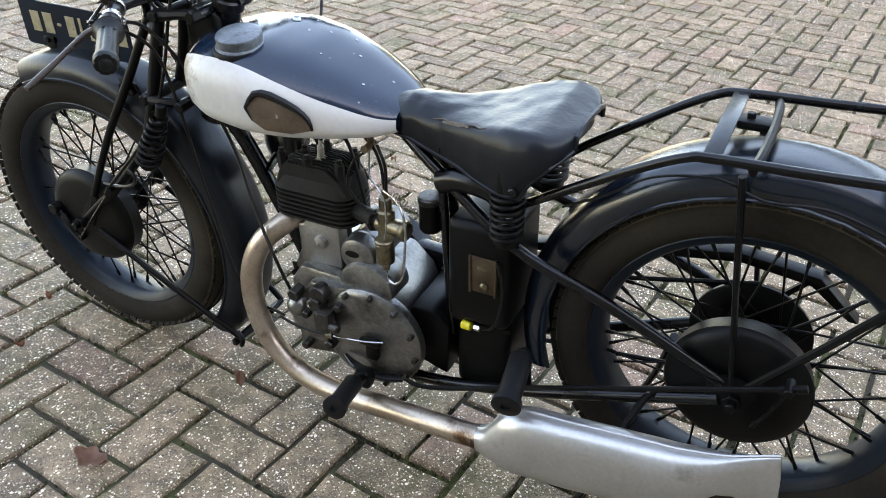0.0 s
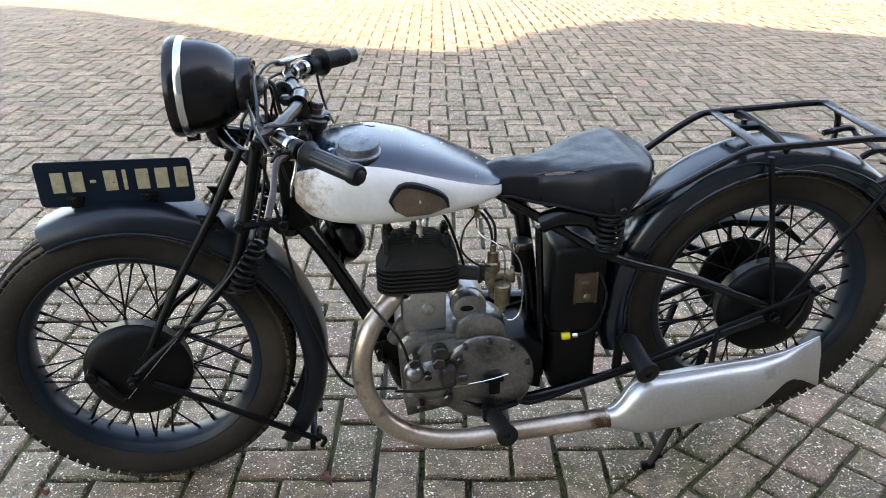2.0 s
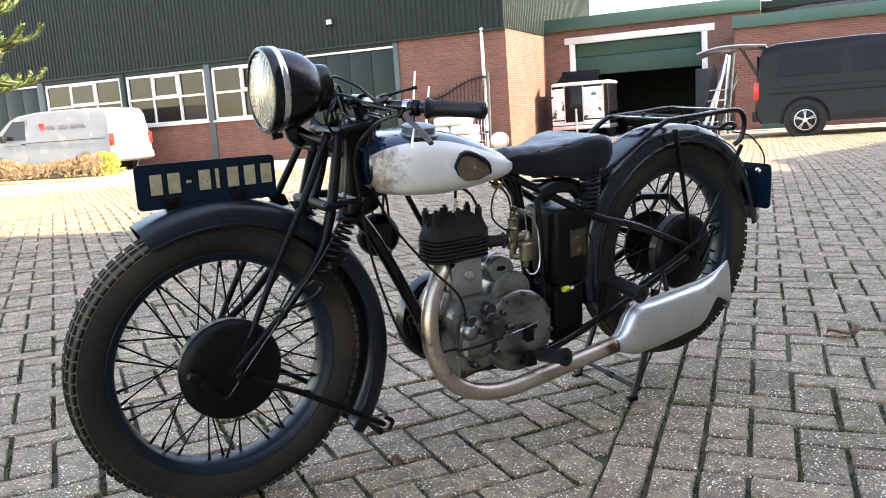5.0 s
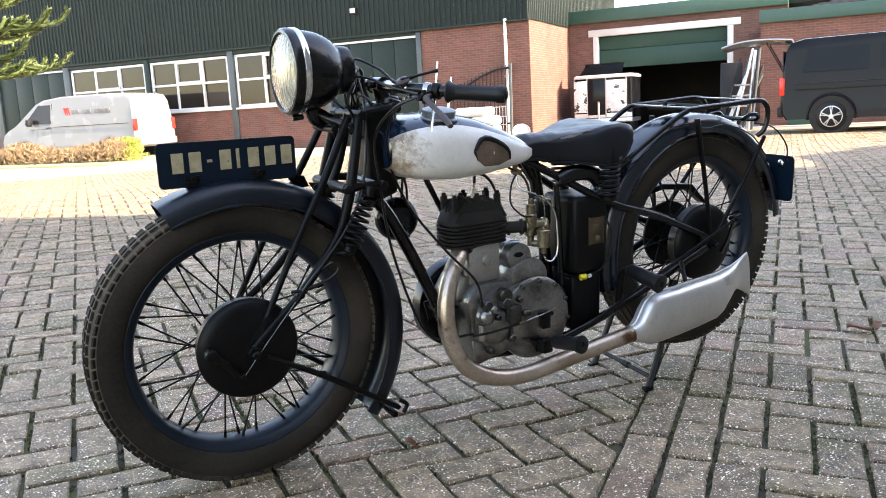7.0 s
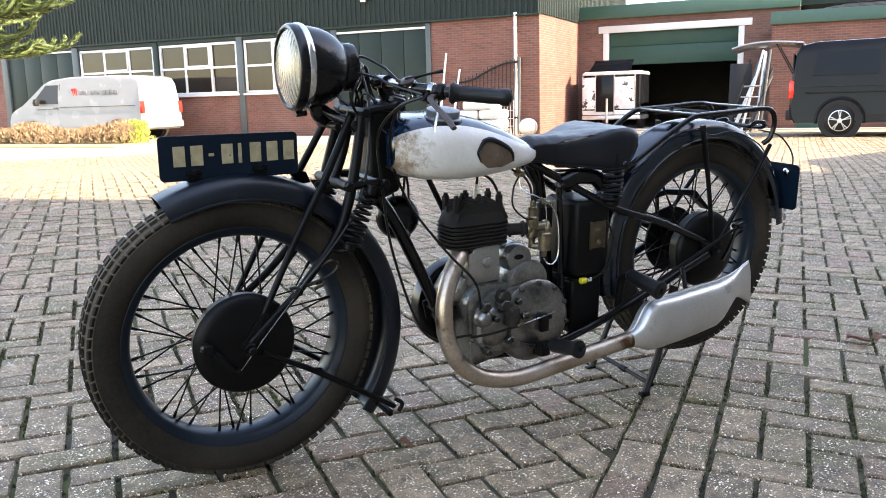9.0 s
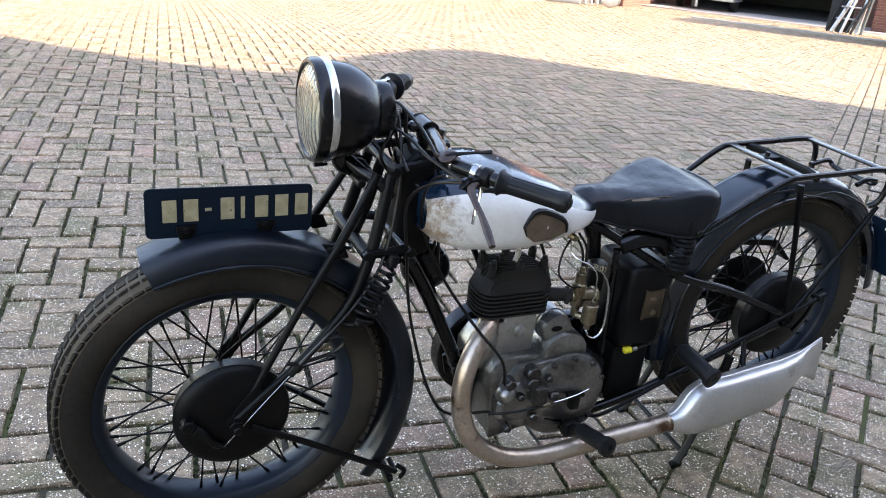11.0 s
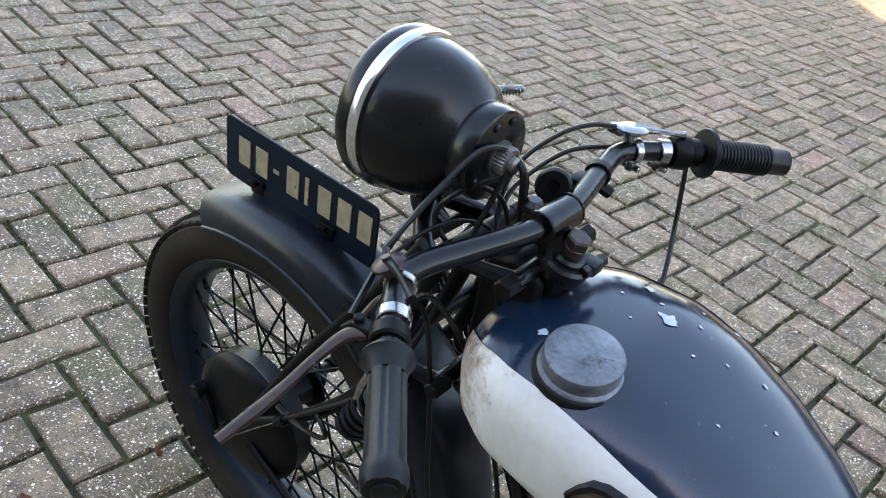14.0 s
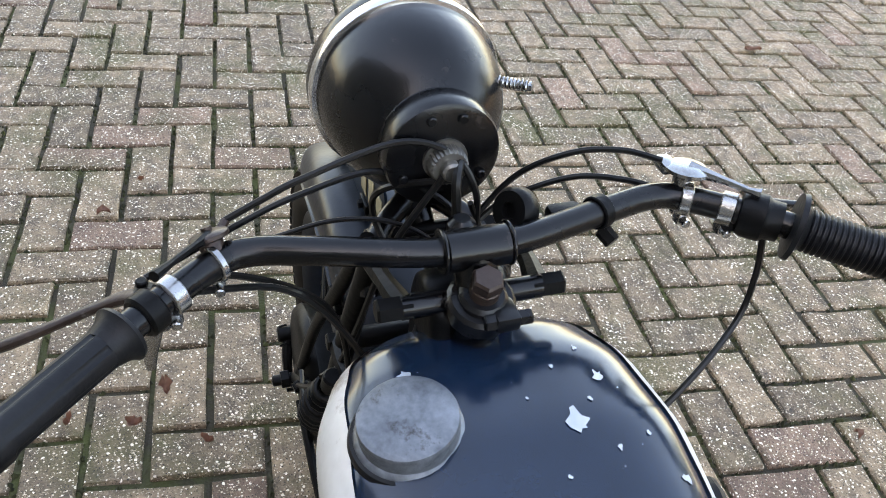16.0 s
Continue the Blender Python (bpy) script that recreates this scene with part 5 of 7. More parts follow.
box(bm, (-0.030, -0.138, 0.318), (0.030, 0.026, 0.042), 0.004)
rod(bm, (-0.012, -0.150, 0.318), (0.006, -0.150, 0.318), 0.009, 14, 0.002)
rod(bm, (-0.030, -0.128, 0.296), (-0.030, -0.128, 0.262), 0.0042, 8)
part("oil_pump", bm, GREASY, crank)
bm = B()
box(bm, (0.062, -0.135, 0.284), (0.022, 0.014, 0.040), 0.003)
box(bm, (0.060, -0.138, 0.300), (0.040, 0.014, 0.010), 0.003)
part("clutch_arm", bm, BLACKM, crank)
cable([(-0.135, -0.128, 0.282), (-0.09, -0.140, 0.286), (-0.02, -0.150, 0.296)], 0.003)
cable([(-0.012, -0.150, 0.298), (0.050, -0.148, 0.306), (0.088, -0.142, 0.312)], 0.0014, CHROME, "bare_cable", "bare steel inner cable")
bm = B()
rod(bm, (-0.022, -0.149, 0.295), (-0.008, -0.150, 0.299), 0.005, 8, 0.001)
part("cable_adjuster", bm, BRASS, crank)
bm = B()
rod(bm, (-0.105, -0.120, 0.300), (-0.105, -0.120, 0.262), 0.007, 10, 0.002)
part("breather", bm, ALLOYL, crank)
# footbrake lip and front engine mount
bm = B()
tube(bm, [(0.000, -0.130, 0.246), (0.030, -0.140, 0.238), (0.075, -0.135, 0.226), (0.110, -0.120, 0.224)], [0.003, 0.008, 0.008, 0.009], 8, flat=0.5)
part("gear_pedal", bm, BLACK, bike)
bm = B()
prism(bm, [(-0.175, 0.330), (-0.105, 0.345), (-0.100, 0.290), (-0.165, 0.285)], -0.030, -0.024, 0.002)
prism(bm, [(-0.175, 0.330), (-0.105, 0.345), (-0.100, 0.290), (-0.165, 0.285)], 0.024, 0.030, 0.002)
for x, z in ((-0.160, 0.318), (-0.118, 0.326), (-0.150, 0.296)):
    rod(bm, (x, -0.045, z), (x, 0.045, z), 0.007, 6, 0.001)
part("engine_plate", bm, BLACKM, bike)
# cylinder barrel
bm = B()
revolve(bm, [(0.038, 0.380), (0.038, 0.480)], (-0.075, -0.034, 0), (0, 0, 1), 32)
part("cylinder", bm, IRON, bike, "sooty cast-iron cylinder")
fin_n = 6
for k in range(fin_n):
    z = 0.4765 + k * 0.0088
    bm = B()
    o = rounded(-0.078, -0.040, 0.080, 0.045, 0.030, 5)
    loft(bm, [[(x, y, z - 0.0016) for x, y in o], [(x, y, z + 0.0016) for x, y in o]])
    part("cooling_fin", bm, IRON, bike)
bm = B()
o = rounded(-0.078, -0.040, 0.070, 0.037, 0.026, 5)
loft(bm, [[(x, y, 0.470) for x, y in o], [(x, y, 0.530) for x, y in o]])
o2 = [rounded(-0.078, -0.040, 0.079, 0.044, 0.028, 5), rounded(-0.077, -0.040, 0.077, 0.042, 0.028, 5), rounded(-0.075, -0.040, 0.072, 0.039, 0.026, 5), rounded(-0.072, -0.040, 0.064, 0.033, 0.024, 5)]
loft(bm, [[(x, y, z) for x, y in o] for o, z in zip(o2, (0.527, 0.534, 0.552, 0.562))])
head = part("cylinder_head", bm, IRON, bike, "sooty finned cylinder head")
for k in range(11):
    y = -0.062 + k * 0.0124
    zz = 0.012 * (1 - (abs(y) / 0.075) ** 2)
    bm = B()
    prism(bm, [(-0.150 + abs(y) * 0.15, 0.534), (-0.145 + abs(y) * 0.2, 0.560 + zz * 0.4), (-0.118, 0.574 + zz * 0.5), (-0.040, 0.574 + zz * 0.5), (-0.008 - abs(y) * 0.2, 0.558 + zz * 0.4), (-0.004, 0.534)], -0.040 + 0.60 * y - 0.0015, -0.040 + 0.60 * y + 0.0015)
    part("head_fin", bm, IRON, head)
for x, y in ((-0.135, -0.064), (-0.080, -0.070), (-0.022, -0.064), (-0.135, -0.016), (-0.080, -0.010), (-0.022, -0.016), (-0.105, -0.040)):
    bm = B()
    rod(bm, (x, y, 0.555), (x, y, 0.588), 0.0085, 6, 0.002)
    rod(bm, (x, y, 0.588), (x, y, 0.594), 0.005, 8)
    part("head_bolt", bm, IRON, head)
bm = B()
rod(bm, (-0.072, -0.042, 0.565), (-0.072, -0.042, 0.580), 0.010, 6, 0.002)
rod(bm, (-0.072, -0.042, 0.580), (-0.070, -0.043, 0.602), 0.006, 12, 0.002)
rod(bm, (-0.070, -0.043, 0.602), (-0.070, -0.043, 0.612), 0.003, 8)
part("spark_plug", bm, mat("plug_porcelain", (0.55, 0.5, 0.42), (0.7, 0.65, 0.56), rough=0.35, scale=50), head, "porcelain spark plug")
cable([(-0.070, -0.043, 0.610), (-0.055, -0.03, 0.632), (-0.02, -0.035, 0.610), (0.005, -0.045, 0.54), (0.02, -0.05, 0.48)], 0.0032, CABLE, "plug_lead")
# tappet cover plate
bm = B()
prism(bm, [(-0.110, 0.384), (-0.026, 0.388), (-0.026, 0.478), (-0.094, 0.472), (-0.098, 0.462), (-0.110, 0.460)], -0.078, -0.050, 0.004)
tap = part("tappet_cover", bm, ALLOYL, bike, "flat pale aluminium tappet cover")
bm = B()
revolve(bm, [(0.0125, 0.0), (0.0130, 0.004), (0.0115, 0.010), (0.006, 0.012), (0.0, 0.0125)], (-0.062, -0.078, 0.436), (0, -1, 0), 28)
rod(bm, (-0.062, -0.089, 0.436), (-0.062, -0.094, 0.436), 0.003, 8)
part("knurled_nut", bm, ALLOYL, tap)
bm = B()
rod(bm, (-0.130, -0.045, 0.345), (-0.102, -0.050, 0.400), 0.018, 14, 0.004)
part("cylinder_base_web", bm, ALLOY, bike)
# dynamo and its drive cover
bm = B()
revolve(bm, [(0.0, 0.0), (0.024, 0.0), (0.032, 0.004), (0.034, 0.010), (0.034, 0.030), (0.036, 0.032), (0.036, 0.036), (0.034, 0.038), (0.034, 0.13)], (0.018, -0.098, 0.436), (0, 1, 0), 36)
dyn = part("dynamo", bm, ALLOY, bike, "round grey dynamo body")
bm = B()
o = [(0.012 + 0.013 * math.cos(2 * math.pi * k / 20), 0.443 + 0.006 * math.sin(2 * math.pi * k / 20)) for k in range(20)]
prism(bm, o, -0.1000, -0.0985)
part("maker_plate", bm, BLACKM, dyn)
bm = B()
arc = [(0.038 + 0.052 * math.cos(radians(a)), 0.386 + 0.046 * math.sin(radians(a))) for a in range(0, 181, 12)]
prism(bm, arc + [(-0.014, 0.372), (0.090, 0.376)], -0.108, -0.045, 0.006)
part("dynamo_drive_cover", bm, ALLOY, bike, "half-round aluminium drive cover")
bm = B()
rod(bm, (0.052, -0.100, 0.382), (0.052, -0.102, 0.416), 0.0055, 10, 0.001)
rod(bm, (0.052, -0.102, 0.414), (0.052, -0.102, 0.420), 0.007, 8, 0.001)
part("oil_filler", bm, ALLOY, bike)
# outside flywheel
bm = B()
revolve(bm, [(0.02, 0.078), (0.10, 0.080), (0.112, 0.084), (0.114, 0.090), (0.114, 0.118), (0.110, 0.122), (0.02, 0.124)], (-0.045, 0, 0.290), (0, 1, 0), 56)
part("flywheel_case", bm, BLACK, bike)
bm = B()
prism(bm, [(-0.05, 0.20), (0.20, 0.23), (0.24, 0.30), (0.20, 0.36), (0.02, 0.37), (-0.10, 0.34)], 0.070, 0.104, 0.008)
part("primary_case", bm, BLACK, bike)
# gearbox
bm = B()
o = [(0.100, 0.236), (0.172, 0.215), (0.176, 0.322), (0.142, 0.348), (0.100, 0.342)]
prism(bm, o, -0.070, 0.070, 0.006)
part("gearbox", bm, BLACKM, bike)

# ---- inlet and carburettor ----
bm = B()
tube(bm, [(-0.010, -0.050, 0.500), (0.030, -0.062, 0.500), (0.055, -0.070, 0.500)], [0.015, 0.014, 0.014], 14)
rod(bm, (0.040, -0.066, 0.500), (0.046, -0.068, 0.500), 0.020, 8, 0.002)
part("inlet_pipe", bm, IRON, bike)
bm = B()
rod(bm, (0.066, -0.072, 0.452), (0.066, -0.072, 0.478), 0.0085, 12, 0.002)
rod(bm, (0.066, -0.072, 0.476), (0.066, -0.072, 0.530), 0.0150, 16, 0.003)
rod(bm, (0.066, -0.072, 0.528), (0.066, -0.072, 0.552), 0.0110, 12, 0.002)
rod(bm, (0.066, -0.072, 0.550), (0.066, -0.072, 0.566), 0.006, 10, 0.002)
rod(bm, (0.050, -0.070, 0.500), (0.100, -0.076, 0.500), 0.0145, 16, 0.002)
rod(bm, (0.096, -0.076, 0.500), (0.108, -0.077, 0.500), 0.0175, 16, 0.003)
carb = part("carburettor", bm, BRASS, bike, "tarnished brass carburettor")
bm = B()
rod(bm, (0.080, -0.104, 0.452), (0.080, -0.104, 0.490), 0.0155, 20, 0.002)
rod(bm, (0.080, -0.104, 0.488), (0.080, -0.104, 0.496), 0.0165, 20, 0.002)
rod(bm, (0.080, -0.104, 0.436), (0.080, -0.104, 0.454), 0.007, 6, 0.002)
tube(bm, [(0.080, -0.104, 0.462), (0.066, -0.080, 0.458)], 0.008, 8)
part("float_bowl", bm, BRASS, carb)
cable([(0.080, -0.104, 0.432), (0.086, -0.108, 0.420), (0.100, -0.112, 0.418), (0.114, -0.112, 0.436), (0.118, -0.108, 0.480), (0.116, -0.100, 0.530), (0.098, -0.09, 0.560), (0.07, -0.082, 0.570)], 0.0021, NICKEL, "fuel_pipe", "bright curved fuel pipe")
cable([(0.066, -0.072, 0.562), (0.060, -0.068, 0.600), (0.045, -0.06, 0.625), (0.02, -0.05, 0.640)], 0.0028)
cable([(0.070, -0.074, 0.562), (0.068, -0.07, 0.605), (0.05, -0.06, 0.635)], 0.0028)
cable([(0.035, -0.060, 0.625), (0.010, -0.075, 0.600), (0.005, -0.082, 0.560), (0.035, -0.085, 0.530), (0.06, -0.085, 0.525)], 0.0022, CABLE, "fuel_hose")
cable([(0.035, -0.060, 0.622), (0.036, -0.066, 0.598), (0.046, -0.080, 0.586), (0.066, -0.092, 0.578), (0.082, -0.100, 0.560), (0.084, -0.104, 0.520), (0.080, -0.104, 0.494)], 0.0016, NICKEL, "fuel_pipe", "grey metal fuel pipe")
coil_bm = B()
coil(coil_bm, (0.085, -0.080, 0.566), (0.112, -0.090, 0.560), 0.006, 0.001, 5)
part("wire_coil", coil_bm, BRASS, bike)

# ---- exhaust ----
bm = B()
EX = [(-0.118, -0.050, 0.462), (-0.140, -0.078, 0.452), (-0.176, -0.104, 0.415), (-0.196, -0.118, 0.355), (-0.192, -0.126, 0.285), (-0.160, -0.134, 0.220), (-0.100, -0.144, 0.182), (-0.020, -0.152, 0.170), (0.080, -0.162, 0.184), (0.190, -0.174, 0.203), (0.285, -0.184, 0.219)]
tube(bm, EX, 0.0198, 18)
pipe = part("exhaust_pipe", bm, PIPE, bike, "heat-stained silver exhaust pipe")
bm = B()
a, b = Vector((0.278, -0.183, 0.2178)), Vector((0.288, -0.184, 0.2195))
rod(bm, a, b, 0.0215, 20, 0.002)
part("pipe_clamp", bm, PIPE, pipe)
bm = B()
path = [((0.285, -0.184, 0.2190), 0.0195, 0.0200), ((0.297, -0.185, 0.2205), 0.0225, 0.0215), ((0.312, -0.185, 0.2245), 0.0340, 0.0250), ((0.328, -0.185, 0.2335), 0.0500, 0.0290), ((0.346, -0.184, 0.2405), 0.0590, 0.0320), ((0.372, -0.182, 0.2455), 0.0625, 0.0340), ((0.430, -0.180, 0.2490), 0.0615, 0.0350), ((0.500, -0.176, 0.2545), 0.0605, 0.0350), ((0.565, -0.172, 0.2600), 0.0585, 0.0340), ((0.592, -0.170, 0.2670), 0.0525, 0.0320), ((0.620, -0.168, 0.2830), 0.0410, 0.0280), ((0.645, -0.166, 0.2955), 0.0330, 0.0220), ((0.665, -0.164, 0.2985), 0.0350, 0.0150), ((0.690, -0.160, 0.2970), 0.0440, 0.0100), ((0.715, -0.157, 0.2935), 0.0560, 0.0075), ((0.726, -0.156, 0.2920), 0.0610, 0.0060)]
rings = []
for (c, hz, hy) in path:
    ring = []
    for k in range(32):
        t = 2 * math.pi * k / 32
        e = 0.72
        ring.append(Vector(c) + Vector((-0.16 * hz * math.sin(t), hy * math.copysign(abs(math.cos(t)) ** e, math.cos(t)), hz * math.copysign(abs(math.sin(t)) ** e, math.sin(t)))))
    rings.append(ring)
loft(bm, rings, cap=False)
sil = part("silencer", bm, SILENCER, bike, "fishtail silver silencer with seam", 50)
bm = B()
tube(bm, [r[8] + Vector((0, 0, 0.0005)) for r in rings], 0.0022, 6, n=2)
part("top_seam", bm, SILENCER, sil)
bm = B()
prism(bm, [(0.7145, 0.344), (0.7170, 0.344), (0.7345, 0.238), (0.7320, 0.238)], -0.160, -0.152)
part("tail_slot", bm, mat("soot_black", (0.01, 0.009, 0.008), rough=0.9, scale=30), sil)
bm = B()
tube(bm, [(0.50, -0.150, 0.300), (0.52, -0.115, 0.340), (0.53, -0.100, 0.345)], 0.006, 8)
part("silencer_bracket", bm, BLACKM, sil)

# silver-capped regulator behind the carburettor
bm = B()
revolve(bm, [(0.0, 0.488), (0.017, 0.488), (0.019, 0.492), (0.019, 0.541)], (0.128, -0.036, 0), (0, 0, 1), 24)
reg = part("regulator", bm, BLACKM, bike, "black regulator can with a silver cap")
bm = B()
revolve(bm, [(0.0195, 0.539), (0.0208, 0.541), (0.0208, 0.549), (0.018, 0.552), (0.0, 0.553)], (0.128, -0.036, 0), (0, 0, 1), 24)
part("regulator_cap", bm, GREASY, reg, "dull silver cap")

# ---- boxes below the saddle ----
bm = B()
box(bm, (0.236, -0.023, 0.458), (0.106, 0.136, 0.190), 0.014, seg=3)
obox = part("oil_tank", bm, BLACKM, bike, "upright black oil tank")
bm = B()
box(bm, (0.247, -0.0925, 0.467), (0.042, 0.003, 0.066), 0.001)
for x in (0.2255, 0.2685):
    box(bm, (x, -0.0935, 0.467), (0.004, 0.006, 0.070), 0.001)
latch = part("latch_plate", bm, mat("brown_tarnished_plate", (0.055, 0.038, 0.024), (0.13, 0.095, 0.062), rough=0.40, metal=0.7, scale=40, fine=200, bump=0.2), obox, "brown tarnished latch plate")
bm = B()
revolve(bm, [(0.007, 0), (0.0075, 0.003), (0.004, 0.006), (0, 0.0065)], (0.250, -0.094, 0.448), (0, -1, 0), 16)
part("latch_knob", bm, BRASS, latch)
bm = B()
box(bm, (0.246, -0.0945, 0.480), (0.016, 0.002, 0.006), 0.0005)
part("latch_knob", bm, BRASS, latch)
bm = B()
box(bm, (0.238, -0.012, 0.284), (0.096, 0.122, 0.148), 0.014, seg=3)
box(bm, (0.238, -0.012, 0.354), (0.102, 0.128, 0.010), 0.003)
bat = part("battery_box", bm, BLACKM, bike, "matt black battery box")
bm = B()
rod(bm, (0.207, -0.083, 0.352), (0.224, -0.084, 0.353), 0.0080, 12, 0.001)
part("terminal_cap", bm, YELLOW, bat, "bright yellow terminal cap")
bm = B()
rod(bm, (0.228, -0.083, 0.352), (0.240, -0.084, 0.353), 0.0055, 6, 0.001)
part("terminal", bm, CHROME, bat)
cable([(0.272, -0.096, 0.50), (0.285, -0.106, 0.46), (0.280, -0.104, 0.41), (0.265, -0.096, 0.372), (0.240, -0.084, 0.353)], 0.0025, CABLE, "battery_lead")
bm = B()
tube(bm, [(0.160, -0.055, 0.595), (0.20, -0.062, 0.610), (0.25, -0.066, 0.606), (0.275, -0.07, 0.585)], 0.020, 14)
part("saddle_bar_sleeve", bm, BLACK, bike)

# ---- pegs, stand, horn ----
def peg(root, tip, r0, name, label):
    root, tip = Vector(root), Vector(tip)
    ax = (tip - root).normalized()
    L = (tip - root).length
    bm = B()
    revolve(bm, [(r0 * 0.5, 0), (r0 * 0.8, L * 0.06), (r0, L * 0.12), (r0, L * 0.86), (r0 * 1.22, L * 0.88), (r0 * 1.25, L * 0.98), (r0 * 0.9, L), (r0 * 0.45, L), (r0 * 0.4, L - 0.004), (0, L - 0.004)], root, ax, 20)
    return part(name, bm, RUBBER, bike, label)


peg((0.052, -0.178, 0.246), (0.066, -0.268, 0.262), 0.0165, "footpeg", "black rubber footpeg")
peg((0.052, 0.165, 0.246), (0.066, 0.255, 0.262), 0.0165, "footpeg", "black rubber footpeg")
peg((0.328, -0.118, 0.362), (0.343, -0.222, 0.343), 0.0185, "pillion_peg", "black rubber pillion peg")
bm = B()
tube(bm, [(0.054, -0.185, 0.247), (0.052, -0.150, 0.230), (0.05, -0.09, 0.205), (0.05, 0.09, 0.205), (0.052, 0.14, 0.230), (0.054, 0.175, 0.247)], 0.010, 10)
box(bm, (0.050, -0.150, 0.228), (0.030, 0.026, 0.034), 0.006)
part("footpeg_bar", bm, BLACKM, bike)
bm = B()
tube(bm, [(0.328, -0.122, 0.362), (0.325, -0.100, 0.340), (0.325, -0.09, 0.270)], 0.010, 10)
part("peg_bracket", bm, BLACKM, bike)
for s, x0, z0 in ((-1, 0.412, 0.026), (1, 0.424, 0.012)):
    bm = B()
    tube(bm, [(x0, s * 0.118, z0), (x0 + 0.035, s * 0.112, 0.10), (x0 + 0.075, s * 0.104, 0.21), (x0 + 0.095, s * 0.098, 0.30)], [0.010, 0.0095, 0.010, 0.012], 10, flat=0.6)
    box(bm, (x0 - 0.004, s * 0.118, z0 - 0.004), (0.03, 0.016, 0.014), 0.003)
    part("stand_leg", bm, BLACKM, bike)
bm = B()
tube(bm, [(0.436, -0.116, 0.040), (0.44, 0.0, 0.045), (0.442, 0.118, 0.050)], 0.006, 8)
rod(bm, (0.440, -0.01, 0.044), (0.440, 0.014, 0.0455), 0.009, 12, 0.002)
part("stand_bar", bm, BLACKM, bike)
bm = B()
HC = Vector((-0.222, 0.058, 0.534))
hx = Vector((-0.35, -0.93, 0.05)).normalized()
revolve(bm, [(0.0, 0.030), (0.016, 0.030), (0.030, 0.026), (0.044, 0.018), (0.050, 0.010), (0.050, -0.004), (0.046, -0.012), (0.030, -0.024), (0.022, -0.040), (0.0, -0.042)], HC, hx, 40)
rod(bm, HC, (-0.225, 0.0, 0.50), 0.008, 8)
part("horn", bm, BLACK, bike, "round black horn on the down tube")

# ---- leaves on the paving ----
def leaf(x, y, size, turn, seed):
    r3 = random.Random(seed)
    bm = B()
    rings = []
    for i in range(9):
        t = i / 8
        w = size * 0.34 * math.sin(math.pi * min(1, t * 0.95 + 0.03)) ** 0.8 * (1 + 0.3 * math.sin(t * 14 + seed))
        z = 0.010 + 0.008 * math.sin(t * 4 + seed) + r3.uniform(0, 0.003)
        rings.append([(size * (t - 0.5), w * u, z + 0.010 * abs(u) ** 1.5) for u in (-1, -0.5, 0, 0.5, 1)])
    loft(bm, rings, closed_ring=False, cap=False)
    bmesh.ops.solidify(bm, geom=bm.faces[:], thickness=0.0012)
    ob = tagged(link("fallen_leaf", bm, LEAF), "dry curled brown leaf lying on the paving", "leaf", "fallen leaves")
    ob.matrix_world = pose(x, y, 0.0, 0, 0, turn)


leaf(1.119, -0.180, 0.085, -28, 1)
leaf(1.185, -0.205, 0.05, 20, 5)
leaf(-0.641, -0.319, 0.066, 10, 2)
leaf(-1.094, -0.224, 0.032, 60, 3)
leaf(-2.205, 2.100, 0.060, 30, 4)
leaf(3.618, 1.373, 0.05, 30, 7)
leaf(-1.714, -0.217, 0.030, 100, 6)

LITTER = ((-1.16, -0.16, 0.03, 0, 20), (-1.02, -0.11, 0.022, 67, 21), (-1.13, -0.33, 0.02, 134, 22), (-1.83, -0.12, 0.026, 21, 23), (-0.66, 1.10, 0.024, 155, 25), (-0.60, 1.16, 0.028, 42, 26), (-1.10, 0.06, 0.02, 176, 28), (-2.60, 0.90, 0.03, 63, 29), (-0.51, -0.02, 0.03, 130, 30))
for lx, ly, lsize, lturn, lseed in LITTER:
    leaf(lx, ly, lsize, lturn, lseed)

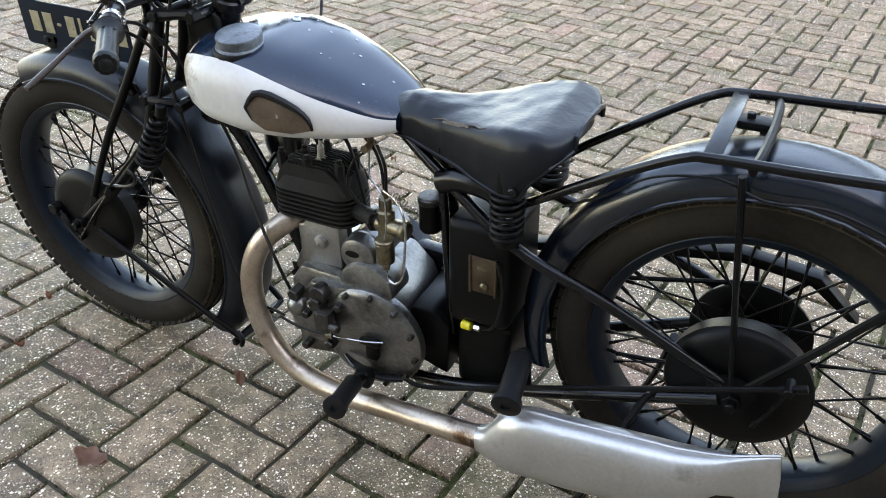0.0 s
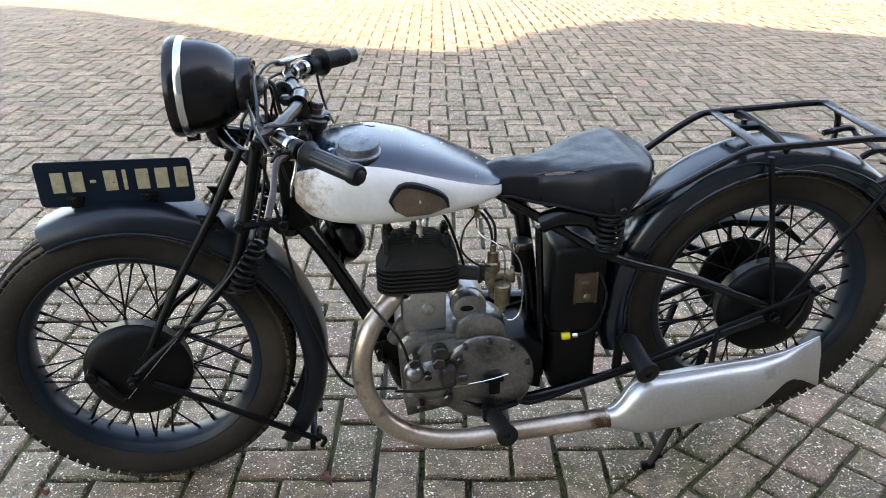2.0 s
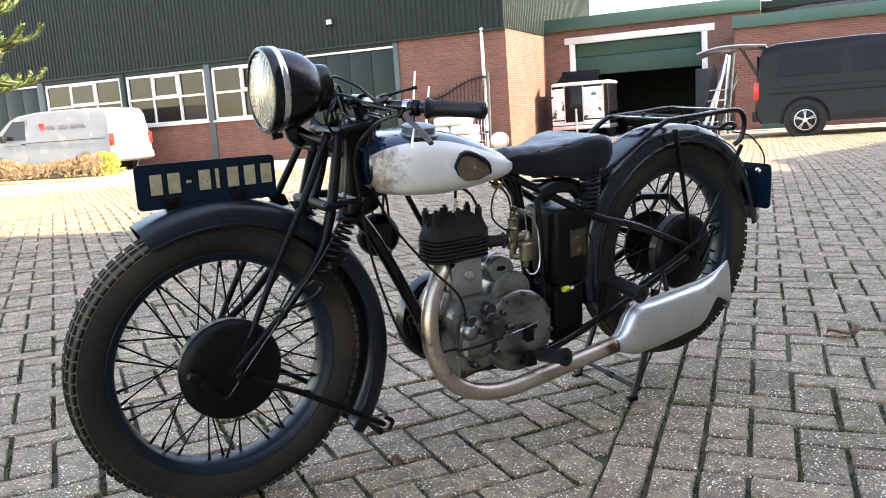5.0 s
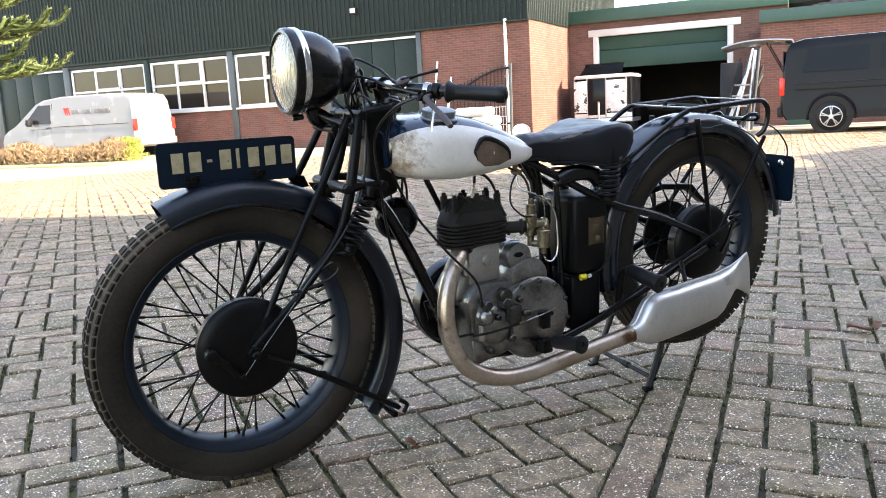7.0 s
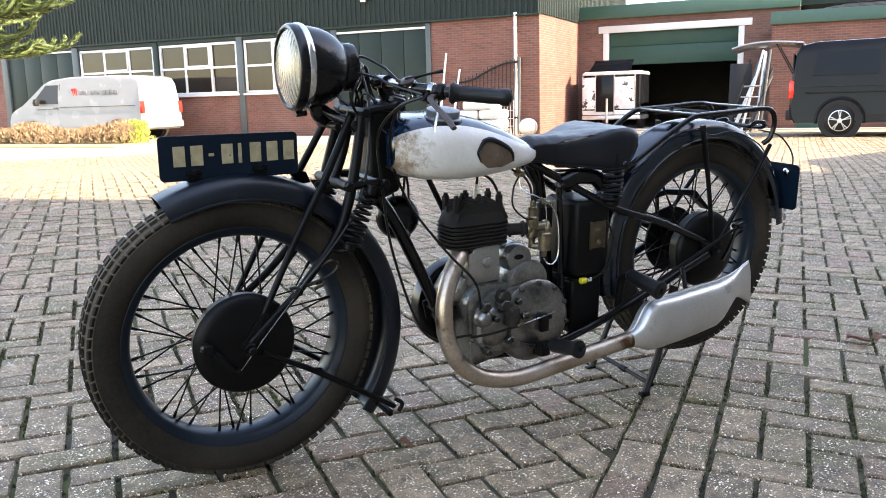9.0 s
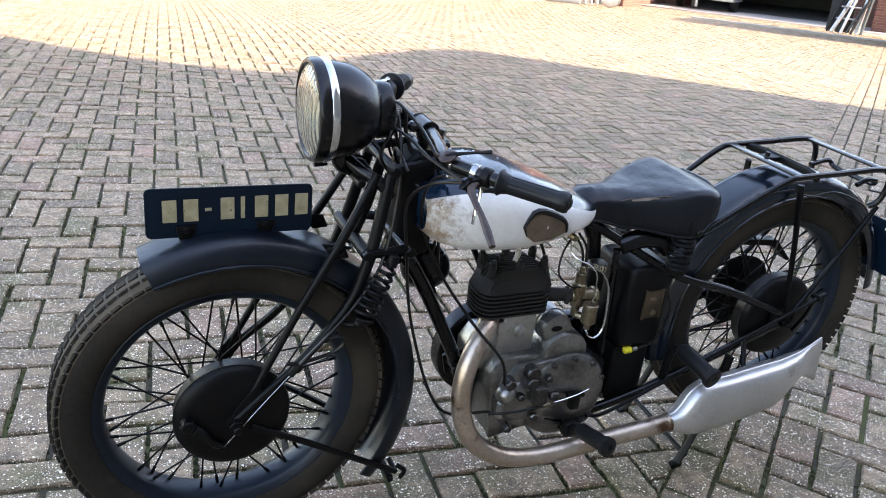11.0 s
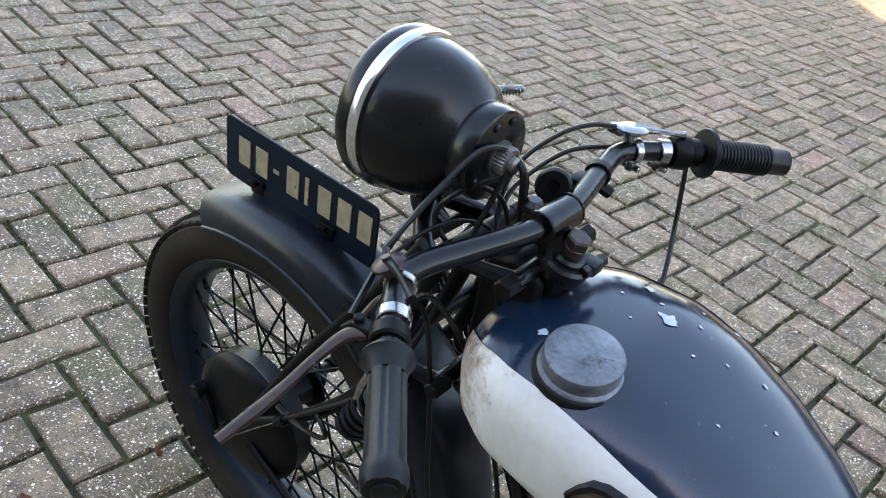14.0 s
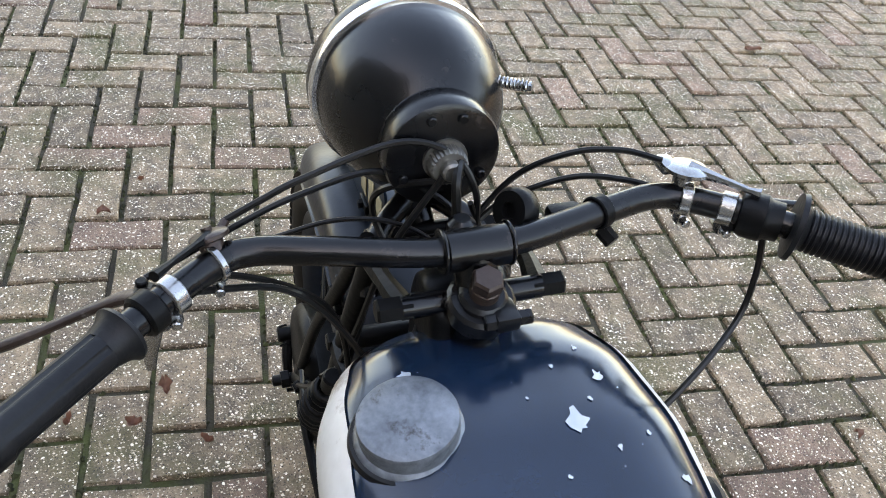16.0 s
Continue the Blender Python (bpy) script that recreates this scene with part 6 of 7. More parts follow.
# ---- far materials ----
def brick_mat(name, c1, c2, mortar):
    m = bpy.data.materials.new(name)
    m.use_nodes = True
    N, K = m.node_tree.nodes, m.node_tree.links
    p = N["Principled BSDF"]
    tc, sep, mx, com = N.new("ShaderNodeTexCoord"), N.new("ShaderNodeSeparateXYZ"), N.new("ShaderNodeMath"), N.new("ShaderNodeCombineXYZ")
    K.new(tc.outputs["Object"], sep.inputs[0])
    K.new(sep.outputs["X"], mx.inputs[0])
    K.new(sep.outputs["Y"], mx.inputs[1])
    K.new(mx.outputs[0], com.inputs["X"])
    K.new(sep.outputs["Z"], com.inputs["Y"])
    br = N.new("ShaderNodeTexBrick")
    br.inputs["Scale"].default_value, br.inputs["Mortar Size"].default_value = 1.0, 0.006
    br.inputs["Brick Width"].default_value, br.inputs["Row Height"].default_value = 0.22, 0.0625
    br.inputs["Color1"].default_value, br.inputs["Color2"].default_value, br.inputs["Mortar"].default_value = (*c1, 1), (*c2, 1), (*mortar, 1)
    K.new(com.outputs[0], br.inputs["Vector"])
    no = N.new("ShaderNodeTexNoise")
    no.inputs["Scale"].default_value, no.inputs["Detail"].default_value = 1.4, 6
    K.new(tc.outputs["Object"], no.inputs["Vector"])
    hs = N.new("ShaderNodeHueSaturation")
    mr = N.new("ShaderNodeMapRange")
    mr.inputs["To Min"].default_value, mr.inputs["To Max"].default_value = 0.6, 1.35
    K.new(no.outputs["Fac"], mr.inputs["Value"])
    K.new(mr.outputs["Result"], hs.inputs["Value"])
    K.new(br.outputs["Color"], hs.inputs["Color"])
    K.new(hs.outputs["Color"], p.inputs["Base Color"])
    bu = N.new("ShaderNodeBump")
    bu.inputs["Strength"].default_value, bu.inputs["Distance"].default_value, bu.invert = 0.6, 0.008, True
    K.new(br.outputs["Fac"], bu.inputs["Height"])
    K.new(bu.outputs["Normal"], p.inputs["Normal"])
    p.inputs["Roughness"].default_value = 0.9
    return m


BRICK = brick_mat("red_brick", (0.18, 0.066, 0.046), (0.125, 0.048, 0.036), (0.145, 0.115, 0.096))
BRICKD = brick_mat("dark_red_brick", (0.15, 0.066, 0.05), (0.10, 0.047, 0.036), (0.11, 0.09, 0.075))
CLAD = mat("green_corrugated_cladding", (0.0125, 0.0200, 0.0180), (0.019, 0.028, 0.025), rough=0.55, spec=0.14, scale=0.6, fine=12, bump=0.05, dist=0.01)
GREEN = mat("dark_green_painted_steel", (0.0075, 0.0165, 0.0138), (0.014, 0.025, 0.021), rough=0.5, spec=0.2, scale=1.5, fine=20, bump=0.05)
GREENL = mat("green_fascia", (0.022, 0.070, 0.050), (0.035, 0.088, 0.066), rough=0.5, scale=1.0, fine=15, bump=0.05)
DOORGREEN = mat("deep_green_door_paint", (0.010, 0.044, 0.032), (0.016, 0.056, 0.042), rough=0.45, spec=0.3, scale=1.0, fine=15, bump=0.05)
POST = mat("blue_grey_post_paint", (0.034, 0.046, 0.049), (0.054, 0.066, 0.070), rough=0.5, scale=2)
WHITE = mat("white_paint", (0.50, 0.495, 0.475), (0.60, 0.59, 0.57), rough=0.5, scale=2, bump=0.04)
VANWHITE = mat("silver_white_van_paint", (0.20, 0.206, 0.215), (0.235, 0.241, 0.248), rough=0.25, spec=0.35, scale=2, bump=0.0)
VANBLACK = mat("dark_grey_van_paint", (0.0045, 0.0050, 0.0068), (0.0070, 0.0078, 0.0105), rough=0.13, spec=0.13, scale=2, bump=0.0)
DARKPLASTIC = mat("dark_plastic", (0.008, 0.008, 0.009), (0.014, 0.014, 0.015), rough=0.55, spec=0.25, scale=8)
# Indoor shade is put into this dark colour of floors and inner walls.
ROOM = mat("shade_toned_interior", (0.05, 0.047, 0.043), (0.09, 0.085, 0.078), rough=0.9, scale=2)
REDLAMP = mat("red_tail_lamp", (0.6, 0.02, 0.015), (0.75, 0.04, 0.03), rough=0.2, scale=8)
STEEL = mat("galvanised_steel", (0.42, 0.43, 0.44), (0.6, 0.61, 0.62), rough=0.35, metal=0.8, scale=10)
PANE = mat("window_pane", (0.014, 0.012, 0.010), (0.028, 0.023, 0.019), rough=0.03, spec=0.28, scale=1, bump=0.0, rvar=0.01)
TINT = mat("tinted_glass", (0.004, 0.0046, 0.006), (0.006, 0.007, 0.009), rough=0.08, spec=0.14, scale=1, bump=0.0, rvar=0.02)
CONCRETE = mat("grey_concrete_strip", (0.24, 0.23, 0.21), (0.34, 0.325, 0.30), rough=0.95, scale=1.2, fine=30, bump=0.3, dist=0.004)


def fbox(a, b, bevel=0.0):
    """A box between two corners in the frame of the buildings."""
    bm = B()
    return box(bm, [(p + q) / 2 for p, q in zip(a, b)], [abs(q - p) for p, q in zip(a, b)], bevel)


def piece(root, name, a, b, material, bevel=0.0, label=""):
    return part(name, fbox(a, b, bevel), material, root, label)


# ---- warehouse: brick base, windows, green corrugated upper storey ----
ware = tagged(empty("warehouse", FAR), "green corrugated warehouse over red brick with white windows", "building")
T = 0.28
piece(ware, "wall", (-17.15, 0, -0.3), (-6.42, T, 1.28), BRICK)
piece(ware, "wall", (-3.23, 0, -0.3), (0, T, 3.16), BRICK)
piece(ware, "wall", (-0.28, T, -0.3), (0, 3.75, 3.16), BRICK, label="sunlit brick return wall")
piece(ware, "wall", (-36, 0, -0.3), (-20.95, T, 3.16), BRICK)
piece(ware, "beam", (-36, -0.02, 3.0), (-3.23, T, 3.2), GREEN)
piece(ware, "back_wall", (-36, 9.7, -0.3), (-0.3, 10, 6.2), BRICK)
piece(ware, "roof", (-36, 0.05, 6.2), (0, 10, 6.4), GREEN)
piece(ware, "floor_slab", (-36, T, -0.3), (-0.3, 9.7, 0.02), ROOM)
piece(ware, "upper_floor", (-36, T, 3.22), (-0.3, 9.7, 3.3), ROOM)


def corrugated(name, s0, s1, z0, z1, root, m=None, pitch=0.16, depth=0.035):
    """Trapezoid sheet: s along it, q outwards."""
    bm = B()
    prof = []
    n = int((s1 - s0) / pitch)
    for k in range(n):
        b = s0 + k * pitch
        prof += [(b, 0), (b + 0.55 * pitch, 0), (b + 0.66 * pitch, -depth), (b + 0.90 * pitch, -depth), (b + pitch, 0)]
    loft(bm, [[(s, q, z) for s, q in prof] for z in (z0, z1)], closed_ring=False, cap=False)
    bmesh.ops.reverse_faces(bm, faces=bm.faces[:])
    back = [(s, q + 0.012) for s, q in prof]
    loft(bm, [[(s, q, z) for s, q in back] for z in (z0, z1)], closed_ring=False, cap=False)
    ob = part(name, bm, CLAD, root, "green ribbed steel cladding")
    ob.data.shade_flat()
    if m is not None:
        ob.matrix_basis = m
    return ob


corrugated("cladding", -36, 0.0, 3.16, 6.3, ware)
corrugated("side_cladding", 0, 9.9, 3.16, 6.3, ware, pose(0.02, 0, 0, 0, 0, 90))
for s0, s1, mat_ in ((-17.3, -17.02, POST), (-13.52, -13.32, GREEN), (-10.03, -9.80, POST), (-6.5, -6.30, POST), (-3.35, -3.2, POST), (-20.98, -20.7, POST)):
    piece(ware, "post", (s0, -0.05, -0.3), (s1, 0.12, 3.1), mat_, 0.01)
for s0, s1 in ((-20.7, -17.3), (-6.3, -3.35)):
    n = 4
    for k in range(n):
        w = (s1 - s0) / n
        piece(ware, "door_leaf", (s0 + k * w + 0.008, 0.02, 0.02), (s0 + (k + 1) * w - 0.008, 0.08, 2.98), GREEN, 0.008)
    piece(ware, "door_head", (s0, -0.03, 2.96), (s1, 0.05, 3.02), WHITE, 0.005)


def window(root, s0, s1, z0, z1, cols, opener=None, q=0.06):
    """White timber window: outer frame, bars, a pane in each light."""
    bm = B()
    f = 0.085
    for a, b in (((s0, q - 0.05, z0), (s1, q + 0.05, z0 + f)), ((s0, q - 0.05, z1 - f), (s1, q + 0.05, z1)), ((s0, q - 0.05, z0), (s0 + f, q + 0.05, z1)), ((s1 - f, q - 0.05, z0), (s1, q + 0.05, z1))):
        box(bm, [(p + r) / 2 for p, r in zip(a, b)], [abs(r - p) for p, r in zip(a, b)], 0.006)
    zm = z0 + (z1 - z0) * 0.52
    box(bm, ((s0 + s1) / 2, q, zm), (s1 - s0 - 0.1, 0.09, 0.075), 0.006)
    w = (s1 - s0) / cols
    for k in range(1, cols):
        box(bm, (s0 + k * w, q, (z0 + z1) / 2), (0.075, 0.085, z1 - z0 - 0.1), 0.006)
    if opener is not None:
        x0, x1 = s0 + opener * w, s0 + (opener + 1) * w
        for a, b in (((x0 + 0.03, zm + 0.03), (x1 - 0.03, zm + 0.09)), ((x0 + 0.03, z1 - 0.13), (x1 - 0.03, z1 - 0.07)), ((x0 + 0.03, zm + 0.03), (x0 + 0.09, z1 - 0.07)), ((x1 - 0.09, zm + 0.03), (x1 - 0.03, z1 - 0.07))):
            box(bm, ((a[0] + b[0]) / 2, q - 0.02, (a[1] + b[1]) / 2), (abs(b[0] - a[0]), 0.09, abs(b[1] - a[1])), 0.006)
    win = part("window", bm, WHITE, root, "white multi-pane timber window")
    for k in range(cols):
        for a, b in ((z0 + 0.05, zm - 0.03), (zm + 0.03, z1 - 0.05)):
            r4 = random.Random(k * 7 + int(s0 * 10))
            ob = part("pane", fbox((s0 + k * w + 0.03, -0.004, a), (s0 + (k + 1) * w - 0.03, 0.004, b)), PANE, win)
            ob.matrix_basis = Matrix.Translation((0, q + 0.01, 0)) @ pose(0, 0, 0, r4.uniform(-0.3, 0.3), 0, r4.uniform(-0.3, 0.3))
    part("sill", fbox((s0 - 0.05, q - 0.14, z0 - 0.06), (s1 + 0.05, q + 0.06, z0), 0.006), WHITE, win)


window(ware, -16.98, -13.54, 1.34, 2.98, 3, 1)
window(ware, -13.30, -10.05, 1.34, 2.98, 3, 1)
window(ware, -9.78, -6.52, 1.34, 2.98, 3, 1)
bm = B()
rod(bm, (-0.66, -0.06, 0.0), (-0.66, -0.06, 3.22), 0.045, 14)
for z in (0.6, 1.7, 2.8):
    rod(bm, (-0.66, -0.06, z), (-0.66, -0.06, z + 0.04), 0.055, 14)
part("downpipe", bm, WHITE, ware, "white plastic downpipe")
bm = B()
box(bm, (-5.27, -0.12, 3.87), (0.22, 0.10, 0.17), 0.02)
fl = part("floodlight", bm, DARKPLASTIC, ware)
bm = B()
box(bm, (-5.27, -0.172, 3.87), (0.17, 0.012, 0.13), 0.004)
part("lamp_glass", bm, WHITE, fl)
piece(ware, "ledge", (-36, -0.10, 3.12), (0.03, 0.0, 3.17), GREEN, 0.004)

# ---- garage with half-raised green door ----
gar = tagged(empty("garage", FAR), "dark brick garage with half-raised green door in white frame", "building")
Q = 3.75
piece(gar, "wall", (0, Q, -0.3), (0.78, Q + T, 3.24), BRICKD)
piece(gar, "wall", (4.78, Q, -0.3), (6.2, Q + T, 3.24), BRICKD)
piece(gar, "wall", (0.78, Q, 3.02), (4.78, Q + T, 3.24), BRICKD)
piece(gar, "fascia", (0, Q - 0.12, 3.24), (6.2, Q + T, 3.62), GREENL, 0.01)
piece(gar, "roof", (0, Q + T, 3.3), (20, Q + 9, 3.5), GREEN)
piece(gar, "lintel", (0.62, Q - 0.04, 2.83), (4.98, Q + 0.1, 3.03), WHITE, 0.01)
piece(gar, "jamb", (0.76, Q - 0.03, 0), (0.92, Q + 0.12, 2.83), WHITE, 0.01)
piece(gar, "jamb", (4.62, Q - 0.03, 0), (4.78, Q + 0.12, 2.83), WHITE, 0.01)
for k, (z0, z1) in enumerate(((1.88, 2.42), (2.43, 2.95))):
    piece(gar, "door_panel", (0.92, Q + 0.14, z0), (4.62, Q + 0.20, z1), DOORGREEN, 0.008, "raised green door panel")
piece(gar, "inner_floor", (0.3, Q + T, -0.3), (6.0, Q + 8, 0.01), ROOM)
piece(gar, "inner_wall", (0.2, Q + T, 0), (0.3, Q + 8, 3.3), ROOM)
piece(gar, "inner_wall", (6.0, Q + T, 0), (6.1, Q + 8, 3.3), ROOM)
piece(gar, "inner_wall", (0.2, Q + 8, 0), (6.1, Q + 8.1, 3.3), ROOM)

annex = tagged(empty("annex", FAR), "low red brick annex with green fascia", "building")
piece(annex, "wall", (5.62, 2.0, -0.3), (22, 2.0 + T, 2.66), BRICK)
piece(annex, "side_wall", (5.62, 2.0 + T, -0.3), (5.62 + T, 3.75, 2.66), BRICKD)
piece(annex, "fascia", (5.58, 1.9, 2.66), (22, 2.4, 2.98), GREENL, 0.01)
piece(annex, "roof", (5.62, 2.4, 2.66), (22, 9, 2.8), GREEN)
piece(annex, "door", (6.28, 1.97, 0.0), (7.2, 2.02, 2.1), GREENL, 0.01)
# timber and gutters lying on the annex roof
rr = random.Random(3)
for k in range(7):
    bm = B()
    s0 = 6.6 + rr.uniform(0, 1.0)
    tube(bm, [(s0, 2.6 + 0.15 * k, 3.02 + 0.04 * (k % 3)), (s0 + 5 + rr.uniform(0, 2), 2.6 + 0.15 * k, 3.05 + 0.05 * (k % 3))], 0.05, 8, n=1)
    ob = tagged(link("roof_batten", bm, DARKPLASTIC), "long dark length lying on the flat roof", "batten", "lengths on the roof")
    ob.matrix_world = FAR
kerb = B()
box(kerb, (0, 0, -0.02), (9.5, 2.2, 0.10), 0.01)
tagged(link("apron", kerb, CONCRETE), "grey concrete apron before the garage", "pavement", kind="structure").matrix_world = far(4.5, 2.6)
kerb = B()
box(kerb, (0, 0, -0.015), (14, 0.14, 0.10), 0.01)
tagged(link("kerb", kerb, CONCRETE), "low concrete kerb beside the annex", "kerb", kind="structure").matrix_world = far(9.0, -0.9)


# ---- vans ----
def van(name, m, paint, label, tailgate=False, cargo_marks=False, dark_side=False):
    root = tagged(empty(name, m), label, "van")
    L, Wd = 5.2, 1.92
    f, r = -L / 2, L / 2
    prof = [(f + 0.02, 0.45), (f, 0.62), (f + 0.10, 0.86), (f + 0.28, 0.98), (f + 0.55, 1.10), (f + 0.85, 1.32), (f + 1.42, 1.76), (f + 1.75, 1.89), (f + 2.4, 1.955), (0.6, 1.97), (r - 0.45, 1.945), (r - 0.20, 1.88), (r - 0.10, 1.70), (r - 0.03, 1.0), (r, 0.60), (r - 0.02, 0.42), (r - 0.10, 0.30), (f + 0.15, 0.28)]
    bm = B()
    rows = []
    for u, tuck in ((-1.0, 0.05), (-0.97, 0.012), (-0.90, 0.0), (0.90, 0.0), (0.97, 0.012), (1.0, 0.05)):
        row = []
        for x, z in prof:
            lean = max(0, z - 1.0) * 0.13
            cx = x + (-x / abs(x)) * tuck if abs(x) > 0.1 else x
            row.append((cx, u * (Wd / 2) - math.copysign(lean, u), z - (tuck if z > 1.8 else 0)))
        rows.append(row)
    loft(bm, rows)
    bmesh.ops.recalc_face_normals(bm, faces=bm.faces[:])
    body = part("body", bm, paint, root, sharp=30)
    for s in SIDES:
        def side(z):
            return s * (Wd / 2 + 0.004) - math.copysign(max(0, z - 1.0) * 0.13, s)
        def flat(nm, pts, material, off=0.0, lab=""):
            bm = B()
            a = [bm.verts.new((x, side(z) + s * off, z)) for x, z in pts]
            b = [bm.verts.new((x, side(z) - s * 0.02, z)) for x, z in pts]
            n = len(a)
            bm.faces.new(a)
            bm.faces.new(b[::-1])
            for k in range(n):
                bm.faces.new((a[k], b[k], b[(k + 1) % n], a[(k + 1) % n]))
            bmesh.ops.recalc_face_normals(bm, faces=bm.faces[:])
            return part(nm, bm, material, root, lab)
        flat("cab_window", [(f + 0.98, 1.16), (f + 2.02, 1.14), (f + 2.02, 1.72), (f + 1.55, 1.72)], PANE, 0.002)
        if dark_side:
            flat("side_window", [(f + 2.2, 1.26), (f + 3.35, 1.26), (f + 3.35, 1.74), (f + 2.2, 1.74)], TINT, 0.002)
            flat("side_window", [(f + 3.55, 1.26), (r - 0.42, 1.26), (r - 0.52, 1.74), (f + 3.55, 1.74)], TINT, 0.002)
        for z0, z1, x0, x1 in ((1.03, 1.045, f + 2.1, r - 0.25), (0.98, 0.99, f + 1.2, f + 2.05)):
            flat("seam", [(x0, z0), (x1, z0), (x1, z1), (x0, z1)], DARKPLASTIC, 0.003)
        flat("door_gap", [(f + 2.08, 0.40), (f + 2.092, 0.40), (f + 2.092, 1.75), (f + 2.08, 1.75)], DARKPLASTIC, 0.003)
        if dark_side:
            flat("side_crease", [(f + 1.2, 0.90), (r - 0.30, 0.90), (r - 0.30, 0.925), (f + 1.2, 0.925)], paint, 0.012)
        flat("side_moulding", [(f + 1.5, 0.33), (r - 1.25, 0.33), (r - 1.25, 0.46), (f + 1.5, 0.46)], DARKPLASTIC if dark_side else paint, 0.010)
        bm = B()
        box(bm, (f + 1.95, side(0.98) + s * 0.012, 1.02), (0.16, 0.03, 0.035), 0.01)
        part("door_handle", bm, DARKPLASTIC, root)
        bm = B()
        box(bm, (f + 1.30, s * (Wd / 2 + 0.12), 1.20), (0.12, 0.18, 0.22), 0.04)
        part("wing_mirror", bm, DARKPLASTIC, root)
        bm = B()
        box(bm, (r - 0.035, s * (Wd / 2 - 0.06), 0.98), (0.10, 0.13, 0.36), 0.02)
        part("tail_light", bm, REDLAMP, root, "red tail lamp")
        bm = B()
        box(bm, (f + 0.16, s * (Wd / 2 - 0.20), 0.84), (0.20, 0.30, 0.16), 0.04)
        part("headlight", bm, PANE, root)
        for wx in (f + 0.95, r - 0.98):
            bm = B()
            revolve(bm, [(0.36, -0.02), (0.40, 0.0), (0.41, 0.016), (0.385, 0.02), (0.30, 0.012)], (wx, s * (Wd / 2 - 0.012), 0.34), (0, s, 0), 40, cap=False)
            part("wheel_arch", bm, DARKPLASTIC if dark_side else paint, root)
            if dark_side:
                bm = B()
                tube(bm, [(wx + 0.45 * math.cos(radians(a)), s * (Wd / 2 - 0.004), 0.34 + 0.45 * math.sin(radians(a))) for a in range(-8, 189, 14)], 0.030, 8, n=2)
                part("arch_flare", bm, paint, root)
            bm = B()
            revolve(bm, [(0.20, 0.015), (0.23, 0.0), (0.30, -0.01), (0.33, -0.03), (0.335, -0.10), (0.33, -0.20)], (wx, s * (Wd / 2 + 0.006), 0.335), (0, s, 0), 40)
            wh = part("wheel", bm, RUBBER, root, "road wheel")
            bm = B()
            c = Vector((wx, s * (Wd / 2 + 0.012), 0.335))
            revolve(bm, [(0.21, 0.0), (0.215, 0.012), (0.20, 0.014), (0.195, 0.0)], c, (0, s, 0), 40, cap=False)
            for k in range(5):
                a = 2 * math.pi * k / 5 + 0.3
                for d in (-0.12, 0.12):
                    p = c + Vector((0.04 * math.cos(a), s * 0.010, 0.04 * math.sin(a)))
                    q = c + Vector((0.20 * math.cos(a + d), s * 0.008, 0.20 * math.sin(a + d)))
                    tube(bm, [p, q], 0.018, 6, n=1, flat=0.6)
            revolve(bm, [(0.05, 0.0), (0.05, 0.016), (0.0, 0.02)], c, (0, s, 0), 20)
            part("alloy_rim", bm, STEEL, wh, "bright spoked alloy rim")
    bm = B()
    ws = [(f + 0.62, -0.80, 1.13), (f + 1.40, -0.72, 1.73), (f + 1.40, 0.72, 1.73), (f + 0.62, 0.80, 1.13)]
    a = [bm.verts.new((x - 0.02, y, z + 0.03)) for x, y, z in ws]
    bm.faces.new(a)
    bmesh.ops.solidify(bm, geom=bm.faces[:], thickness=0.02)
    part("windscreen", bm, PANE, root)
    bm = B()
    box(bm, (r - 0.02, 0, 0.46), (0.16, Wd - 0.06, 0.22), 0.04)
    part("rear_bumper", bm, DARKPLASTIC if dark_side else paint, root)
    bm = B()
    box(bm, (f + 0.06, 0, 0.45), (0.20, Wd - 0.10, 0.26), 0.05)
    part("front_bumper", bm, DARKPLASTIC if dark_side else paint, root)
    if tailgate:
        bm = B()
        rows = []
        for t in range(9):
            u = t / 8
            x = r - 0.22 + 1.42 * u
            z = 1.93 + 0.10 * math.sin(u * 1.6) - 0.16 * u * u * u
            rows.append([(x, -0.80 + 0.1 * u, z), (x, -0.72 + 0.1 * u, z + 0.035), (x, 0.72 - 0.1 * u, z + 0.035), (x, 0.80 - 0.1 * u, z), (x, 0.70 - 0.1 * u, z - 0.035), (x, -0.70 + 0.1 * u, z - 0.035)])
        loft(bm, rows)
        bmesh.ops.recalc_face_normals(bm, faces=bm.faces[:])
        gate = part("tailgate", bm, mat("grey_tailgate", (0.06, 0.06, 0.065), (0.09, 0.09, 0.095), rough=0.3, scale=3), root, "raised tailgate")
        for y in (-0.72, 0.72):
            bm = B()
            rod(bm, (r - 0.10, y, 1.20), (r + 0.30, y * 0.97, 1.94), 0.014, 8)
            part("gas_strut", bm, DARKPLASTIC, gate)
        # Dark slab on the closed body paints the shade of the open hold.
        bm = B()
        box(bm, (r - 0.05, 0, 1.12), (0.02, 1.5, 1.2), 0.02)
        part("load_shade_panel", bm, DARKPLASTIC, root)
    else:
        for y0, y1 in ((-0.76, -0.06), (0.06, 0.76)):
            bm = B()
            box(bm, (r - 0.07, (y0 + y1) / 2, 1.45), (0.03, y1 - y0, 0.42), 0.02)
            part("rear_window", bm, paint, root)
